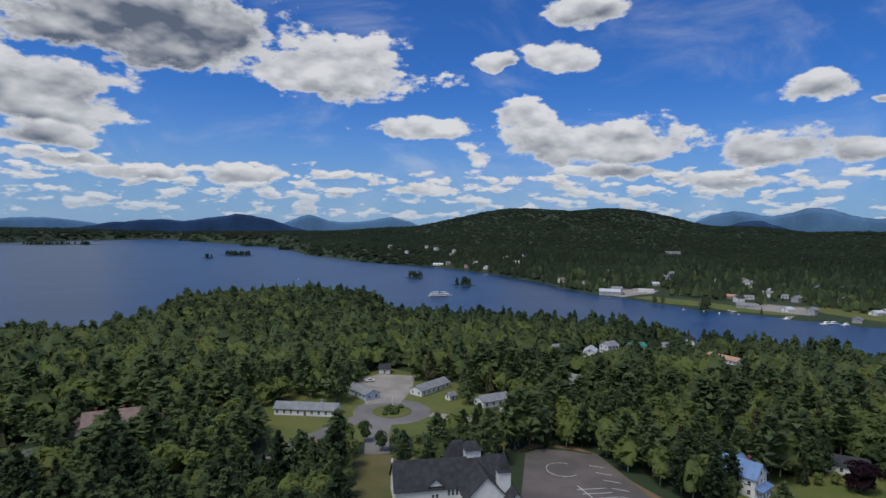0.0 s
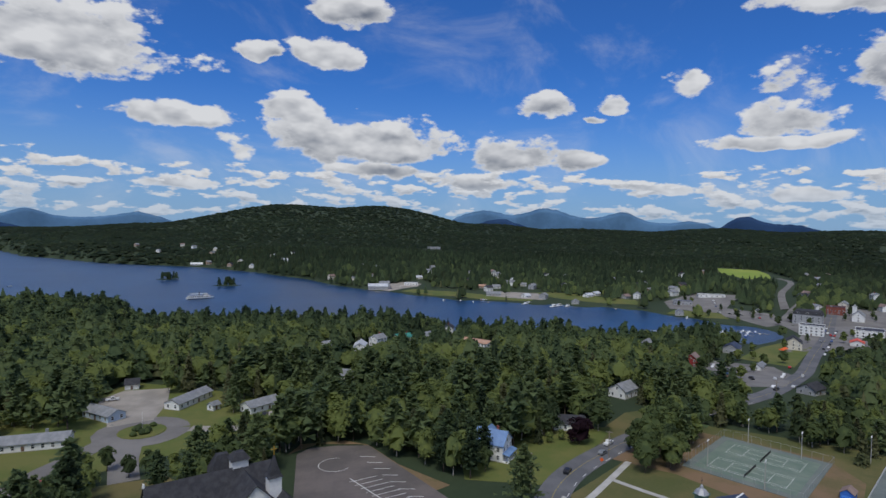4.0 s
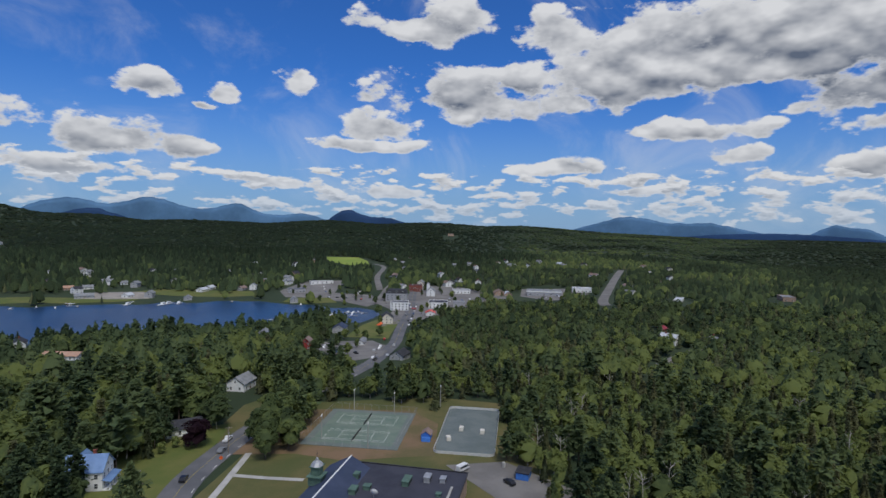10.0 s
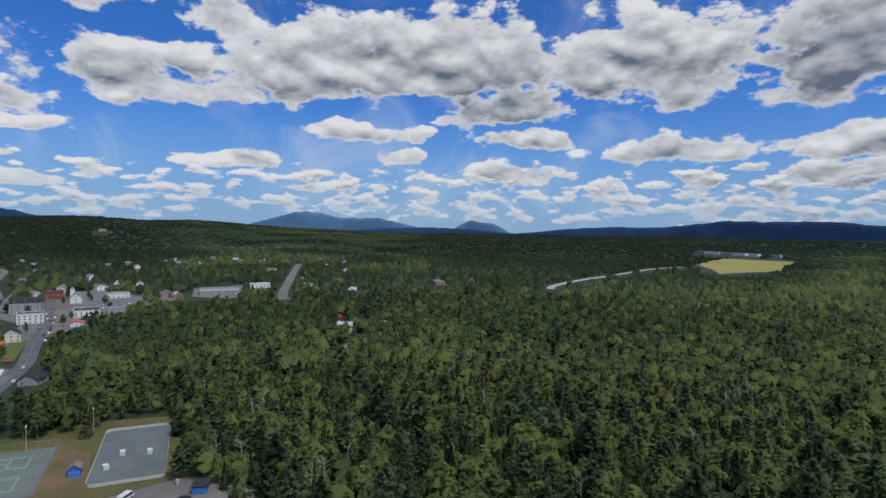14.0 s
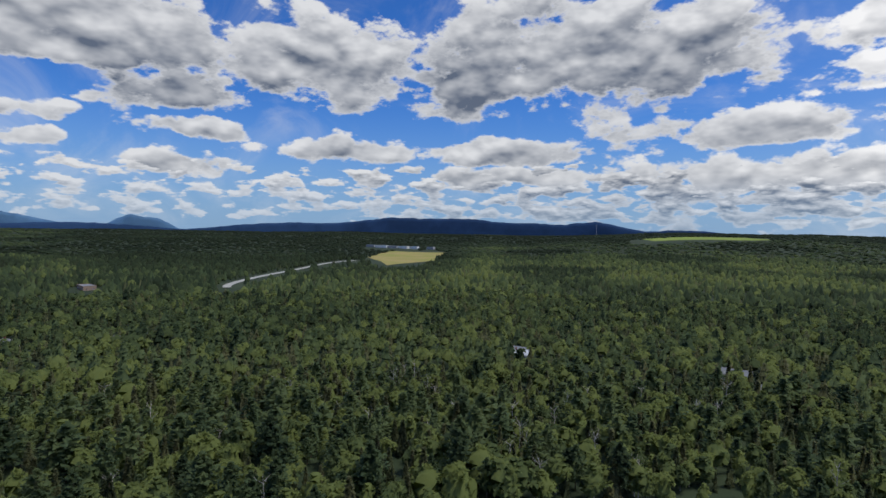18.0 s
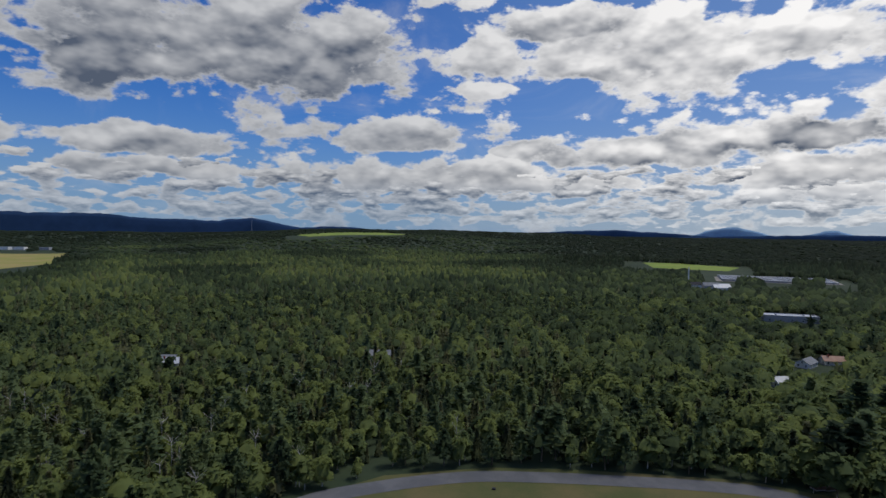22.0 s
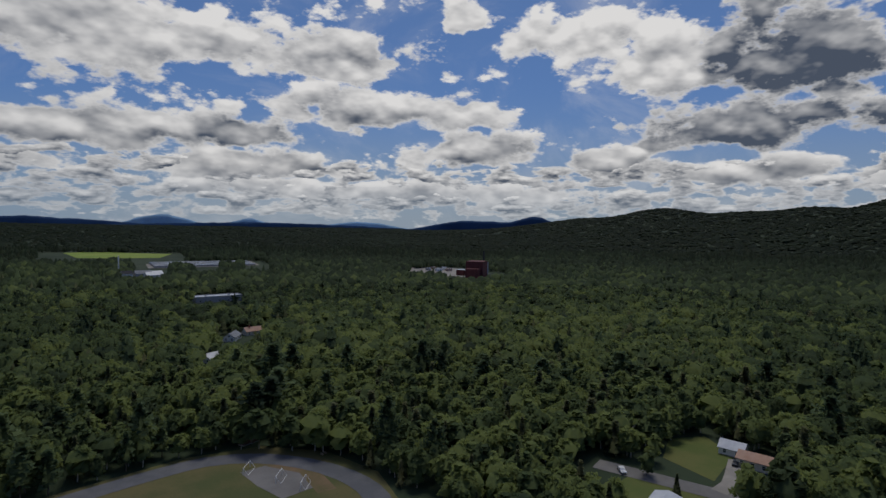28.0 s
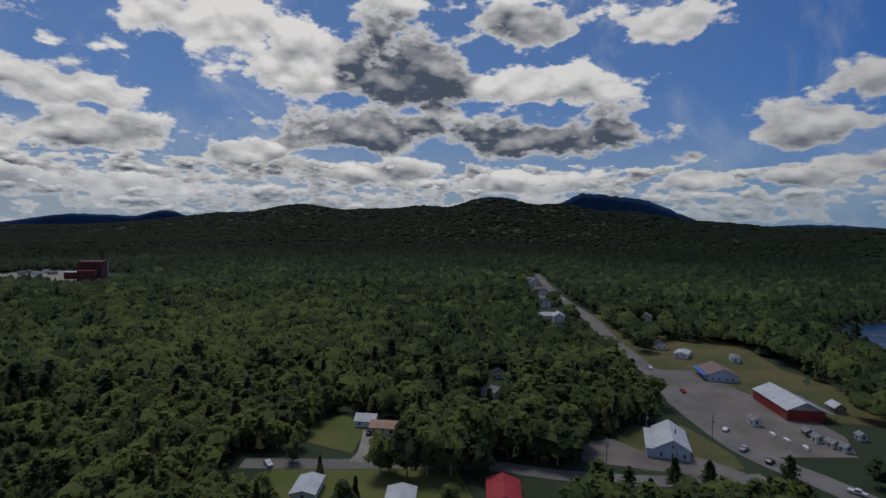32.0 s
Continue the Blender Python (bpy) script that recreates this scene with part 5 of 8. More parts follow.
# ---- school roof, courts and rink ----
def school():
    ob = thing("school", 126, 84, 17.5, 0.0, "low brick school with dark roof, navy gable and green cupola", "school")
    part("wall", Shape().box(-21, -18, -0.5, 20, 18, 5.9), tan_brick, ob)
    part("flat_roof", Shape().box(-21.3, -18.3, 5.9, 20.3, 18.3, 6.2), tar_roof, ob)
    part("parapet", Shape().box(-21.4, 18.0, 6.2, 20.4, 18.4, 6.5).box(-21.4, -18.4, 6.2, 20.4, -18.0, 6.5).box(20.0, -18.0, 6.2, 20.4, 18.0, 6.5).box(-21.4, -18.0, 6.2, -21.0, 18.0, 6.5), dark_metal, ob)
    part("gable_wall", gable_wall(44, 13, 5.8, 3.4), tan_brick, ob, at=(-5.5, 17.8, 0))
    part("gable_roof", gable_roof(44, 13, 5.8, 3.4, 0.5, 0.25), navy_roof, ob, "dark blue metal gable roof", at=(-5.5, 17.8, 0))
    part("roof_verge", Shape().box(-27.9, -0.2, 9.4, 17.0, 0.2, 9.56), white_paint, ob, at=(0, 17.8, 0))
    cup = part("cupola", Shape().box(-1.9, -1.9, 6.6, 1.9, 1.9, 9.0).box(-2.3, -2.3, 9.0, 2.3, 2.3, 9.3).box(-1.3, -1.3, 9.3, 1.3, 1.3, 11.6).box(-1.7, -1.7, 11.6, 1.7, 1.7, 11.9), patina, ob, "weathered green cupola with louvres", at=(2.6, 22.8, 0))
    part("cupola_roof", Shape().lathe([(1.9, 11.9), (1.3, 12.8), (0.5, 13.3), (0.3, 14.0), (0.05, 14.3)], 8), steel, cup)
    part("weathervane", Shape().tube((0, 0, 14.2), (0, 0, 16.4), 0.06, 0.03, 6).box(-0.5, -0.03, 15.2, 0.5, 0.03, 15.35), dark_metal, cup)
    for x, y, w, d, h in ((9.5, -2, 4.6, 2.0, 1.5), (12.5, -7.5, 3.2, 1.8, 1.7), (13.0, -12, 2.4, 1.6, 1.3), (8.8, 13, 2.2, 1.6, 1.9), (0.5, 11.0, 3.0, 2.0, 1.5), (3.5, 8.0, 2.0, 2.0, 1.2), (4.0, -12.5, 1.4, 1.4, 0.9), (-4, -6, 2.4, 2.4, 1.0)):
        u = part("roof_unit", Shape().box(x - w / 2, y - d / 2, 6.2, x + w / 2, y + d / 2, 6.2 + h * 0.8, 0.06).box(x - w / 2 - 0.1, y - d / 2 - 0.1, 6.2 + h * 0.8, x + w / 2 + 0.1, y + d / 2 + 0.1, 6.2 + h), steel if x > 12 else patina, ob)
        part("vent", Shape().box(x - w / 2 + 0.2, y - d / 2 - 0.08, 6.5, x + w / 2 - 0.2, y - d / 2 + 0.02, 6.2 + h * 0.6), dark_metal, u)
    part("skylight_strip", Shape().box(-6, -15.5, 6.2, 10, -14.9, 6.45), concrete, ob, turn=8)
    dish = Shape().lathe([(0.05, 0), (0.6, 0.12), (1.05, 0.42), (1.1, 0.46)], 14)
    dm = dish.mesh("satellite_dish", white_paint)
    dm.transform(Matrix.Translation((-1.2, 4.5, 7.6)) @ Matrix.Rotation(radians(62), 4, "Y"))
    part("satellite_dish", dm, None, ob, "white satellite dish")
    part("dish_mast", Shape().tube((-1.2, 4.5, 6.1), (-1.2, 4.5, 7.6), 0.06, n=6), steel, ob)
    for i in range(8):
        window(ob, 20.0, -15 + i * 3.6, 1.2, 90, 1.6, 1.6)


school()
road("footpath", [(122.7, 143.2), (127, 132), (132, 121)], 2.0, concrete, 0.15, "pale concrete footpath across school grass", category="path")
road("footpath", [(88, 128), (104, 133), (122.7, 143.2), (138, 152)], 2.2, concrete, 0.15, "concrete pavement along the road", category="path")
boulder = thing("boulder", 100, 137, 0, None, "pale rounded boulder on the verge", "rock")
part("stone", Shape().lathe([(0.5, -0.1), (0.95, 0.2), (0.8, 0.8), (0.3, 1.1)], 7), concrete, boulder)


def tennis():
    ob = thing("tennis_courts", 179, 133.5, -68, 0.14, "pair of faded green tennis courts with white lines and nets", "tennis court")
    part("apron", Shape().box(-18.3, -20.5, -0.4, 18.3, 20.5, 0.12), court_edge, ob)
    for y0 in (-8.8, 8.8):
        c = part("court", Shape().box(-15.5, y0 - 8.6, 0.121, 15.5, y0 + 8.6, 0.135), court_green, ob)
        # courts lie across the pad
        for a in ((-11.9, -5.5, 11.9, -5.4), (-11.9, 5.4, 11.9, 5.5), (-11.9, -5.5, -11.8, 5.5), (11.8, -5.5, 11.9, 5.5), (-11.9, -4.12, 11.9, -4.02), (-11.9, 4.02, 11.9, 4.12), (-6.4, -4.1, -6.3, 4.1), (6.3, -4.1, 6.4, 4.1), (-6.4, -0.05, 6.4, 0.05)):
            part("line", Shape().box(a[0] - 0.01, y0 + a[1] - 0.01, 0.137, a[2] + 0.01, y0 + a[3] + 0.01, 0.15), line_paint, c)
        net = part("net", Shape().box(-0.04, y0 - 6.4, 0.14, 0.04, y0 + 6.4, 1.05), dark_metal, ob)
        for k in (-1, 1):
            part("net_post", Shape().tube((0, y0 + k * 6.4, 0.1), (0, y0 + k * 6.4, 1.1), 0.05, n=6), dark_metal, net)
    fence = thing("mesh_fence", 179, 133.5, 21, 0.0, "tall wire mesh fence round the tennis courts", "fence")
    for k in range(14):
        x = -20.5 + k * 41 / 13
        for y in (-18.3, 18.3):
            part("post", Shape().tube((x, y, 0), (x, y, 3.0), 0.04, n=5), steel, fence)
    for y in (-18.3, 18.3):
        part("rail", Shape().tube((-20.5, y, 2.95), (20.5, y, 2.95), 0.03, n=5), steel, fence)
    for x in (-20.5, 20.5):
        part("rail", Shape().tube((x, -18.3, 2.95), (x, 18.3, 2.95), 0.03, n=5), steel, fence)
        for k in range(1, 11):
            y = -18.3 + k * 36.6 / 11
            part("post", Shape().tube((x, y, 0), (x, y, 3.0), 0.04, n=5), steel, fence)


tennis()
for x, y in ((160.5, 138.6), (163, 119), (193.8, 149), (199, 131.6), (219, 120)):
    light_pole(x, y, 30)


grey_boards = surface("weathered_white_boards", (0.62, 0.62, 0.60), (0.48, 0.49, 0.48), 0.6, 0.7, fine=5)


def rink():
    ob = thing("hockey_rink", 199.5, 95.8, 21, 0.0, "outdoor rink with grey-green floor and white boards", "rink")
    l, w, r = 51.0, 22.0, 2.2
    out = []
    for cx, cy, a0 in ((l / 2 - r, w / 2 - r, 0), (-l / 2 + r, w / 2 - r, 90), (-l / 2 + r, -w / 2 + r, 180), (l / 2 - r, -w / 2 + r, 270)):
        out += [(cx + r * math.cos(radians(a0 + k * 22.5)), cy + r * math.sin(radians(a0 + k * 22.5))) for k in range(5)]
    part("floor", Shape().slab(out, -0.1, 0.13), rink_floor, ob)
    n = len(out)
    for i in range(n):
        (x0, y0), (x1, y1) = out[i], out[(i + 1) % n]
        ln = math.hypot(x1 - x0, y1 - y0)
        k = max(1, round(ln / 2.4))
        for j in range(k):
            if i == 14 and 2 <= j <= 3:
                continue
            ax, ay = x0 + (x1 - x0) * j / k, y0 + (y1 - y0) * j / k
            part("board", Shape().box(0.02, -0.05, 0.0, ln / k - 0.02, 0.05, 1.1), grey_boards, ob, at=(ax, ay, 0), turn=math.degrees(math.atan2(y1 - y0, x1 - x0)))
    return ob


rink()
for x, y, t in ((197.4, 98.2, 20), (198.6, 89.6, 20), (185.7, 97.8, 40)):
    g = thing("hockey_goal", x, y, t, 0.14, "small wooden hockey net box on the rink floor", "goal", "goals on the rink")
    part("back", Shape().box(-1.2, 0.9, 0, 1.2, 1.0, 1.3), cream_paint, g)
    part("side", Shape().box(-1.2, -0.6, 0, -1.1, 0.9, 1.3), cream_paint, g)
    part("side", Shape().box(1.1, -0.6, 0, 1.2, 0.9, 1.3), cream_paint, g)
    part("top", Shape().box(-1.2, -0.6, 1.3, 1.2, 1.0, 1.42), cream_paint, g)
play = thing("warming_hut", 183, 106, 20, 0.0, "small brown hut with bright blue tarpaulin beside the rink", "hut")
part("hut_wall", gable_wall(4.5, 3.5, 2.2, 1.2), blue_plastic, play)
part("hut_roof", gable_roof(4.5, 3.5, 2.2, 1.2, 0.3, 0.15), brown_shingle, play)
part("tarpaulin", Shape().box(-4.2, -2.0, 0, -2.3, 1.4, 1.5, 0.2), blue_plastic, play)
shed = thing("storage_shed", 170, 62, 10, 0.0, "dark storage shed with a bright blue front", "shed")
part("wall", Shape().box(-2.6, -2.0, -0.2, 2.6, 2.0, 2.4), dark_metal, shed)
part("front", Shape().box(-2.65, -2.08, 0.2, 2.65, -2.0, 2.2), blue_plastic, shed)
part("side_front", Shape().box(-2.68, -2.0, 0.2, -2.6, 2.0, 2.2), blue_plastic, shed)
part("roof", Shape().box(-2.9, -2.4, 2.4, 2.9, 2.3, 2.6), black_shingle, shed)
bin_ = thing("rubbish_bin", 174, 70.5, 0, 0.0, "tall grey rubbish bin by the trees", "bin")
part("drum", Shape().lathe([(0.5, 0), (0.62, 0.1), (0.62, 1.5), (0.5, 1.7)], 10), concrete, bin_)
car(164, 81, -12, "white", "van"), car(163, 64, 60, "black"), car(112.5, 152.5, 38, "black"), car(134, 161, 25, "grey"), car(142, 167.5, 25, "white", "pickup")
for x, y in ((92.7, 144.3), (134.4, 158.2), (97, 152.1), (200, 176), (262, 187)):
    utility_pole(x, y, -50, 9.5)
sgn = thing("road_sign", 128, 154.2, -50, None, "bright orange diamond road works sign", "sign")
part("panel", Shape().add([(-0.75, 0, 1.5), (0, 0, 0.75), (0.75, 0, 1.5), (0, 0, 2.25), (-0.75, 0.05, 1.5), (0, 0.05, 0.75), (0.75, 0.05, 1.5), (0, 0.05, 2.25)], [(0, 1, 2, 3), (7, 6, 5, 4), (0, 4, 5, 1), (1, 5, 6, 2), (2, 6, 7, 3), (3, 7, 4, 0)]), orange_paint, sgn)
part("stand", Shape().tube((-0.5, 0.4, 0), (0, 0.08, 1.0), 0.03, n=5).tube((0.5, 0.4, 0), (0, 0.08, 1.0), 0.03, n=5), steel, sgn)

# ---- playing field ----
for x, y, t in ((-46, -182, 55), (-53, -171, 55), (-58, -163, 55)):
    g = thing("soccer_goal", x, y, t, 0.08, "white tubular soccer goal at the edge of the field", "goal", "soccer goals")
    for k in (-3.0, 3.0):
        part("post", Shape().tube((k, 0, 0), (k, 0, 2.2), 0.09, n=6), white_paint, g)
        part("stay", Shape().tube((k, 0, 2.2), (k, 1.6, 0), 0.06, n=5), white_paint, g)
    part("crossbar", Shape().tube((-3.0, 0, 2.2), (3.0, 0, 2.2), 0.09, n=6), white_paint, g)
    part("ground_bar", Shape().tube((-3.0, 1.6, 0.05), (3.0, 1.6, 0.05), 0.06, n=5), white_paint, g)
for x, y in ((-51, -205), (-54, -206)):
    house(x, y, 30, 3.2, 2.6, 1.9, 1.1, brown_paint, brown_shingle, 1, 1, 0, 0, "small brown dugout shed at the end of the track", name="shed", group="field sheds", front=0.0, door=False)
roller = thing("drain_cover", 44, -166, 0, 0.1, "small dark drain box beside the track", "drain")
part("box", Shape().box(-0.6, -0.5, 0, 0.6, 0.5, 0.5, 0.1), dark_metal, roller)
bench = thing("picnic_table", -72, -182, 20, None, "low timber picnic table on grass", "table")
part("top", Shape().box(-0.9, -0.4, 0.72, 0.9, 0.4, 0.78), timber, bench)
part("bench", Shape().box(-0.9, -0.9, 0.42, 0.9, -0.6, 0.47), timber, bench)
part("bench", Shape().box(-0.9, 0.6, 0.42, 0.9, 0.9, 0.47), timber, bench)
part("leg", Shape().box(-0.8, -0.7, 0, -0.7, 0.7, 0.72), timber, bench)
part("leg", Shape().box(0.7, -0.7, 0, 0.8, 0.7, 0.72), timber, bench)

# ---- western street ----
blue = house(-221, 6.5, 4, 22, 11.5, 3.8, 3.2, pale_blue_paint, pale_roof, 1, 6, 3, 0, "pale blue long house with a light metal roof", front=0.12)
part("lean_to", Shape().box(-10, -8.6, 0, 11, -5.7, 3.2), pale_blue_paint, blue)
part("lean_to_roof", Shape().prism([(-10.4, 3.2), (11.4, 3.2), (11.4, 3.4), (-10.4, 3.4)], -9.0, -5.3), pale_roof, blue)
part("stove_pipe", Shape().tube((2, 1.5, 6), (2, 1.5, 8.2), 0.2, n=8), dark_metal, blue)
brn = thing("barn", -292, 57, 15.5, None, "long dark red barn with a pale metal roof", "barn")
part("wall", gable_wall(32, 15, 4.8, 3.4), red_paint, brn)
part("roof", gable_roof(32, 15, 4.8, 3.4, 0.5, 0.2), pale_roof, brn)
part("gable_cladding", Shape().add([(16.02, -7.4, 4.9), (16.02, 7.4, 4.9), (16.02, 0, 8.1), (16.1, -7.4, 4.9), (16.1, 7.4, 4.9), (16.1, 0, 8.1)], [(0, 1, 2), (5, 4, 3), (0, 3, 4, 1), (1, 4, 5, 2), (2, 5, 3, 0)]), grey_paint, brn)
part("lean_to_roof", Shape().add([(-12, 7.9, 4.4), (16, 7.9, 4.4), (16, 13, 2.8), (-12, 13, 2.8), (-12, 7.9, 4.6), (16, 7.9, 4.6), (16, 13, 3.0), (-12, 13, 3.0)], [(3, 2, 1, 0), (4, 5, 6, 7), (0, 1, 5, 4), (1, 2, 6, 5), (2, 3, 7, 6), (3, 0, 4, 7)]), grey_shingle, brn)
for x in (-11, -2, 7, 15):
    part("lean_to_post", Shape().tube((x, 12.7, -0.3), (x, 12.7, 2.9), 0.12, n=6), timber, brn)
part("door", Shape().box(13.0, -7.62, 0, 15.2, -7.5, 3.2), brown_paint, brn)
window(brn, 16.1, 0, 5.8, 90, 0.9, 1.0)
store = thing("store", -342, 33, 12, None, "pale blue roadside store with a brown roof and blue awning", "store")
part("wall", gable_wall(20, 15, 3.6, 3.0), pale_blue_paint, store)
part("roof", gable_roof(20, 15, 3.6, 3.0), brown_shingle, store)
part("awning", Shape().prism([(-10, 3.0), (10, 3.0), (10, 3.4), (-10, 3.4)], -10.5, -7.5), blue_plastic, store, "bright blue awning")
for i in range(5):
    window(store, -8 + 4 * i, -7.5, 0.9, 0, 1.5, 1.5)
for i in range(4):
    window(store, 10, -5.4 + 3.4 * i, 0.9, 90, 1.0, 1.2)
keep_open(-342, 33, r=14, front=0.12)
house(-264, 40, 14, 6, 3.4, 2.4, 0.9, white_paint, grey_shingle, 1, 2, 1, 0, "small white cabin with dark windows on the gravel yard", name="cabin", group="yard cabins", front=0.05)
for i, (x, y, t) in enumerate(((-252, 60, 20), (-248, 64, 25), (-245, 67, 25), (-262, 77, 10), (-258, 58, 10))):
    house(x, y, t, 3.6 + 0.4 * (i % 3), 3.0, 2.1, 1.0, (white_paint, cream_paint, white_paint, white_paint, timber)[i], grey_shingle, 1, 1, 1, 0, "small display shed with a grey roof on gravel", name="shed", group="display sheds", front=0.0)
house(-300, 78, 15, 7, 5, 2.6, 1.8, timber, pale_roof, 1, 2, 1, 0, "small weathered shed with a pale roof", name="shed", group="display sheds", front=0.0)
house(-388, 17, -12, 13, 8, 3.0, 1.0, white_paint, pale_roof, 1, 3, 2, 0, "low white pavilion with a pale metal roof", name="pavilion", group="roadside buildings", front=0.1)
house(-408, 4, 10, 9, 7, 3.4, 2.4, white_paint, black_shingle, 1, 2, 2, 1, "small white bungalow with a dark roof", group="roadside houses", front=0.12)
house(-390, 47, 0, 12, 5, 2.6, 0.7, white_paint, grey_shingle, 1, 3, 1, 0, "long low open shed at the wood's edge", name="shed", group="roadside buildings", front=0.08)
house(-512, -7, 0, 9, 8, 5.6, 2.6, cream_paint, grey_shingle, 2, 2, 2, 0, "tall cream house half hidden by trees", group="roadside houses", front=0.12)
for i, (x, y, l, wl, rf, st) in enumerate(((-484, -78, 15, white_paint, pale_roof, 2), (-500, -92, 16, white_paint, pale_roof, 1), (-576, -106, 14, white_paint, black_shingle, 2), (-600, -112, 11, pale_blue_paint, grey_shingle, 2), (-668, -127, 12, white_paint, black_shingle, 2), (-690, -135, 15, tan_brick, brown_shingle, 2), (-771, -160, 14, white_paint, grey_shingle, 2), (-800, -170, 12, cream_paint, grey_shingle, 2))):
    house(x, y, 104 if i % 2 else 14, l, 9, 2.9 * st, 2.6, wl, rf, st, 3, 2, 0, f"{('white', 'grey', 'white', 'pale blue', 'white', 'tan', 'white', 'cream')[i]} roadside house with a gabled roof", group="roadside houses", front=0.11)
gar = house(-197, -107, -75, 8, 6.5, 2.6, 2.0, white_paint, pale_roof, 1, 2, 0, 0, "white garage with pale metal roof and dark door", name="garage", group="side street houses", front=0.1, door=False)
part("garage_door", Shape().box(-1.5, -3.34, 0, 1.5, -3.25, 2.2), dark_metal, gar, "dark garage door", turn=90, at=(0.7, 0, 0))
house(-193, -97, -75, 10, 8, 2.9, 1.6, cream_paint, tan_shingle, 1, 3, 2, 0, "cream bungalow with a pinkish shingle roof", group="side street houses", front=0.12)
rr = house(-158, -40, 17, 15, 9.5, 2.8, 1.9, white_paint, red_roof, 1, 4, 2, 0, "white bungalow with a bright red metal roof", group="side street houses", front=0.15)
house(-139, -95, 20, 12, 7, 2.6, 0.9, white_paint, pale_roof, 1, 3, 1, 0, "low house with a flat pale metal roof", group="side street houses", front=0.15)
house(-142, -66, 20, 14, 8, 2.8, 1.0, white_paint, pale_roof, 1, 4, 2, 0, "low house with a pale grey roof", group="side street houses", front=0.15)
house(-255, -71, 60, 9, 7, 3.0, 2.2, white_paint, grey_shingle, 1, 2, 1, 0, "white house seen between tree crowns", group="side street houses", front=0.14)
house(-290, -78, 20, 9, 7, 3.0, 2.2, white_paint, black_shingle, 1, 2, 1, 0, "white house hidden among broadleaf trees", group="side street houses", front=0.14)
for x, y, t, c, k in ((-250, 28, 162, "white", "sedan"), (-230, 32, 152, "silver", "pickup"), (-221, 39, 150, "black", "sedan"), (-345, -2, 15, "white", "sedan"), (-640, -98, 15, "white", "sedan"), (-655, -102, 15, "silver", "sedan"), (-188, -101, 20, "black", "sedan"), (-205, 60, 60, "white", "pickup"), (-196, 66, 40, "grey", "sedan"), (-208, 76, 10, "silver", "pickup"), (-150, -118, 60, "white", "sedan"), (-302, 14, 20, "red", "sedan")):
    car(x, y, t, c, k)
for x, y in ((-167.7, -127.3), (-189, -46), (-198, 8), (-238, 22), (-320, -10), (-232, -2), (-196, -14)):
    utility_pole(x, y, 15, 9.5)
for x, y, t in ((-252, 45, 10), (-247, 49, 20), (-241, 54, 5)):
    b = motorboat(x, y, t, 4.5, None, False, "small upturned white boat on the gravel yard")
    b.matrix_basis = pose(x, y, height(x, y) + 0.1, 0, 0, t)
sg = thing("notice_board", -232, 12, 105, None, "dark notice board with pale lettering bars on posts", "sign")
part("board", Shape().box(-1.4, -0.06, 1.0, 1.4, 0.06, 2.4), grey_paint, sg)
part("lettering_bar", Shape().box(-1.1, -0.09, 1.5, 1.1, -0.06, 1.8), white_paint, sg)
part("post", Shape().box(-1.3, -0.05, 0, -1.2, 0.05, 1.0), timber, sg)
part("post", Shape().box(1.2, -0.05, 0, 1.3, 0.05, 1.0), timber, sg)

# ---- houses among the woods ----
WOODED = [(-66, -338, 30, white_paint, pale_roof), (-107, -409, 10, cream_paint, tan_shingle), (-90, -395, 60, white_paint, grey_shingle), (248, -235, 40, white_paint, pale_roof), (262, -250, 20, grey_paint, grey_shingle), (444, -56, 15, cream_paint, brown_shingle), (430, -40, 60, white_paint, grey_shingle), (434, 49, 70, white_paint, pale_roof), (481, 58, 20, red_paint, red_roof), (455, 20, 30, white_paint, grey_shingle),
          (978, 170, 10, orange_roof, orange_roof), (150, -300, 20, grey_paint, grey_shingle), (130, -290, 0, white_paint, grey_shingle), (81, 381, 20, white_paint, grey_shingle), (100, 372, 70, white_paint, pale_roof), (116, 384, 30, white_paint, grey_shingle), (69, 294, -30, white_paint, grey_shingle), (142, 403, 10, white_paint, green_roof), (165, 412, 30, white_paint, grey_shingle), (202, 452, 60, white_paint, black_shingle)]
for i, (x, y, t, wl, rf) in enumerate(WOODED):
    c = {id(white_paint): "white", id(cream_paint): "cream", id(grey_paint): "grey", id(red_paint): "red", id(orange_roof): "orange"}[id(wl)]
    house(x, y, t, 10 + (i % 3) * 2, 8, 2.9 + (i % 4 == 3) * 2.6, 2.4, wl, rf, 1 + (i % 4 == 3), 3, 2, i % 2, f"{c} house with a gabled roof half hidden by trees", group="houses in the wood", front=(0.12 if y > 280 or y < -330 else 0.02))
house(190, 372, -60, 22, 9, 3.0, 1.8, white_paint, tan_shingle, 1, 8, 2, 0, "long white motel with a tan roof", name="motel", group="houses in the wood", front=0.15)
flat_building(808, -41, 10, 30, 14, 5, tan_brick, grey_shingle, 6, 3, 1, "long low tan building with a grey roof", front=0.12)
flat_building(702, 71, 0, 34, 8, 3.2, white_paint, pale_roof, 8, 2, 1, "long white trailer with a pale roof", front=0.1)

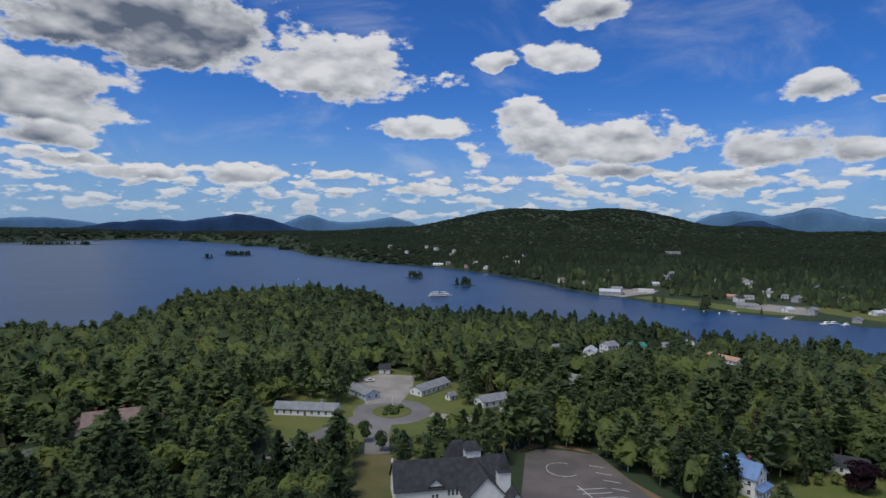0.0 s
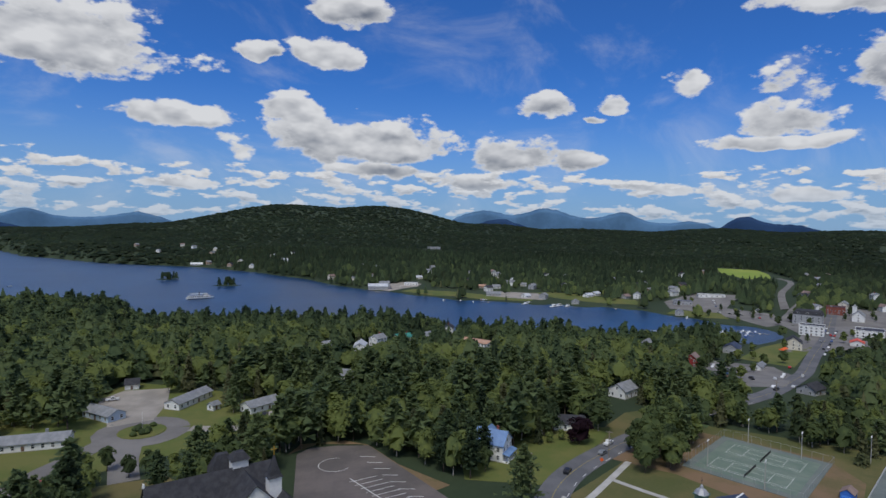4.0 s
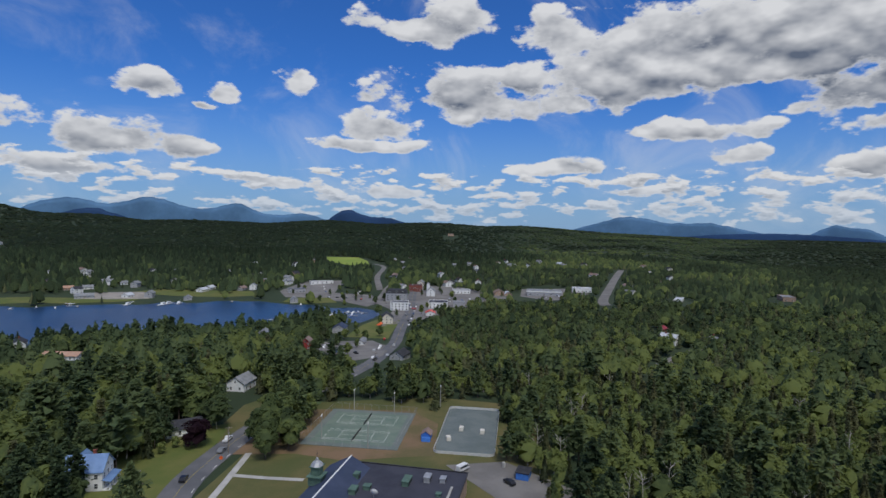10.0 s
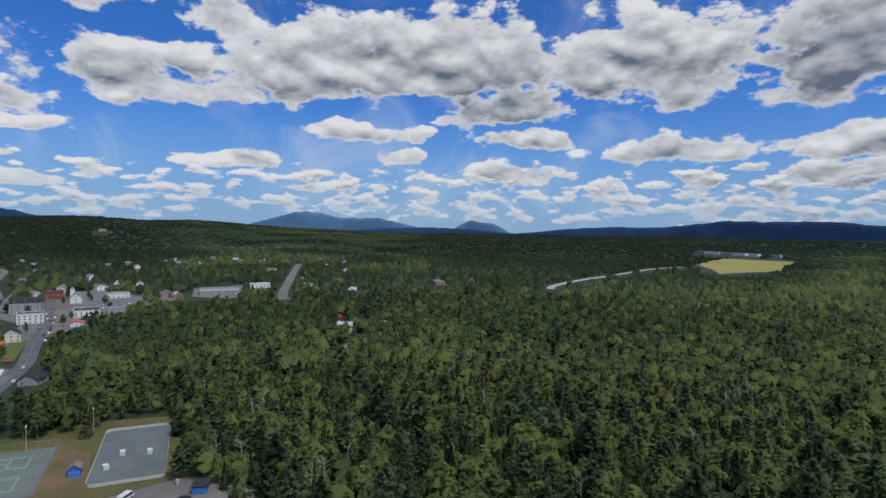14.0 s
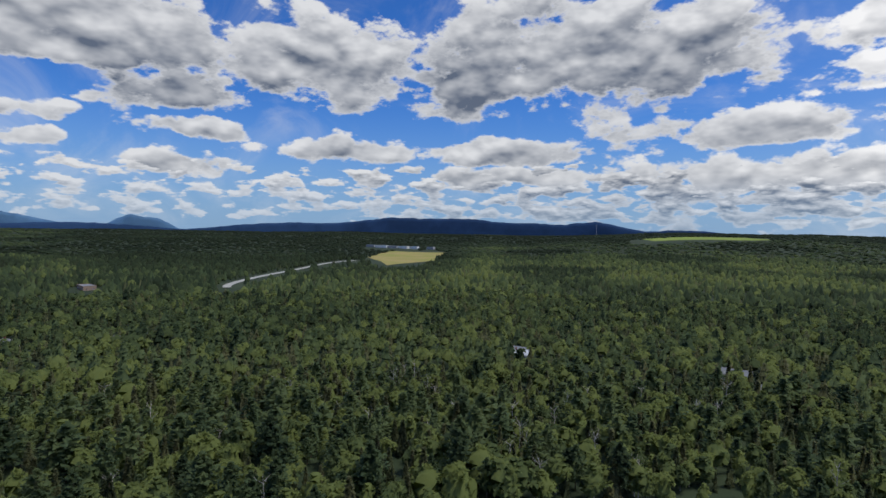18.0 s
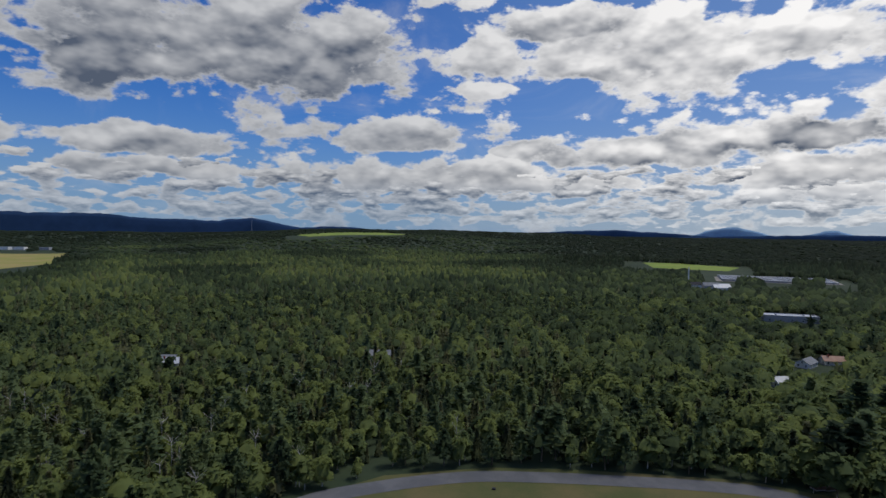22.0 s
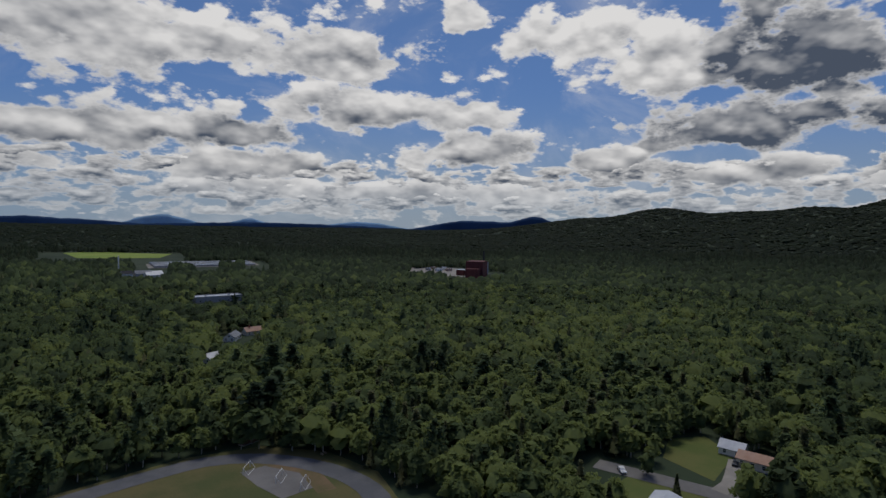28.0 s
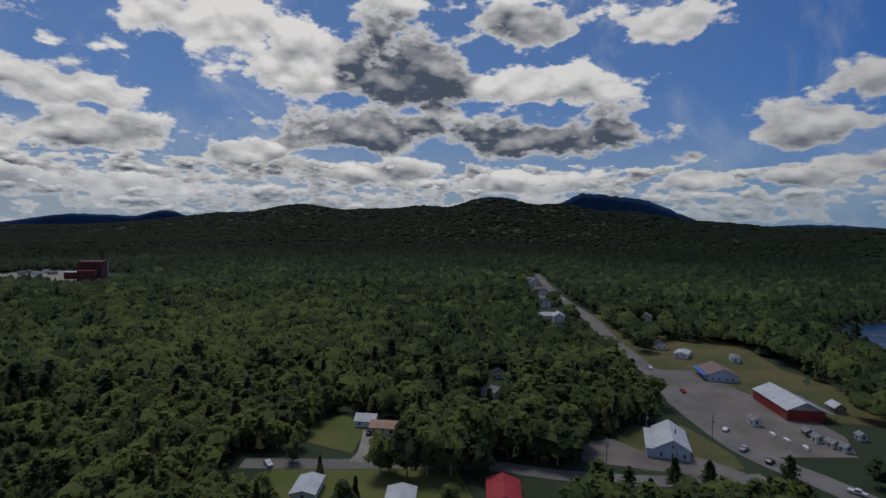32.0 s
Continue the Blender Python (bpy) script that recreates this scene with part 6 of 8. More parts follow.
# ---- village by the cove ----
house(450, 308, 35, 17, 12, 6.0, 4.2, cream_paint, black_shingle, 2, 4, 3, 0, "large cream gabled building with a dark roof by the green", group="village buildings", name="lodge", front=0.14)
inn = flat_building(592, 390, -62, 26, 22, 9.5, grey_paint, grey_shingle, 7, 5, 3, "large grey inn with a dark mansard roof", name="inn", front=0.08, parapet=0.2)
part("mansard", Shape().box(-13.3, -11.3, 9.7, 13.3, 11.3, 13.8, 2.2), black_shingle, inn, "dark mansard roof")
for x in (-8, 0, 8):
    window(inn, x, -10.6, 10.6, 0, 1.3, 1.6)
flat_building(531, 346, -60, 20, 15, 9.0, white_paint, tar_roof, 6, 4, 3, "white three-storey block with dark bands of windows", front=0.10)
flat_building(574, 320, -62, 22, 24, 6.5, white_paint, tar_roof, 6, 6, 2, "long white shopfront building with a flat roof", front=0.10)
flat_building(596, 304, -62, 14, 16, 5.0, grey_paint, grey_shingle, 4, 3, 1, "grey shop with a flat roof", front=0.10)
house(516, 297, 30, 12, 10, 3.2, 2.2, white_paint, orange_roof, 1, 3, 2, 0, "small shop with an orange-red roof", name="shop", group="village buildings", front=0.14)
flat_building(668, 409, -60, 18, 16, 8, red_brick, tar_roof, 5, 4, 2, "red brick village block with a flat roof", front=0.08)
wc = house(650, 374, 28, 20, 11, 6.5, 5, white_paint, grey_shingle, 2, 5, 2, 0, "white wooden village church with a square tower", name="village_church", group="village buildings", front=0.08)
part("tower", Shape().box(8, 2, 0, 12, 6, 14).box(7.7, 1.7, 14, 12.3, 6.3, 14.5), white_paint, wc)
part("tower_roof", Shape().lathe([(2.8, 14.5), (0.1, 17.5)], 4, 10, 4, math.pi / 4), grey_shingle, wc)
house(303, 276, 30, 10, 8, 5, 3.4, red_paint, brown_shingle, 2, 3, 2, 0, "red barn-like shop with a brown roof", name="shop", group="village buildings", front=0.14)
house(389, 316, 30, 16, 11, 4.2, 3, grey_paint, navy_roof, 1, 4, 2, 0, "grey boathouse with a dark blue roof", name="boathouse", group="village buildings", front=0.12)
house(327, 343, 40, 13, 9, 5.4, 3, grey_paint, grey_shingle, 2, 3, 2, 0, "grey two-storey house by the lake", group="village houses", front=0.14)
house(296, 192, 10, 12, 9, 3.2, 2.6, grey_paint, black_shingle, 1, 3, 2, 0, "house with a dark roof beside the road", group="village houses", front=0.14)
house(358, 268, 20, 7, 5, 2.8, 1.6, white_paint, grey_shingle, 1, 2, 1, 0, "small white kiosk beside the road", name="kiosk", group="village buildings", front=0.1)
house(348, 262, 20, 6, 5, 2.8, 1.6, white_paint, grey_shingle, 1, 2, 1, 0, "small white kiosk beside the road", name="kiosk", group="village buildings", front=0.1)
tent = thing("canopy_tent", 425, 300, 20, None, "orange canopy tents on the green", "tent")
for x in (0, 4.2, 8.4):
    t_ = part("canopy", Shape().lathe([(2.6, 2.2), (2.5, 2.5), (0.2, 3.6)], 4, x, 0, math.pi / 4), orange_paint, tent)
    for a, b in ((-1.7, -1.7), (1.7, -1.7), (-1.7, 1.7), (1.7, 1.7)):
        part("leg", Shape().tube((x + a, b, 0), (x + a, b, 2.3), 0.04, n=4), steel, t_)
flat_building(640, 556, -35, 34, 10, 3.6, white_paint, grey_shingle, 9, 2, 1, "long low white motel above the cove", name="motel", front=0.08)
flat_building(566, 535, -40, 22, 12, 4.5, grey_paint, navy_roof, 5, 3, 1, "low building with a dark blue roof by the shore", front=0.08)
house(512, 488, 45, 12, 9, 3.5, 3.2, grey_paint, grey_shingle, 1, 3, 2, 0, "grey boathouse at the water's edge", name="boathouse", group="village buildings", front=0.06)
market = flat_building(735, 245, -70, 46, 26, 5.5, grey_paint, grey_shingle, 9, 4, 1, "wide low market hall with a grey roof", name="market", front=0.12, units=3)
part("fascia", Shape().box(-23.2, -13.4, 4.4, 23.2, -13.05, 5.9), white_paint, market)
flat_building(780, 205, -70, 26, 18, 5.0, white_paint, pale_roof, 5, 3, 1, "low white warehouse with a pale roof", name="warehouse", front=0.1)
flat_building(697, 352, -60, 24, 14, 4.5, white_paint, grey_shingle, 6, 3, 1, "low white shop with a grey roof", front=0.1)
house(709, 300, 30, 16, 14, 4, 3.6, tan_brick, brown_shingle, 1, 4, 3, 0, "tan building with a hipped brown roof", group="village buildings", front=0.1)
town_rng = random.Random(5)
spots = []
while len(spots) < 48:
    b, d = town_rng.uniform(42, 84), town_rng.uniform(690, 1280)
    x, y = d * math.sin(radians(b)), d * math.cos(radians(b))
    if bool(in_lake(x, y)) or bool(in_lake(x * 0.97, y * 0.97)) or any((x - u) ** 2 + (y - v) ** 2 < 700 for u, v in spots) or bool(is_open(np.array([x]), np.array([y]))[0]):
        continue
    spots.append((x, y))
WALLS = [(white_paint, "white"), (white_paint, "white"), (cream_paint, "cream"), (grey_paint, "grey"), (white_paint, "white"), (tan_brick, "tan")]
ROOFS = [(grey_shingle, "grey"), (black_shingle, "dark"), (pale_roof, "pale metal"), (brown_shingle, "brown"), (grey_shingle, "grey")]
for i, (x, y) in enumerate(spots):
    (wl, wn), (rf, rn) = town_rng.choice(WALLS), town_rng.choice(ROOFS)
    st = town_rng.choice((1, 2, 2))
    house(x, y, town_rng.uniform(0, 90), town_rng.uniform(10, 15), town_rng.uniform(8, 10), 2.9 * st, town_rng.uniform(2.4, 3.4), wl, rf, st, 3, 2, town_rng.randint(0, 1), f"{wn} village house with a {rn} roof", group="village houses", front=0.035)
# far shore
house(252, 838, -15, 30, 18, 5.0, 3.5, grey_paint, pale_roof, 1, 6, 3, 0, "large grey boat shed with a pale roof on the shore", name="boat_shed", group="far shore houses", front=0.03)
house(266, 850, -15, 16, 14, 6.5, 3.0, grey_paint, grey_shingle, 1, 3, 2, 0, "grey annex of the boat shed", name="boat_shed", group="far shore houses", front=0.03)
flat_building(309, 845, -20, 22, 8, 3.5, white_paint, pale_roof, 6, 2, 1, "long low white shed on the shore", name="shed", front=0.03)
house(381, 700, -30, 20, 11, 3.2, 2.8, grey_paint, grey_shingle, 1, 5, 2, 0, "long grey shingled shed by the boat landing", name="shed", group="far shore houses", front=0.03)
for x, y, t, l, wl, rf, st, lb in ((459, 786, -30, 14, white_paint, grey_shingle, 2, "white two-storey house above the shore"), (476, 775, -30, 9, white_paint, grey_shingle, 1, "white cottage on the far shore"), (421, 765, -20, 12, white_paint, grey_shingle, 1, "white cottage with a grey roof"), (402, 775, -20, 11, tan_brick, tan_shingle, 1, "tan cottage with an orange-brown roof"), (451, 604, 50, 12, grey_paint, grey_shingle, 1, "dark grey boathouse with open bays"), (432, 650, 40, 13, grey_paint, grey_shingle, 2, "grey shore house with a porch"), (415, 668, 20, 11, white_paint, pale_roof, 1, "white cottage near the landing"), (389, 970, 10, 13, white_paint, grey_shingle, 2, "white house alone in the dark wood"),
                                (500, 640, 20, 16, white_paint, pale_roof, 1, "long white cottage near the shore"), (520, 650, 20, 14, cream_paint, pale_roof, 1, "cream cottage with a pale roof"), (-11, 1424, 0, 26, white_paint, white_paint, 1, "bright white boathouse on the far shore")):
    house(x, y, t, l, 9, 2.9 * st, 2.6, wl, rf, st, 3, 2, 0, lb, group="far shore houses", front=0.04)
spots = []
while len(spots) < 36:
    b, d = town_rng.uniform(-6, 44), town_rng.uniform(20, 330)
    d += float(shores(np.array([b]))[1][0])
    x, y = d * math.sin(radians(b)), d * math.cos(radians(b))
    if any((x - u) ** 2 + (y - v) ** 2 < 900 for u, v in spots) or bool(is_open(np.array([x]), np.array([y]))[0]):
        continue
    spots.append((x, y))
for i, (x, y) in enumerate(spots):
    (wl, wn), (rf, rn) = town_rng.choice(WALLS), town_rng.choice(ROOFS)
    st = town_rng.choice((1, 2))
    house(x, y, town_rng.uniform(0, 90), town_rng.uniform(10, 14), 9, 2.9 * st, 2.8, wl, rf, st, 3, 1, 0, f"{wn} lakeside house with a {rn} roof among trees", group="far shore houses", front=0.025)
VILLAGE_CARS = [(288, 207, 20), (300, 204, 20), (283, 202, 20), (275, 224, 100), (282, 232, 100), (296, 246, 110), (312, 268, 40), (322, 276, 40), (352, 234, 30), (470, 296, 30), (500, 318, 30), (540, 334, 30), (560, 352, 30), (575, 360, 30), (548, 342, 30), (555, 470, 80), (560, 460, 80), (566, 450, 80), (570, 430, 60), (585, 500, 30), (600, 515, 30), (615, 530, 30), (700, 230, 20), (708, 236, 20), (716, 222, 20), (724, 214, 20), (270, 830, 20), (290, 835, 20)]
for i in range(9):
    VILLAGE_CARS += [(448 + i * 15.5, 281 + i * 8.4, 30), (585 + i * 7, 452 + i * 3, 65), (690 + i * 5, 205 + i * 2.5, 20)]
VILLAGE_CARS += [(330, 232, 30), (340, 238, 30), (318, 228, 30), (306, 252, 100), (315, 258, 100), (380, 262, 30), (640, 322, 30), (650, 316, 30), (622, 330, 30), (640, 340, 30), (300, 230, 60)]
for i, (x, y, t) in enumerate(VILLAGE_CARS):
    car(x, y, t, ("white", "silver", "black", "grey", "red", "blue", "white")[i % 7], ("sedan", "sedan", "pickup")[i % 3])

# ---- on the lake ----
def steamer(x, y, turn):
    ob = thing("lake_steamer", x, y, turn, LAKE_Z - 0.4, "white lake steamer with two decks and a dark hull stripe", "ship")
    vs = []
    for u, k, lift in ((-0.5, 0.55, 0.3), (-0.4, 0.95, 0), (0.2, 1.0, 0), (0.4, 0.6, 0.25), (0.5, 0.03, 0.6)):
        vs += [(u * 34, -3.2 * k * 0.8, 0), (u * 34, 3.2 * k * 0.8, 0), (u * 34, 3.6 * k, 2.3 + lift), (u * 34, -3.6 * k, 2.3 + lift)]
    fs = [(3, 2, 1, 0), (16, 17, 18, 19)]
    for i in range(4):
        fs += [(4 * i + j, 4 * i + (j + 1) % 4, 4 * i + 4 + (j + 1) % 4, 4 * i + 4 + j) for j in range(4)]
    part("hull", Shape().add(vs, fs), white_paint, ob)
    part("waterline", Shape().box(-15, -3.3, 0.2, 9, 3.3, 0.9), dark_metal, ob, "dark band along the waterline")
    d = part("main_deck", Shape().box(-14.5, -3.0, 2.3, 11, 3.0, 4.6), white_paint, ob)
    for i in range(11):
        for s in (-1, 1):
            part("deck_window", Shape().box(-13.5 + i * 2.2, s * 3.02 - 0.04, 3.1, -12.2 + i * 2.2, s * 3.02 + 0.04, 4.1), glass, d)
    part("upper_deck", Shape().box(-15, -3.3, 4.6, 12, 3.3, 4.8), white_paint, ob)
    part("awning", Shape().box(-12, -3.0, 6.9, 4, 3.0, 7.1), white_paint, ob)
    for i in range(7):
        for s in (-2.8, 2.8):
            part("stanchion", Shape().tube((-11.5 + i * 2.5, s, 4.8), (-11.5 + i * 2.5, s, 6.9), 0.06, n=5), white_paint, ob)
    part("wheelhouse", Shape().box(4.5, -2.0, 4.8, 9.0, 2.0, 7.3, 0.15), white_paint, ob)
    part("wheelhouse_windows", Shape().box(4.4, -1.95, 5.8, 9.05, 1.95, 6.7), glass, ob)
    part("funnel", Shape().lathe([(0.8, 4.8), (0.75, 9.4), (0.6, 9.5)], 10, -1, 0), dark_metal, ob)
    part("mast", Shape().tube((10, 0, 4.8), (10, 0, 10.5), 0.1, 0.05, 6), timber, ob)


steamer(-2, 790, 12)
for x, y, t, l in ((390, 628, 20, 13), (399, 634, 10, 9), (412, 596, 15, 15), (422, 600, 5, 13), (430, 592, 20, 12), (330, 662, 60, 6), (-260, 1010, 30, 6), (396, 405, 40, 8), (505, 470, 30, 7), (455, 430, 10, 6), (300, 690, 20, 6), (320, 680, 50, 5)):
    motorboat(x, y, t, l)
for i in range(4):
    px, py = 432 + i * 22, 352 + i * 6 - (i > 2) * 4
    pier(px, py, 118, 30 + 3 * (i % 2))
    for j in range(5):
        q = Vector((math.cos(radians(118)), math.sin(radians(118))))
        for s in (-1, 1):
            bx, by = px + q.x * (6 + 5.4 * j) + s * 4.6 * q.y, py + q.y * (6 + 5.4 * j) - s * 4.6 * q.x
            if bool(in_lake(bx, by)) and (i + j + (s > 0)) % 4:
                motorboat(bx, by, 28 + 180 * (s < 0), 5.6 + (i + j) % 3, (white_paint, white_paint, blue_plastic)[(i + 2 * j) % 3], (i + j) % 2 == 0)
pier(-584, 176, 100, 18), pier(-640, 190, 60, 14), pier(240, 812, -75, 14), pier(352, 660, -120, 12), pier(480, 560, -130, 14)


def float_plane(x, y, turn):
    ob = thing("float_plane", x, y, turn, LAKE_Z, "white and red float plane moored by the shore", "float plane")
    part("fuselage", Shape().tube((-4.5, 0, 2.2), (0, 0, 2.0), 0.25, 0.65, 8).tube((0, 0, 2.0), (3.2, 0, 1.9), 0.65, 0.5, 8), white_paint, ob)
    part("wing", Shape().box(-0.8, -5.6, 2.75, 0.9, 5.6, 2.9), white_paint, ob)
    part("tail", Shape().box(-4.8, -0.06, 2.2, -3.9, 0.06, 3.9).box(-4.7, -1.7, 2.3, -3.9, 1.7, 2.4), red_paint, ob)
    for s in (-1.2, 1.2):
        part("float", Shape().box(-2.6, s - 0.35, -0.2, 2.8, s + 0.35, 0.4, 0.08), white_paint, ob)
        part("strut", Shape().tube((0.8, s, 0.4), (0.8, s * 0.3, 1.6), 0.06, n=5).tube((-1, s, 0.4), (-1, s * 0.3, 1.7), 0.06, n=5), steel, ob)


float_plane(398, 406, 60), float_plane(432, 380, 20), float_plane(348, 668, 30)
ISLES = [(-55, 1090, 17, 7), (37, 957, 20, 6), (-672, 1830, 48, 12), (-686, 1640, 18, 5), (-1519, 3450, 110, 40), (-1420, 3300, 70, 30), (-630, 2330, 60, 22), (-520, 2150, 40, 16), (-1700, 2480, 150, 60), (-2300, 3000, 220, 60), (-900, 2700, 90, 30), (-1130, 3350, 190, 40)]
ISLE_TREES = []
for x, y, rx_, ry_ in ISLES:
    ob = thing("island", x, y, math.degrees(math.atan2(y, x)) - 90, LAKE_Z, "small wooded island in the lake", "island", "islands")
    pts = Shape()
    outline = [(rx_ * (1 + 0.15 * math.sin(5 * a)) * math.cos(a), ry_ * (1 + 0.12 * math.cos(3 * a)) * math.sin(a)) for a in (2 * math.pi * i / 22 for i in range(22))]
    n = len(outline)
    pts.add([(u * 1.06, v * 1.06, -1.5) for u, v in outline] + [(u, v, 0.3) for u, v in outline] + [(u * 0.6, v * 0.6, 1.2) for u, v in outline], [tuple(range(2 * n, 3 * n))] + [(i + k, (i + 1) % n + k, (i + 1) % n + n + k, i + n + k) for k in (0, n) for i in range(n)])
    part("bank", pts, soil, ob)
    ISLE_TREES.append((x, y, rx_, ry_, math.atan2(y, x) - math.pi / 2))

# ---- plant, farm and works in the southern woods ----
plant_red = surface("weathered_red_cladding", (0.17, 0.050, 0.045), (0.115, 0.036, 0.036), 0.08, 0.8, fine=1.2, stretch=(1, 1, 0.25))


def plant():
    ob = thing("power_plant", -566, -745, 40, None, "dark red power plant with grey tower block and chimney", "plant")
    part("boiler_house", Shape().box(2, -14, -1, 38, 14, 24), plant_red, ob)
    part("cap", Shape().box(1.6, -14.4, 24, 38.4, 14.4, 24.8), plant_red, ob)
    part("grey_tower", Shape().box(-20, -11, -1, 1.9, 11, 21), grey_paint, ob)
    part("side_hall", Shape().box(38.1, -10, -1, 56, 10, 14), plant_red, ob)
    part("front_hall", Shape().box(4, -34, -1, 22, -20, 9), plant_red, ob)
    part("front_roof", Shape().box(3.5, -34.5, 9, 22.5, -19.5, 9.6), pale_roof, ob)
    part("chimney", Shape().tube((-14, 4, 0), (-14, 4, 40), 1.7, 1.4, 12), dark_metal, ob)
    part("low_shed", Shape().box(-34, -30, -1, -10, -18, 6), grey_paint, ob)
    part("low_shed_roof", Shape().box(-34.5, -30.5, 6, -9.5, -17.5, 6.6), pale_roof, ob)
    for i in range(4):
        part("duct", Shape().tube((4 + 9 * i, -14.5, 4), (4 + 9 * i, -14.5, 22), 0.7, n=8), dark_metal, ob)


plant()
sheet("yard", [(-520, -720), (-600, -760), (-600, -880), (-520, -900), (-470, -820)], gravel, 0.4, "pale gravel yard of the power plant", "yard", step_m=20)
keep_open(-540, -735, -590, -760, 36, 0.14), keep_open(-520, -830, -580, -840, 40, 0.10)
for i, (x, y) in enumerate(((-540, -830), (-556, -822), (-528, -845), (-565, -850), (-548, -860))):
    flat_building(x, y, 20 * i, 12, 7, 4, (white_paint, tan_brick, grey_paint)[i % 3], pale_roof, 3, 1, 1, "low work shed in the plant yard", name="shed", group="plant sheds", clear=False)
mast = thing("steel_mast", -54, -928, 0, None, "tall white slender mast beside a farm", "mast")
part("mast", Shape().tube((0, 0, -1), (0, 0, 28), 1.0, 0.8, 10), white_paint, mast)
part("cap", Shape().lathe([(1.1, 28), (1.0, 29), (0.2, 29.6)], 10), steel, mast)
for x, y, l, wl, rf in ((-83, -910, 22, grey_paint, grey_shingle), (-62, -905, 14, white_paint, black_shingle), (-100, -900, 14, grey_paint, pale_roof), (-92, -880, 18, white_paint, pale_roof)):
    house(x, y, 15, l, 12, 5, 4, wl, rf, 1, 3, 2, 0, "grey farm building with a gabled roof", name="farm_building", group="farm", front=0.10)
long_hall = flat_building(-123, -606, 5, 46, 16, 5.5, grey_paint, pale_roof, 10, 3, 1, "long grey hall with a pale flat roof in the wood", name="hall", front=0.14, units=2)
sheet("yard", [(-105, -1060), (-290, -1060), (-300, -1160), (-110, -1150)], gravel, 0.5, "pale yard round the greenhouses", "yard", step_m=40)
for i in range(5):
    flat_building(-200, -1072 - i * 17, 0, 170, 9, 3.6, steel, pale_roof, 20, 1, 1, "long pale greenhouse roof in the clearing", name="greenhouse", group="greenhouses", clear=False, units=0, parapet=0.1)
keep_open(-110, -1070, -290, -1070, 26, 0.17), keep_open(-110, -1130, -290, -1130, 30, 0.05), keep_open(-75, -915, -95, -895, 20, 0.10)
for i, (x, y) in enumerate(((1700, -950), (1670, -975), (1640, -1000), (1740, -930), (1610, -1025), (1560, -1060))):
    flat_building(x, y, 30, 44 - 4 * i, 18, 7, white_paint if i % 2 == 0 else grey_paint, pale_roof, 8, 3, 1, "long white industrial shed beyond the hayfield", name="industrial_shed", group="industrial sheds", front=0.06)
tower = thing("radio_mast", *(3000 * math.sin(radians(140.7)), 3000 * math.cos(radians(140.7))), 0, None, "thin steel radio mast on a hill", "mast")
part("mast", Shape().tube((0, 0, 0), (0, 0, 60), 1.2, 0.5, 6), steel, tower)
flat_building(1900, 1010, 30, 46, 22, 8, tan_brick, grey_shingle, 8, 3, 2, "large pale building alone on the wooded slope", front=0.05)
flat_building(640, 1560, 0, 40, 18, 6, grey_paint, pale_roof, 8, 3, 1, "long building in a clearing on the hill", front=0.06)

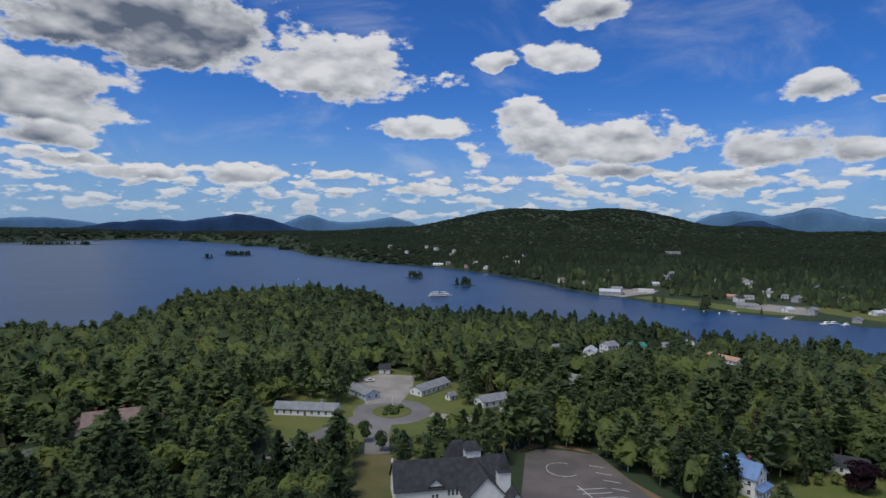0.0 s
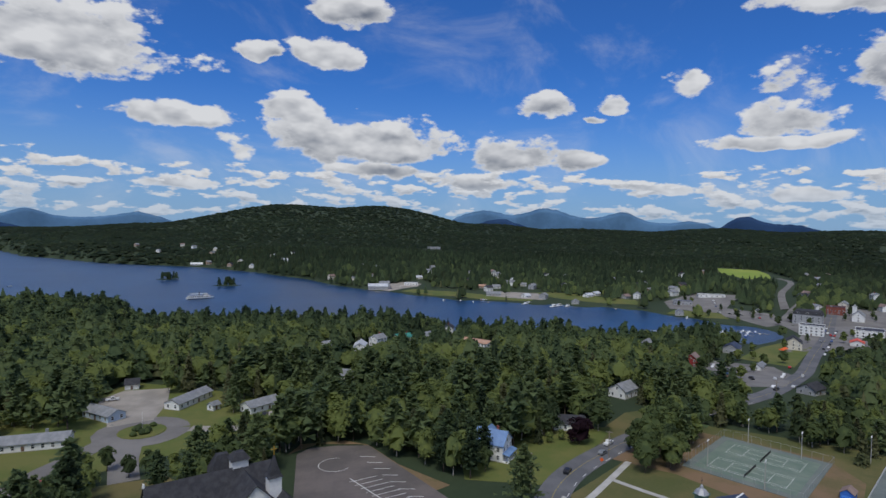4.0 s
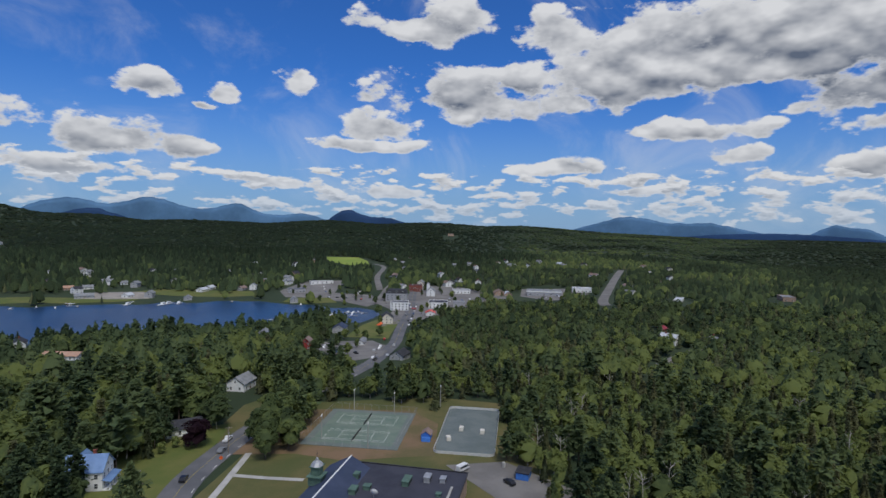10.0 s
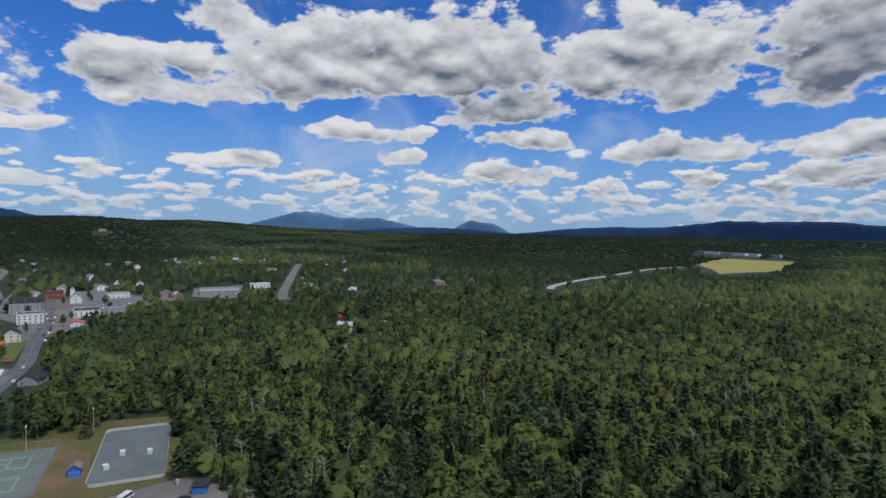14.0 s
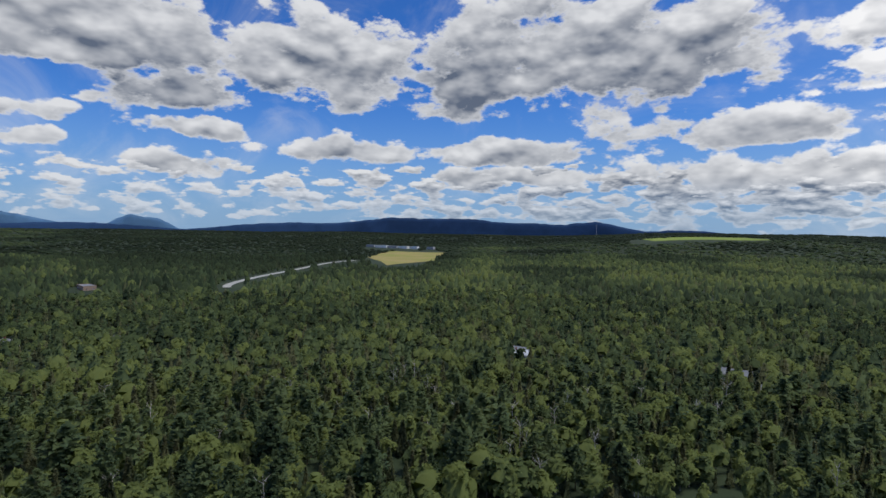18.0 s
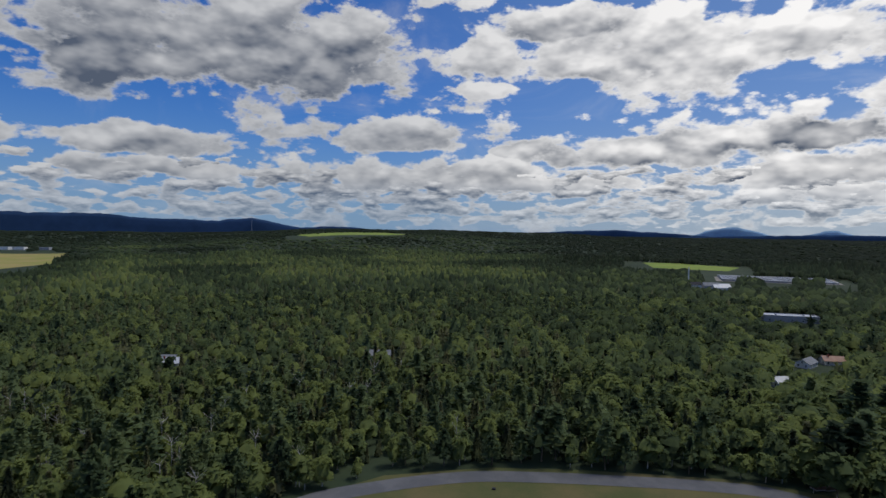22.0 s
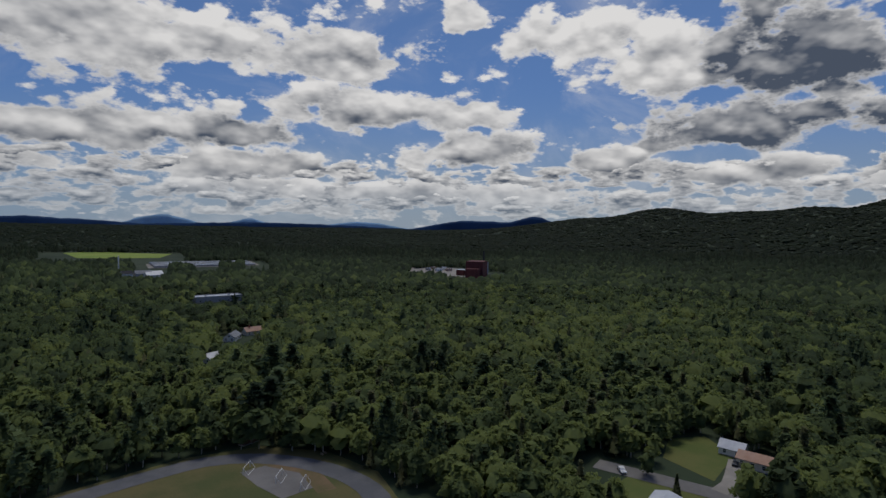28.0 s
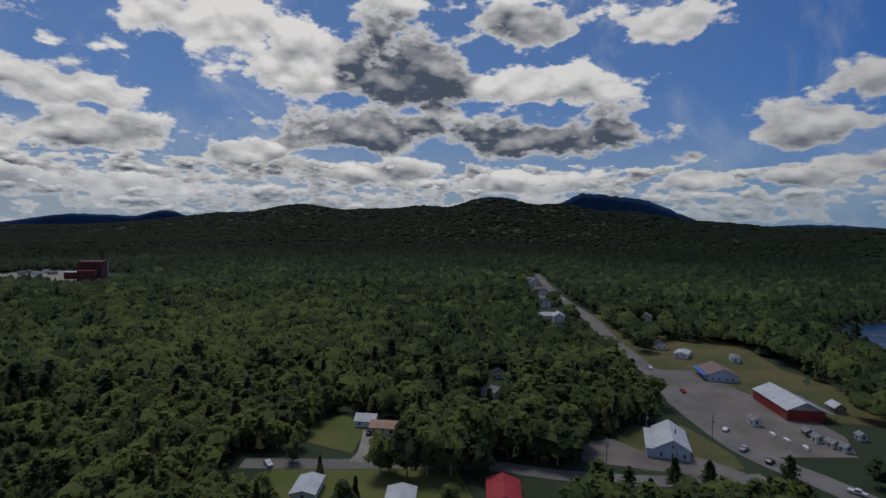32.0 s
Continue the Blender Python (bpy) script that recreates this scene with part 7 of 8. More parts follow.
# ---- marked trees near the road and houses ----
SPECIMENS = [(90, 170, "pine", 14), (93, 181, "pine", 14), (87, 163, "leafy", 9), (144, -289, "leafy", 13), (149, -290, "spruce", 14), (139, -292, "spruce", 13), (125, -279, "leafy", 12), (130, -280, "spruce", 13), (121, -281, "pine", 13), (240, -228, "leafy", 12), (244, -225, "spruce", 13), (235, -231, "spruce", 12), (132.5, 172.5, "plum", 10.5), (103, 164, "leafy", 6.5), (84, 168, "pine", 17), (104, 190, "pine", 15), (110, 195, "spruce", 14), (117, 185, "spruce", 12), (117.5, 178, "spruce", 10), (124, 184, "pine", 13), (130, 186, "pine", 12), (122, 177, "leafy", 5), (107, 186, "leafy", 9), (-28, 207, "leafy", 9), (-21, 199, "leafy", 8), (-15, 200, "leafy", 8.5), (-8, 198, "leafy", 7.5), (-3, 200, "leafy", 8), (4, 205, "leafy", 9), (9, 213, "pine", 11), (-33, 203, "leafy", 9), (15, 215, "pine", 13), (20, 222, "leafy", 10), (-36, 196, "leafy", 8), (-40, 188, "leafy", 8), (70, 190, "leafy", 6), (79, 176, "pine", 18), (86, 178, "pine", 16), (74, 168, "pine", 15), (80, 160, "pine", 15), (90, 188, "pine", 15), (72, 184, "pine", 16), (118, 187, "spruce", 14), (112, 190, "spruce", 15), (124, 190, "spruce", 13), (130, 194, "pine", 15), (128, 178, "leafy", 4.5),
             (207, 77, "leafy", 13), (198, 75, "leafy", 12), (190, 72, "leafy", 12), (216, 83, "leafy", 13), (225, 90, "leafy", 12), (184, 69, "leafy", 11), (137, 143, "leafy", 12.5), (142, 147, "leafy", 13.5), (147, 142, "leafy", 13), (152, 144, "leafy", 12), (146, 151, "leafy", 14.3), (152, 156, "leafy", 16.9), (160, 158, "leafy", 15.6), (146, 157, "leafy", 14.3), (167, 163, "leafy", 16.9), (153, 149, "leafy", 13.0), (174, 166, "leafy", 16.9), (181, 168, "leafy", 15.6), (188, 172, "leafy", 13), (196, 172, "leafy", 12), (203, 176, "leafy", 12), (160, 165, "leafy", 14.3), (170, 171, "leafy", 11), (-193, -86, "leafy", 13), (-187, -80, "leafy", 11), (-150, -98, "spruce", 7), (-184, 7, "pine", 11), (-188, 17, "pine", 10), (-197, 40, "pine", 12), (-176, -6, "pine", 9), (-488, 137, "pine", 24), (-494, 145, "pine", 18), (-165, -62, "leafy", 16.9), (-172, -70, "leafy", 18.6), (-160, -72, "leafy", 16.9), (-178, -60, "leafy", 20.3), (-180, -52, "leafy", 20.3), (-171, -58, "leafy", 18.6), (-188, -72, "leafy", 13), (-155, -112, "leafy", 9), (-162, -80, "leafy", 9), (-196, -32, "leafy", 15), (-199, -24, "leafy", 14), (-194, -42, "leafy", 16), (-203, -34, "leafy", 16), (-207, -25, "leafy", 15), (-190, -53, "leafy", 16), (-200, -47, "leafy", 17), (-168, -50, "leafy", 14), (-196, -78, "leafy", 14)]
CENTRE = [(450, 308), (592, 390), (531, 346), (574, 320), (596, 304), (516, 297), (668, 409), (650, 374), (303, 276), (389, 316), (327, 343), (358, 268), (348, 262), (425, 300), (640, 556), (566, 535), (512, 488), (735, 245), (780, 205), (697, 352), (709, 300)]
green_rng = random.Random(9)
village_trees = []
while len(village_trees) < 140:
    b, d = green_rng.uniform(46, 74), green_rng.uniform(370, 800)
    x, y = d * math.sin(radians(b)), d * math.cos(radians(b))
    off = min(math.hypot(x - u, y - v) for u, v in CENTRE + village_trees)
    on_road = min(math.hypot(x - u - k * (p - u), y - v - k * (q - v)) for (u, v), (p, q) in zip(MAIN, MAIN[1:]) for k in (0, 0.2, 0.4, 0.6, 0.8, 1))
    if off < 10 or on_road < 11 or bool(in_lake(x, y)) or bool(in_lake(x * 1.03, y * 1.03)):
        continue
    village_trees.append((x, y))
SPECIMENS += [(x, y, green_rng.choice(("leafy", "leafy", "leafy", "pine")), green_rng.uniform(6.5, 11)) for x, y in village_trees]

# ---- trees ----
rng = np.random.default_rng(11)


def sprays(centres, size, flat=0.0, out=None, seed=0):
    """One small bent triangle of leaves at each centre, turned at random; flat: lies level."""
    g = np.random.default_rng(seed)
    n = len(centres)
    a = g.normal(size=(n, 3))
    if out is not None:
        a = a * 0.6 + out
    a[:, 2] *= 1 - flat
    a /= np.linalg.norm(a, axis=1)[:, None] + 1e-9
    b = g.normal(size=(n, 3))
    b[:, 2] *= 1 - flat
    b -= (b * a).sum(1)[:, None] * a
    b /= np.linalg.norm(b, axis=1)[:, None] + 1e-9
    s = (size * (0.75 + 0.8 * g.random(n)))[:, None]
    p0 = centres + a * s
    p1 = centres - a * s * 0.5 + b * s * 0.8
    p2 = centres - a * s * 0.5 - b * s * 0.8
    p0[:, 2] -= 0.15 * s[:, 0]
    return np.stack([p0, p1, p2], 1).reshape(-1, 3), np.arange(3 * n).reshape(-1, 3)


def blob(cx, cy, cz, rx, rz, seed, rough=0.22, rings=4, n=7):
    """A lumpy closed body."""
    g = np.random.default_rng(seed)
    vs = [(cx, cy, cz - rz)]
    for i in range(1, rings):
        th = math.pi * i / rings
        for j in range(n):
            k = 1 + rough * (g.random() * 2 - 1)
            ph = 2 * math.pi * (j + 0.5 * (i % 2)) / n
            vs.append((cx + rx * k * math.sin(th) * math.cos(ph), cy + rx * k * math.sin(th) * math.sin(ph), cz - rz * k * math.cos(th)))
    vs.append((cx, cy, cz + rz * (1 + rough * g.random())))
    fs = []
    for j in range(n):
        fs.append((0, 1 + (j + 1) % n, 1 + j))
        for i in range(rings - 2):
            a, b = 1 + i * n + j, 1 + i * n + (j + 1) % n
            fs += [(a, b, b + n), (a, b + n, a + n)]
        k = 1 + (rings - 2) * n
        fs.append((k + j, k + (j + 1) % n, len(vs) - 1))
    return np.array(vs), np.array(fs)


def spike(r, z0, z1, n, seed, rough=0.25):
    """A ragged cone."""
    g = np.random.default_rng(seed)
    k = 1 + rough * (g.random(n) * 2 - 1)
    ph = 2 * np.pi * (np.arange(n) + g.random()) / n
    base = np.stack([r * k * np.cos(ph), r * k * np.sin(ph), z0 + (g.random(n) - 0.5) * 0.25 * r], 1)
    v = np.concatenate([base, [[g.normal() * 0.1 * r, g.normal() * 0.1 * r, z1]]])
    f = [(j, (j + 1) % n, n) for j in range(n)] + [(0, n - 1 - j, n - 2 - j) for j in range(n - 2)]
    return v, np.array(f)


def merged(pieces):
    v, f, m, k = [], [], [], 0
    for pv, pf, pm in pieces:
        v.append(pv), f.append(np.asarray(pf) + k), m.append(np.full(len(pf), pm))
        k += len(pv)
    return np.concatenate(v), np.concatenate(f), np.concatenate(m)


def trunk_of(h, r, n=6, seed=0, limbs=0):
    s = Shape()
    g = random.Random(seed)
    bend = [(g.uniform(-0.03, 0.03) * h * i, g.uniform(-0.03, 0.03) * h * i) for i in range(4)]
    zs = [-0.5, h * 0.35, h * 0.7, h * 0.97]
    for i in range(3):
        s.tube((*bend[i], zs[i]), (*bend[i + 1], zs[i + 1]), r * (1 - 0.3 * i), r * (1 - 0.3 * (i + 1)), n)
    for i in range(limbs):
        a, z = g.uniform(0, 6.28), h * g.uniform(0.3, 0.75)
        ln = h * g.uniform(0.15, 0.28)
        s.tube((0, 0, z), (ln * math.cos(a), ln * math.sin(a), z + ln * 0.7), r * 0.35, r * 0.1, 5)
    v = np.array(s.v)
    f = []
    for face in s.f:
        f += [(face[0], face[i], face[i + 1]) for i in range(1, len(face) - 1)]
    return v, np.array(f)


def crown(kind, h, detail, seed):
    """Crown of a tree of height h. detail: leaf sprays."""
    g = np.random.default_rng(seed)
    if kind == "leafy":
        r = h * g.uniform(0.26, 0.35)
        lobes = []
        for i in range(g.integers(11, 15)):
            u, ph = g.uniform(-0.95, 1.0), g.uniform(0, 6.28)
            q = math.sqrt(max(0.05, 1 - u * u)) * g.uniform(0.45, 0.8)
            lobes.append((r * q * math.cos(ph), r * q * math.sin(ph), h * 0.56 + u * h * 0.33, r * g.uniform(0.36, 0.54)))
        per = max(3, detail // len(lobes))
        pts, outs = [], []
        for x, y, z, lr in lobes:
            d = g.normal(size=(per, 3))
            d /= np.linalg.norm(d, axis=1)[:, None]
            d[:, 2] = np.abs(d[:, 2]) * 1.15 - 0.5
            pts.append(np.array([x, y, z]) + d * lr * g.uniform(0.8, 1.1, (per, 1)))
            outs.append(d)
        pv, pf = sprays(np.concatenate(pts), 0.046 * h * (420 / detail) ** 0.45, out=np.concatenate(outs), seed=seed)
        pieces = [(pv, pf, 0)]
        for i, (x, y, z, lr) in enumerate(lobes[:6 if detail > 300 else 3]):
            bv, bf = blob(x, y, z, lr * 0.85, lr * 0.8, seed * 31 + i, 0.2, 4, 6)
            pieces.append((bv, bf, 0))
        bv, bf = blob(0, 0, h * 0.54, r * 0.72, h * 0.32, seed * 7, 0.2, 5, 7)
        pieces.append((bv, bf, 0))
        return merged(pieces)
    pts = []
    if kind == "pine":
        levels, base, rmax = 11, 0.26, h * g.uniform(0.19, 0.25)
        for i in range(levels):
            u = i / (levels - 1)
            rad = rmax * (1 - u ** 2.4) * g.uniform(0.65, 1.15) + 0.6
            arms = 6 if u < 0.7 else 4
            k = max(2, int(detail / (levels * arms)))
            for j in range(arms):
                a = 6.28 * j / arms + g.uniform(0, 1.2)
                reach = rad * g.uniform(0.6, 1.15)
                z0 = h * (base + (1 - base) * u * 0.96)
                for s in np.linspace(0.35, 1.0, k):
                    sp = 0.28 * rad * s
                    pts.append((reach * s * math.cos(a) + g.normal() * sp * 0.6, reach * s * math.sin(a) + g.normal() * sp * 0.6, z0 + reach * s * 0.16 + g.normal() * 0.22))
        size, flat, core = 0.050 * h * (420 / detail) ** 0.4, 0.72, 0.42
    else:
        levels, base, rmax = 14, 0.10, h * g.uniform(0.15, 0.20)
        for i in range(levels):
            u = i / (levels - 1)
            rad = rmax * (1 - u * 0.95) * g.uniform(0.8, 1.12) + 0.15
            arms = 7 if u < 0.6 else 5
            k = max(1, int(detail / (levels * arms)))
            for j in range(arms):
                a = 6.28 * j / arms + g.uniform(0, 1.0)
                z0 = h * (base + (1 - base) * u)
                for s in (np.linspace(0.5, 1.0, k) if k > 1 else [0.85]):
                    pts.append((rad * s * math.cos(a), rad * s * math.sin(a), z0 - rad * s * 0.22 + g.normal() * 0.15))
        size, flat, core = 0.048 * h * (420 / detail) ** 0.4, 0.45, 0.62
    pv, pf = sprays(np.array(pts), size, flat, seed=seed)
    cv, cf = spike(rmax * core, h * (base + 0.05), h * 0.98, 7, seed, 0.3)
    return merged([(pv, pf, 0), (cv, cf, 0)])


def simple_crown(kind, h, level, seed):
    """Far trees: a few ragged tiers, or a lumpy body with some sprays."""
    if kind == "leafy":
        if level == 3:
            v, f = blob(0, 0, h * 0.55, h * 0.36, h * 0.44, seed, 0.3, 3, 5)
            return v, f, np.zeros(len(f), int)
        g = np.random.default_rng(seed)
        pieces = []
        for i in range(3):
            a = 2.1 * i + g.random()
            v, f = blob(h * 0.13 * math.cos(a), h * 0.13 * math.sin(a), h * g.uniform(0.52, 0.72), h * g.uniform(0.18, 0.25), h * 0.25, seed * 5 + i, 0.35, 3, 5)
            pieces.append((v, f, 0))
        d = g.normal(size=(30, 3))
        d /= np.linalg.norm(d, axis=1)[:, None]
        d[:, 2] = np.abs(d[:, 2])
        v, f = sprays(np.array([0, 0, h * 0.58]) + d * h * np.array([0.31, 0.31, 0.38]), 0.085 * h, out=d, seed=seed)
        return merged(pieces + [(v, f, 0)])
    wide = 0.24 if kind == "pine" else 0.19
    if level == 3:
        return merged([(*spike(h * wide, h * 0.15, h, 5, seed, 0.3), 0)])
    g = np.random.default_rng(seed)
    pieces = []
    for i, (z0, z1, k) in enumerate(((0.12, 0.62, 1.0), (0.36, 0.82, 0.74), (0.60, 1.0, 0.48))):
        pieces.append((*spike(h * wide * k * g.uniform(0.85, 1.15), h * z0, h * z1, 6, seed * 3 + i, 0.4), 0))
    a = g.uniform(0, 6.28, 28)
    u = g.random(28)
    rad = h * wide * (1.1 - u)
    v, f = sprays(np.stack([rad * np.cos(a), rad * np.sin(a), h * (0.2 + 0.75 * u)], 1), 0.075 * h, 0.5, seed=seed)
    return merged(pieces + [(v, f, 0)])


def soft_normals(kind, v, f, h, seed=0, wood=0, calm=0.35):
    """Foliage shades as the round of its crown; every leaf is turned to face outwards. calm: leans to the sky."""
    g = np.random.default_rng(seed)
    if kind == "leafy":
        n = (v - np.array([0, 0, 0.30 * h])) / np.array([0.36, 0.36, 0.42]) / h
    else:
        n = v / (0.2 * h)
        n[:, 2] = 0.75 + 0.5 * v[:, 2] / h
    k = len(v) // 3
    n = n / (np.linalg.norm(n, axis=1)[:, None] + 1e-6) + np.repeat(g.normal(size=(k + 1, 3)) * 0.30, 3, axis=0)[:len(v)] * (1 - calm)
    n[:, 2] += 0.25 + 1.2 * calm
    if wood:
        n[-wood:] = v[-wood:] * np.array([1, 1, 0]) + 1e-4
    n /= np.linalg.norm(n, axis=1)[:, None] + 1e-6
    f = f.copy()
    face = np.cross(v[f[:, 1]] - v[f[:, 0]], v[f[:, 2]] - v[f[:, 0]])
    back = (face * n[f].sum(1)).sum(1) < 0
    if wood:
        back &= f.max(1) < len(v) - wood
    f[back] = f[back][:, ::-1]
    return n, f


def grove(name, spots, heights, tints, shapes, mats, label):
    """Many trees joined into one body of woodland."""
    vs, fs, ms, ts, ns, k = [], [], [], [], [], 0
    turn = rng.uniform(0, 2 * np.pi, len(spots))
    pick = rng.integers(0, len(shapes), len(spots))
    fat = rng.uniform(0.85, 1.3, len(spots)) * np.where(spots[:, 0] < -40, 1.18, 1.0)
    for i, (sv, sf, sm, sh, sn) in enumerate(shapes):
        idx = np.nonzero(pick == i)[0]
        if not len(idx):
            continue
        sc = (heights[idx] / sh)[:, None]
        c, s = np.cos(turn[idx])[:, None], np.sin(turn[idx])[:, None]
        wd = sc * fat[idx][:, None]
        x = (sv[None, :, 0] * c - sv[None, :, 1] * s) * wd + spots[idx, 0][:, None]
        y = (sv[None, :, 0] * s + sv[None, :, 1] * c) * wd + spots[idx, 1][:, None]
        z = sv[None, :, 2] * sc + spots[idx, 2][:, None]
        vs.append(np.stack([x, y, z], -1).reshape(-1, 3))
        ns.append(np.stack([sn[None, :, 0] * c - sn[None, :, 1] * s, sn[None, :, 0] * s + sn[None, :, 1] * c, np.repeat(sn[None, :, 2], len(idx), 0)], -1).reshape(-1, 3))
        fs.append((sf[None] + (np.arange(len(idx)) * len(sv))[:, None, None] + k).reshape(-1, 3))
        ms.append(np.tile(sm, len(idx)))
        ts.append(np.repeat(tints[idx], len(sv)))
        k += len(idx) * len(sv)
    if vs:
        me = tri_mesh(name, np.concatenate(vs), np.concatenate(fs), mats, np.concatenate(ms), np.concatenate(ts), np.concatenate(ns))
        tagged(new(name, me), label, "woodland", kind="stuff")


def shaded(kind, level, seed, calm=0.0):
    v, f, m = simple_crown(kind, 16.0, level, seed)
    n, f = soft_normals(kind, v, f, 16.0, seed, 0, calm)
    return v, f, m, 16.0, n


def scatter(d0, d1, gap):
    """Loose grid of spots in a ring, in view of the turning drone, off the lake and open ground."""
    n = int(d1 / gap) + 1
    gx, gy = np.meshgrid(np.arange(-n, n + 1) * gap, np.arange(-n, n + 1) * gap)
    x = (gx + rng.uniform(-0.45, 0.45, gx.shape) * gap).ravel()
    y = (gy + rng.uniform(-0.45, 0.45, gy.shape) * gap).ravel()
    b, d = polar(x, y)
    keep = (d > d0) & (d < d1) & ~((b > -68) & (b < -42) & (d > 250))
    x, y = x[keep], y[keep]
    keep = (rng.random(len(x)) > 0.08) & ~in_lake(x, y) & ~in_lake(x * 1.006, y * 1.006) & ~is_open(x, y)
    x, y = x[keep], y[keep]
    return np.stack([x, y, land(x, y) - 0.2], 1)


def species(p):
    """0 pine, 1 spruce, 2 leafy, by the stand that a spot lies in; and its tint, with sun and shade painted in."""
    x, y = p[:, 0], p[:, 1]
    b, d = polar(x, y)
    stand = wave(x, y, 38, 0.7) * 0.5 + wave(x, y, 110, 2.2) * 0.6
    r = rng.random(len(x))
    north, east = (b > -60) & (b < 55), (b > 60) & (b < 172)
    pine = np.where(north, 0.38, np.where(east, 0.16, 0.07)) + np.where(north, 0.25, 0.10) * stand
    spruce = np.where(north, 0.12, np.where(east, 0.36, 0.12)) - 0.1 * stand
    leafy_hill = (d > 900) & (b > 60) & (b < 165)
    pine = np.where(leafy_hill, pine * 0.5, pine)
    kind = np.where(r < pine, 0, np.where(r < pine + spruce, 1, 2))
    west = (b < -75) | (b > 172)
    # Cloud shadow far off, painted as darker tint and more conifers.
    shade_tint = smooth((d - 500) / 1200) * np.where((b > -60) & (b < 58), 0.72, np.where(west, 0.98, 0.82))
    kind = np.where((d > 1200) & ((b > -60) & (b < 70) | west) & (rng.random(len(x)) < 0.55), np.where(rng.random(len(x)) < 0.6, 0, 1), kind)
    # Sun patches on the woods, painted as brighter, yellower tint.
    light_tint = 0.26 * smooth((wave(x, y, 150, 3.1) - 0.15) / 0.4) * np.where(east, 1.0, 0.6)
    # Sunlit slopes, set by bearing and distance, painted likewise.
    sunlit_slope = smooth((b - 122) / 8) * smooth((173 - b) / 6) * smooth((d - 720) / 250) * smooth((2400 - d) / 500) + smooth((b - 64) / 6) * smooth((96 - b) / 8) * smooth((d - 850) / 250)
    # Near woods are tinted lighter too, to lift their dark shade.
    light_tint = light_tint + 0.75 * sunlit_slope * smooth((wave(x, y, 75, 0.9) + 0.55) / 0.6) + np.where(north, 0.44, np.where(east, 0.38, 0.22)) * smooth((520 - d) / 240)
    tint = np.clip(0.42 + rng.normal(0, 0.24, len(x)) * (1 - 0.7 * smooth((d - 700) / 1500)) + 0.12 * wave(x, y, 60, 1.1) + light_tint - shade_tint + 0.10 * (east & (d < 700)), -0.6, 1)
    return kind, tint


def tall(kind, p):
    n = len(kind)
    h = np.where(kind == 0, rng.uniform(11, 22, n), np.where(kind == 1, rng.uniform(8, 15.5, n), rng.uniform(8.5, 15.5, n)))
    b, d = polar(p[:, 0], p[:, 1])
    h = np.where((b > 62) & (b < 175), h * 0.82, h)
    return h * (1 + 0.16 * wave(p[:, 0], p[:, 1], 17, 0.3) + 0.14 * wave(p[:, 0], p[:, 1], 55, 1.9))


KINDS = ("pine", "spruce", "leafy")
WORDS = {"pine": "tall dark green white pine with layered boughs", "spruce": "narrow dull green spruce standing in the wood", "leafy": "round-crowned green maple or birch in full leaf"}
NAMES = {"pine": "pine_tree", "spruce": "spruce_tree", "leafy": "broadleaf_tree"}


def single_tree(kind, h, seed, leaves=None, wood=None, detail=1250, name=None, label=None):
    ob = new(name or NAMES[kind])
    v, f, m = crown(kind, h, detail, seed)
    n, f = soft_normals(kind, v, f, h, seed)
    part("crown", tri_mesh("crown", v, f, [leaves or leaf_one[kind]], normals=n), None, ob)
    tv, tf = trunk_of(h * (0.92 if kind != "leafy" else 0.72), 0.016 * h, 6, seed, 4 if kind == "leafy" else 0)
    part("trunk", tri_mesh("trunk", tv, tf, [wood or bark]), None, ob)
    return tagged(ob, label or WORDS[kind], "tree", "trees of the near wood")


near = scatter(100, 300, 5.9)
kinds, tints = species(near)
heights = tall(kinds, near)
_, dist = polar(near[:, 0], near[:, 1])
alone = np.zeros(len(near), bool)
plum = single_tree("leafy", 10.5, 77, plum_leaves, None, 1500, "purple_tree", "dark purple-leaved ornamental tree beside the road")
for x, y, k, h in SPECIMENS:
    if k == "plum":
        plum.matrix_basis = pose(x, y, height(x, y) - 0.6) @ Matrix.Diagonal((1.6, 1.6, 1.05, 1))
        continue
    lone = single_tree(k, h, int(abs(x) * 7 + abs(y)), None, None, 1000)
    lone.matrix_basis = pose(x, y, height(x, y) - 0.1)
for x, y, rx_, ry_, a in ISLE_TREES:
    n = min(60, max(7, int(rx_ * ry_ / 14)))
    s = max(1.0, math.hypot(x, y) / 1500)
    uv = [(rx_ * 0.85 * math.sqrt(u) * math.cos(v), ry_ * 0.85 * math.sqrt(u) * math.sin(v)) for u, v in zip(rng.random(n), rng.uniform(0, 6.28, n))]
    spots = np.array([(x + u * math.cos(a) - v * math.sin(a), y + u * math.sin(a) + v * math.cos(a), LAKE_Z + 0.3) for u, v in uv])
    shapes = [shaded(k, 2, 900 + j) for j, k in enumerate(("pine", "leafy", "spruce", "pine"))]
    grove("island_wood", spots, rng.uniform(9, 15, n) * s ** 0.3, rng.uniform(0.1, 0.5, n), shapes, [leaf_many["pine"]], "dark pines and birches covering a small island")
patterns = {k: [single_tree(k, 16.0, 40 + 10 * i + j, wood=birch_bark if (k == "leafy" and j % 2) else None) for j in range(4)] for i, k in enumerate(KINDS)}
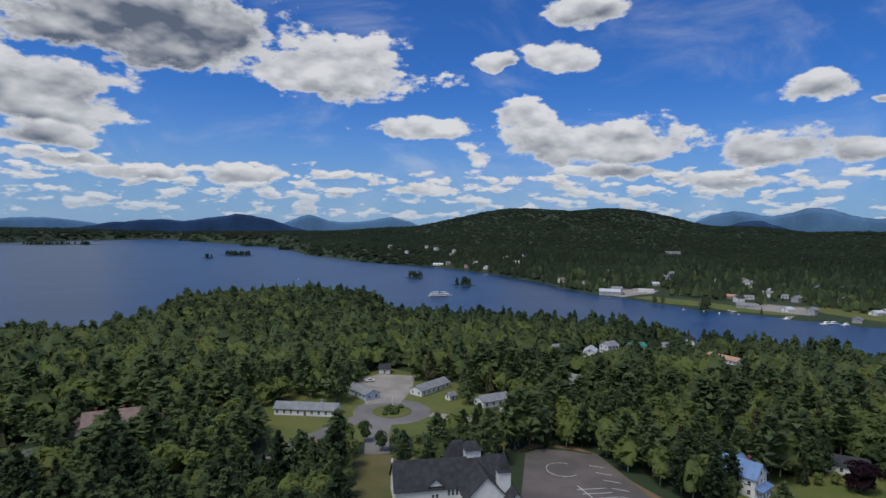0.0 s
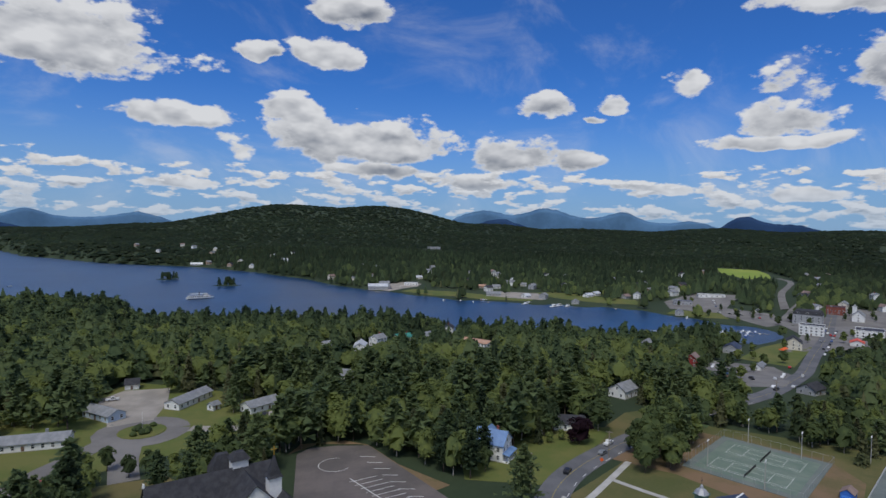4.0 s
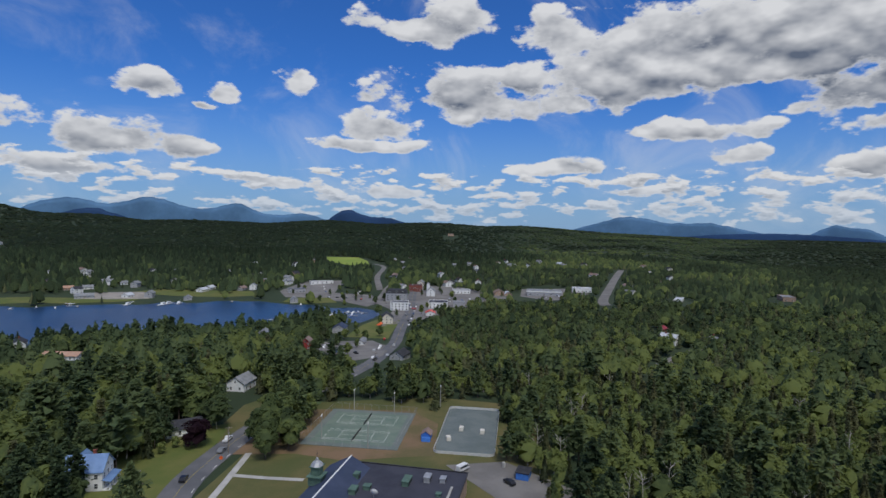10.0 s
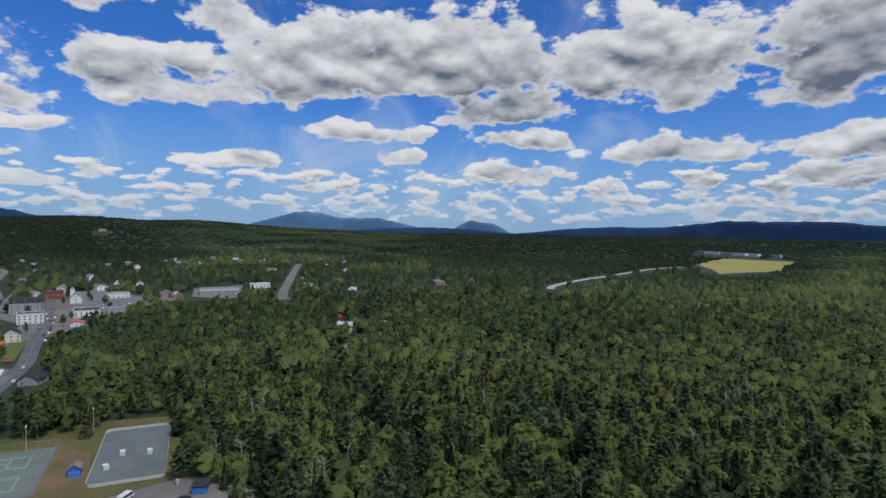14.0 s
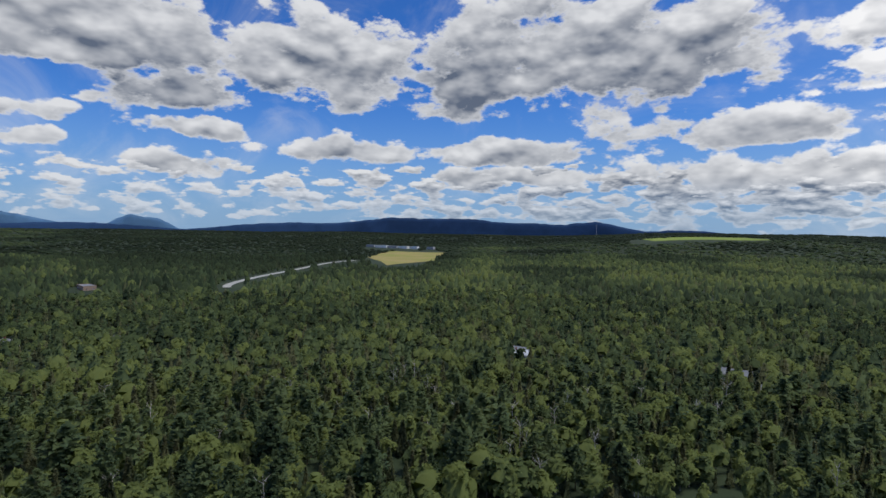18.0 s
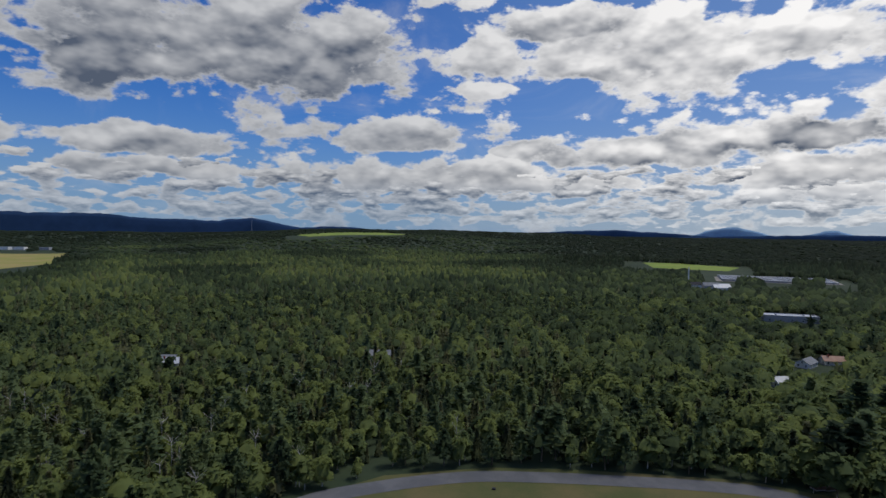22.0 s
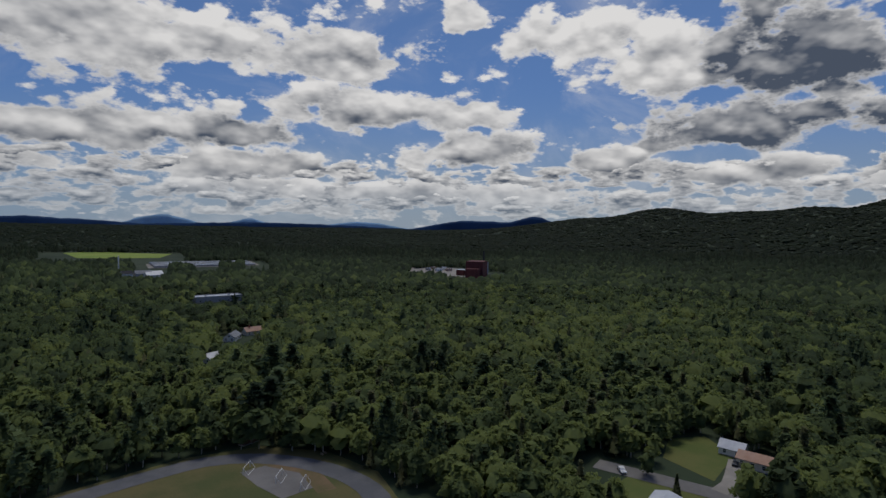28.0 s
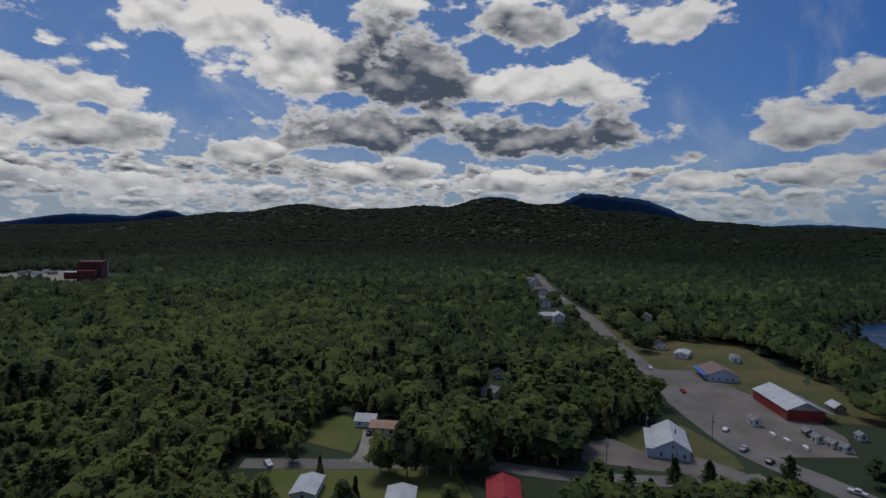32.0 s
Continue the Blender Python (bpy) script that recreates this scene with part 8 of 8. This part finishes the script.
for i, k in enumerate(KINDS):
    idx = np.nonzero((kinds == i) & (dist > 118))[0]
    idx = idx[np.argsort(dist[idx])][:195]
    alone[idx] = True
    for n, c in enumerate(idx):
        j = n % 4
        s = heights[c] / 16.0
        w = s * rng.uniform(0.85, 1.2)
        m = pose(*near[c], 0, 0, float(rng.uniform(0, 360))) @ Matrix.Diagonal((w, w, s, 1))
        if n < len(idx) - 4:
            copy_thing(patterns[k][j], m)
        else:
            patterns[k][j].matrix_basis = m

def bare_tree(h, seed):
    ob = new("bare_birch")
    g = random.Random(seed)
    s = Shape()
    s.tube((0, 0, -0.5), (0.2, 0.1, h * 0.6), 0.17, 0.10, 6).tube((0.2, 0.1, h * 0.6), (0.5, -0.2, h), 0.10, 0.03, 5)
    part("trunk", s, birch_bark, ob, "pale bare trunk")
    twigs = Shape()
    for i in range(11):
        a, z = g.uniform(0, 6.28), h * g.uniform(0.35, 0.9)
        ln = h * g.uniform(0.10, 0.22)
        tip = (0.3 + ln * math.cos(a), ln * math.sin(a), z + ln * 0.8)
        twigs.tube((0.25, 0, z), tip, 0.06, 0.03, 4).tube(tip, (tip[0] + 0.3 * ln, tip[1] - 0.2 * ln, tip[2] + 0.3 * ln), 0.03, 0.015, 4)
    part("crown", twigs, birch_bark, ob)
    return tagged(ob, "bare pale grey birch standing among green trees", "tree", "bare birches")


bare = [bare_tree(13.0, i) for i in range(3)]
east = np.nonzero((near[:, 0] > 60) & (np.degrees(np.arctan2(near[:, 0], near[:, 1])) > 66) & (dist > 150) & (dist < 285))[0]
for n, c in enumerate(rng.choice(east, 48, replace=False)):
    m = pose(near[c, 0] + 2.5, near[c, 1] - 1.0, near[c, 2], 0, 0, float(rng.uniform(0, 360)))
    if n < 45:
        copy_thing(bare[n % 3], m)
    else:
        bare[n - 45].matrix_basis = m

rest = ~alone
for i, k in enumerate(KINDS):
    shapes = []
    for j in range(4):
        v, f, m = crown(k, 16.0, 260, 300 + 10 * i + j)
        tv, tf = trunk_of(14.0 if k != "leafy" else 11.0, 0.26, 4, j)
        v, f, m = merged([(v, f, 0), (tv, tf, 1)])
        n, f = soft_normals(k, v, f, 16.0, j, len(tv))
        shapes.append((v, f, m, 16.0, n))
    sel = rest & (kinds == i)
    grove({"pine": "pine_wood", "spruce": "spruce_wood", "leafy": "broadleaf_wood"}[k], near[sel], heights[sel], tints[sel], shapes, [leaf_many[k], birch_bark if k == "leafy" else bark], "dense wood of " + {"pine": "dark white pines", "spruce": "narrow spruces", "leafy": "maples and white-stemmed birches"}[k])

for d0, d1, gap, level, spread in ((300, 660, 7.2, 2, 1.0), (660, 1500, 9.4, 3, 1.0), (1500, 2600, 18.0, 3, 2.3), (2600, 4700, 29.0, 3, 3.6)):
    spots = scatter(d0, d1, gap)
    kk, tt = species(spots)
    hh = tall(kk, spots) * (1.0 if level == 2 else 1.0 if d1 < 2000 else 0.95)
    for i, k in enumerate(KINDS):
        shapes = [shaded(k, level, 500 + 17 * i + j, 0.45 if d1 > 2000 else 0.4 if level == 3 else 0.35) for j in range(6)]
        sel = kk == i
        if d1 > 2000:
            shapes = [(v * np.array([spread, spread, 0.5]), f, m, h, n) for v, f, m, h, n in shapes]
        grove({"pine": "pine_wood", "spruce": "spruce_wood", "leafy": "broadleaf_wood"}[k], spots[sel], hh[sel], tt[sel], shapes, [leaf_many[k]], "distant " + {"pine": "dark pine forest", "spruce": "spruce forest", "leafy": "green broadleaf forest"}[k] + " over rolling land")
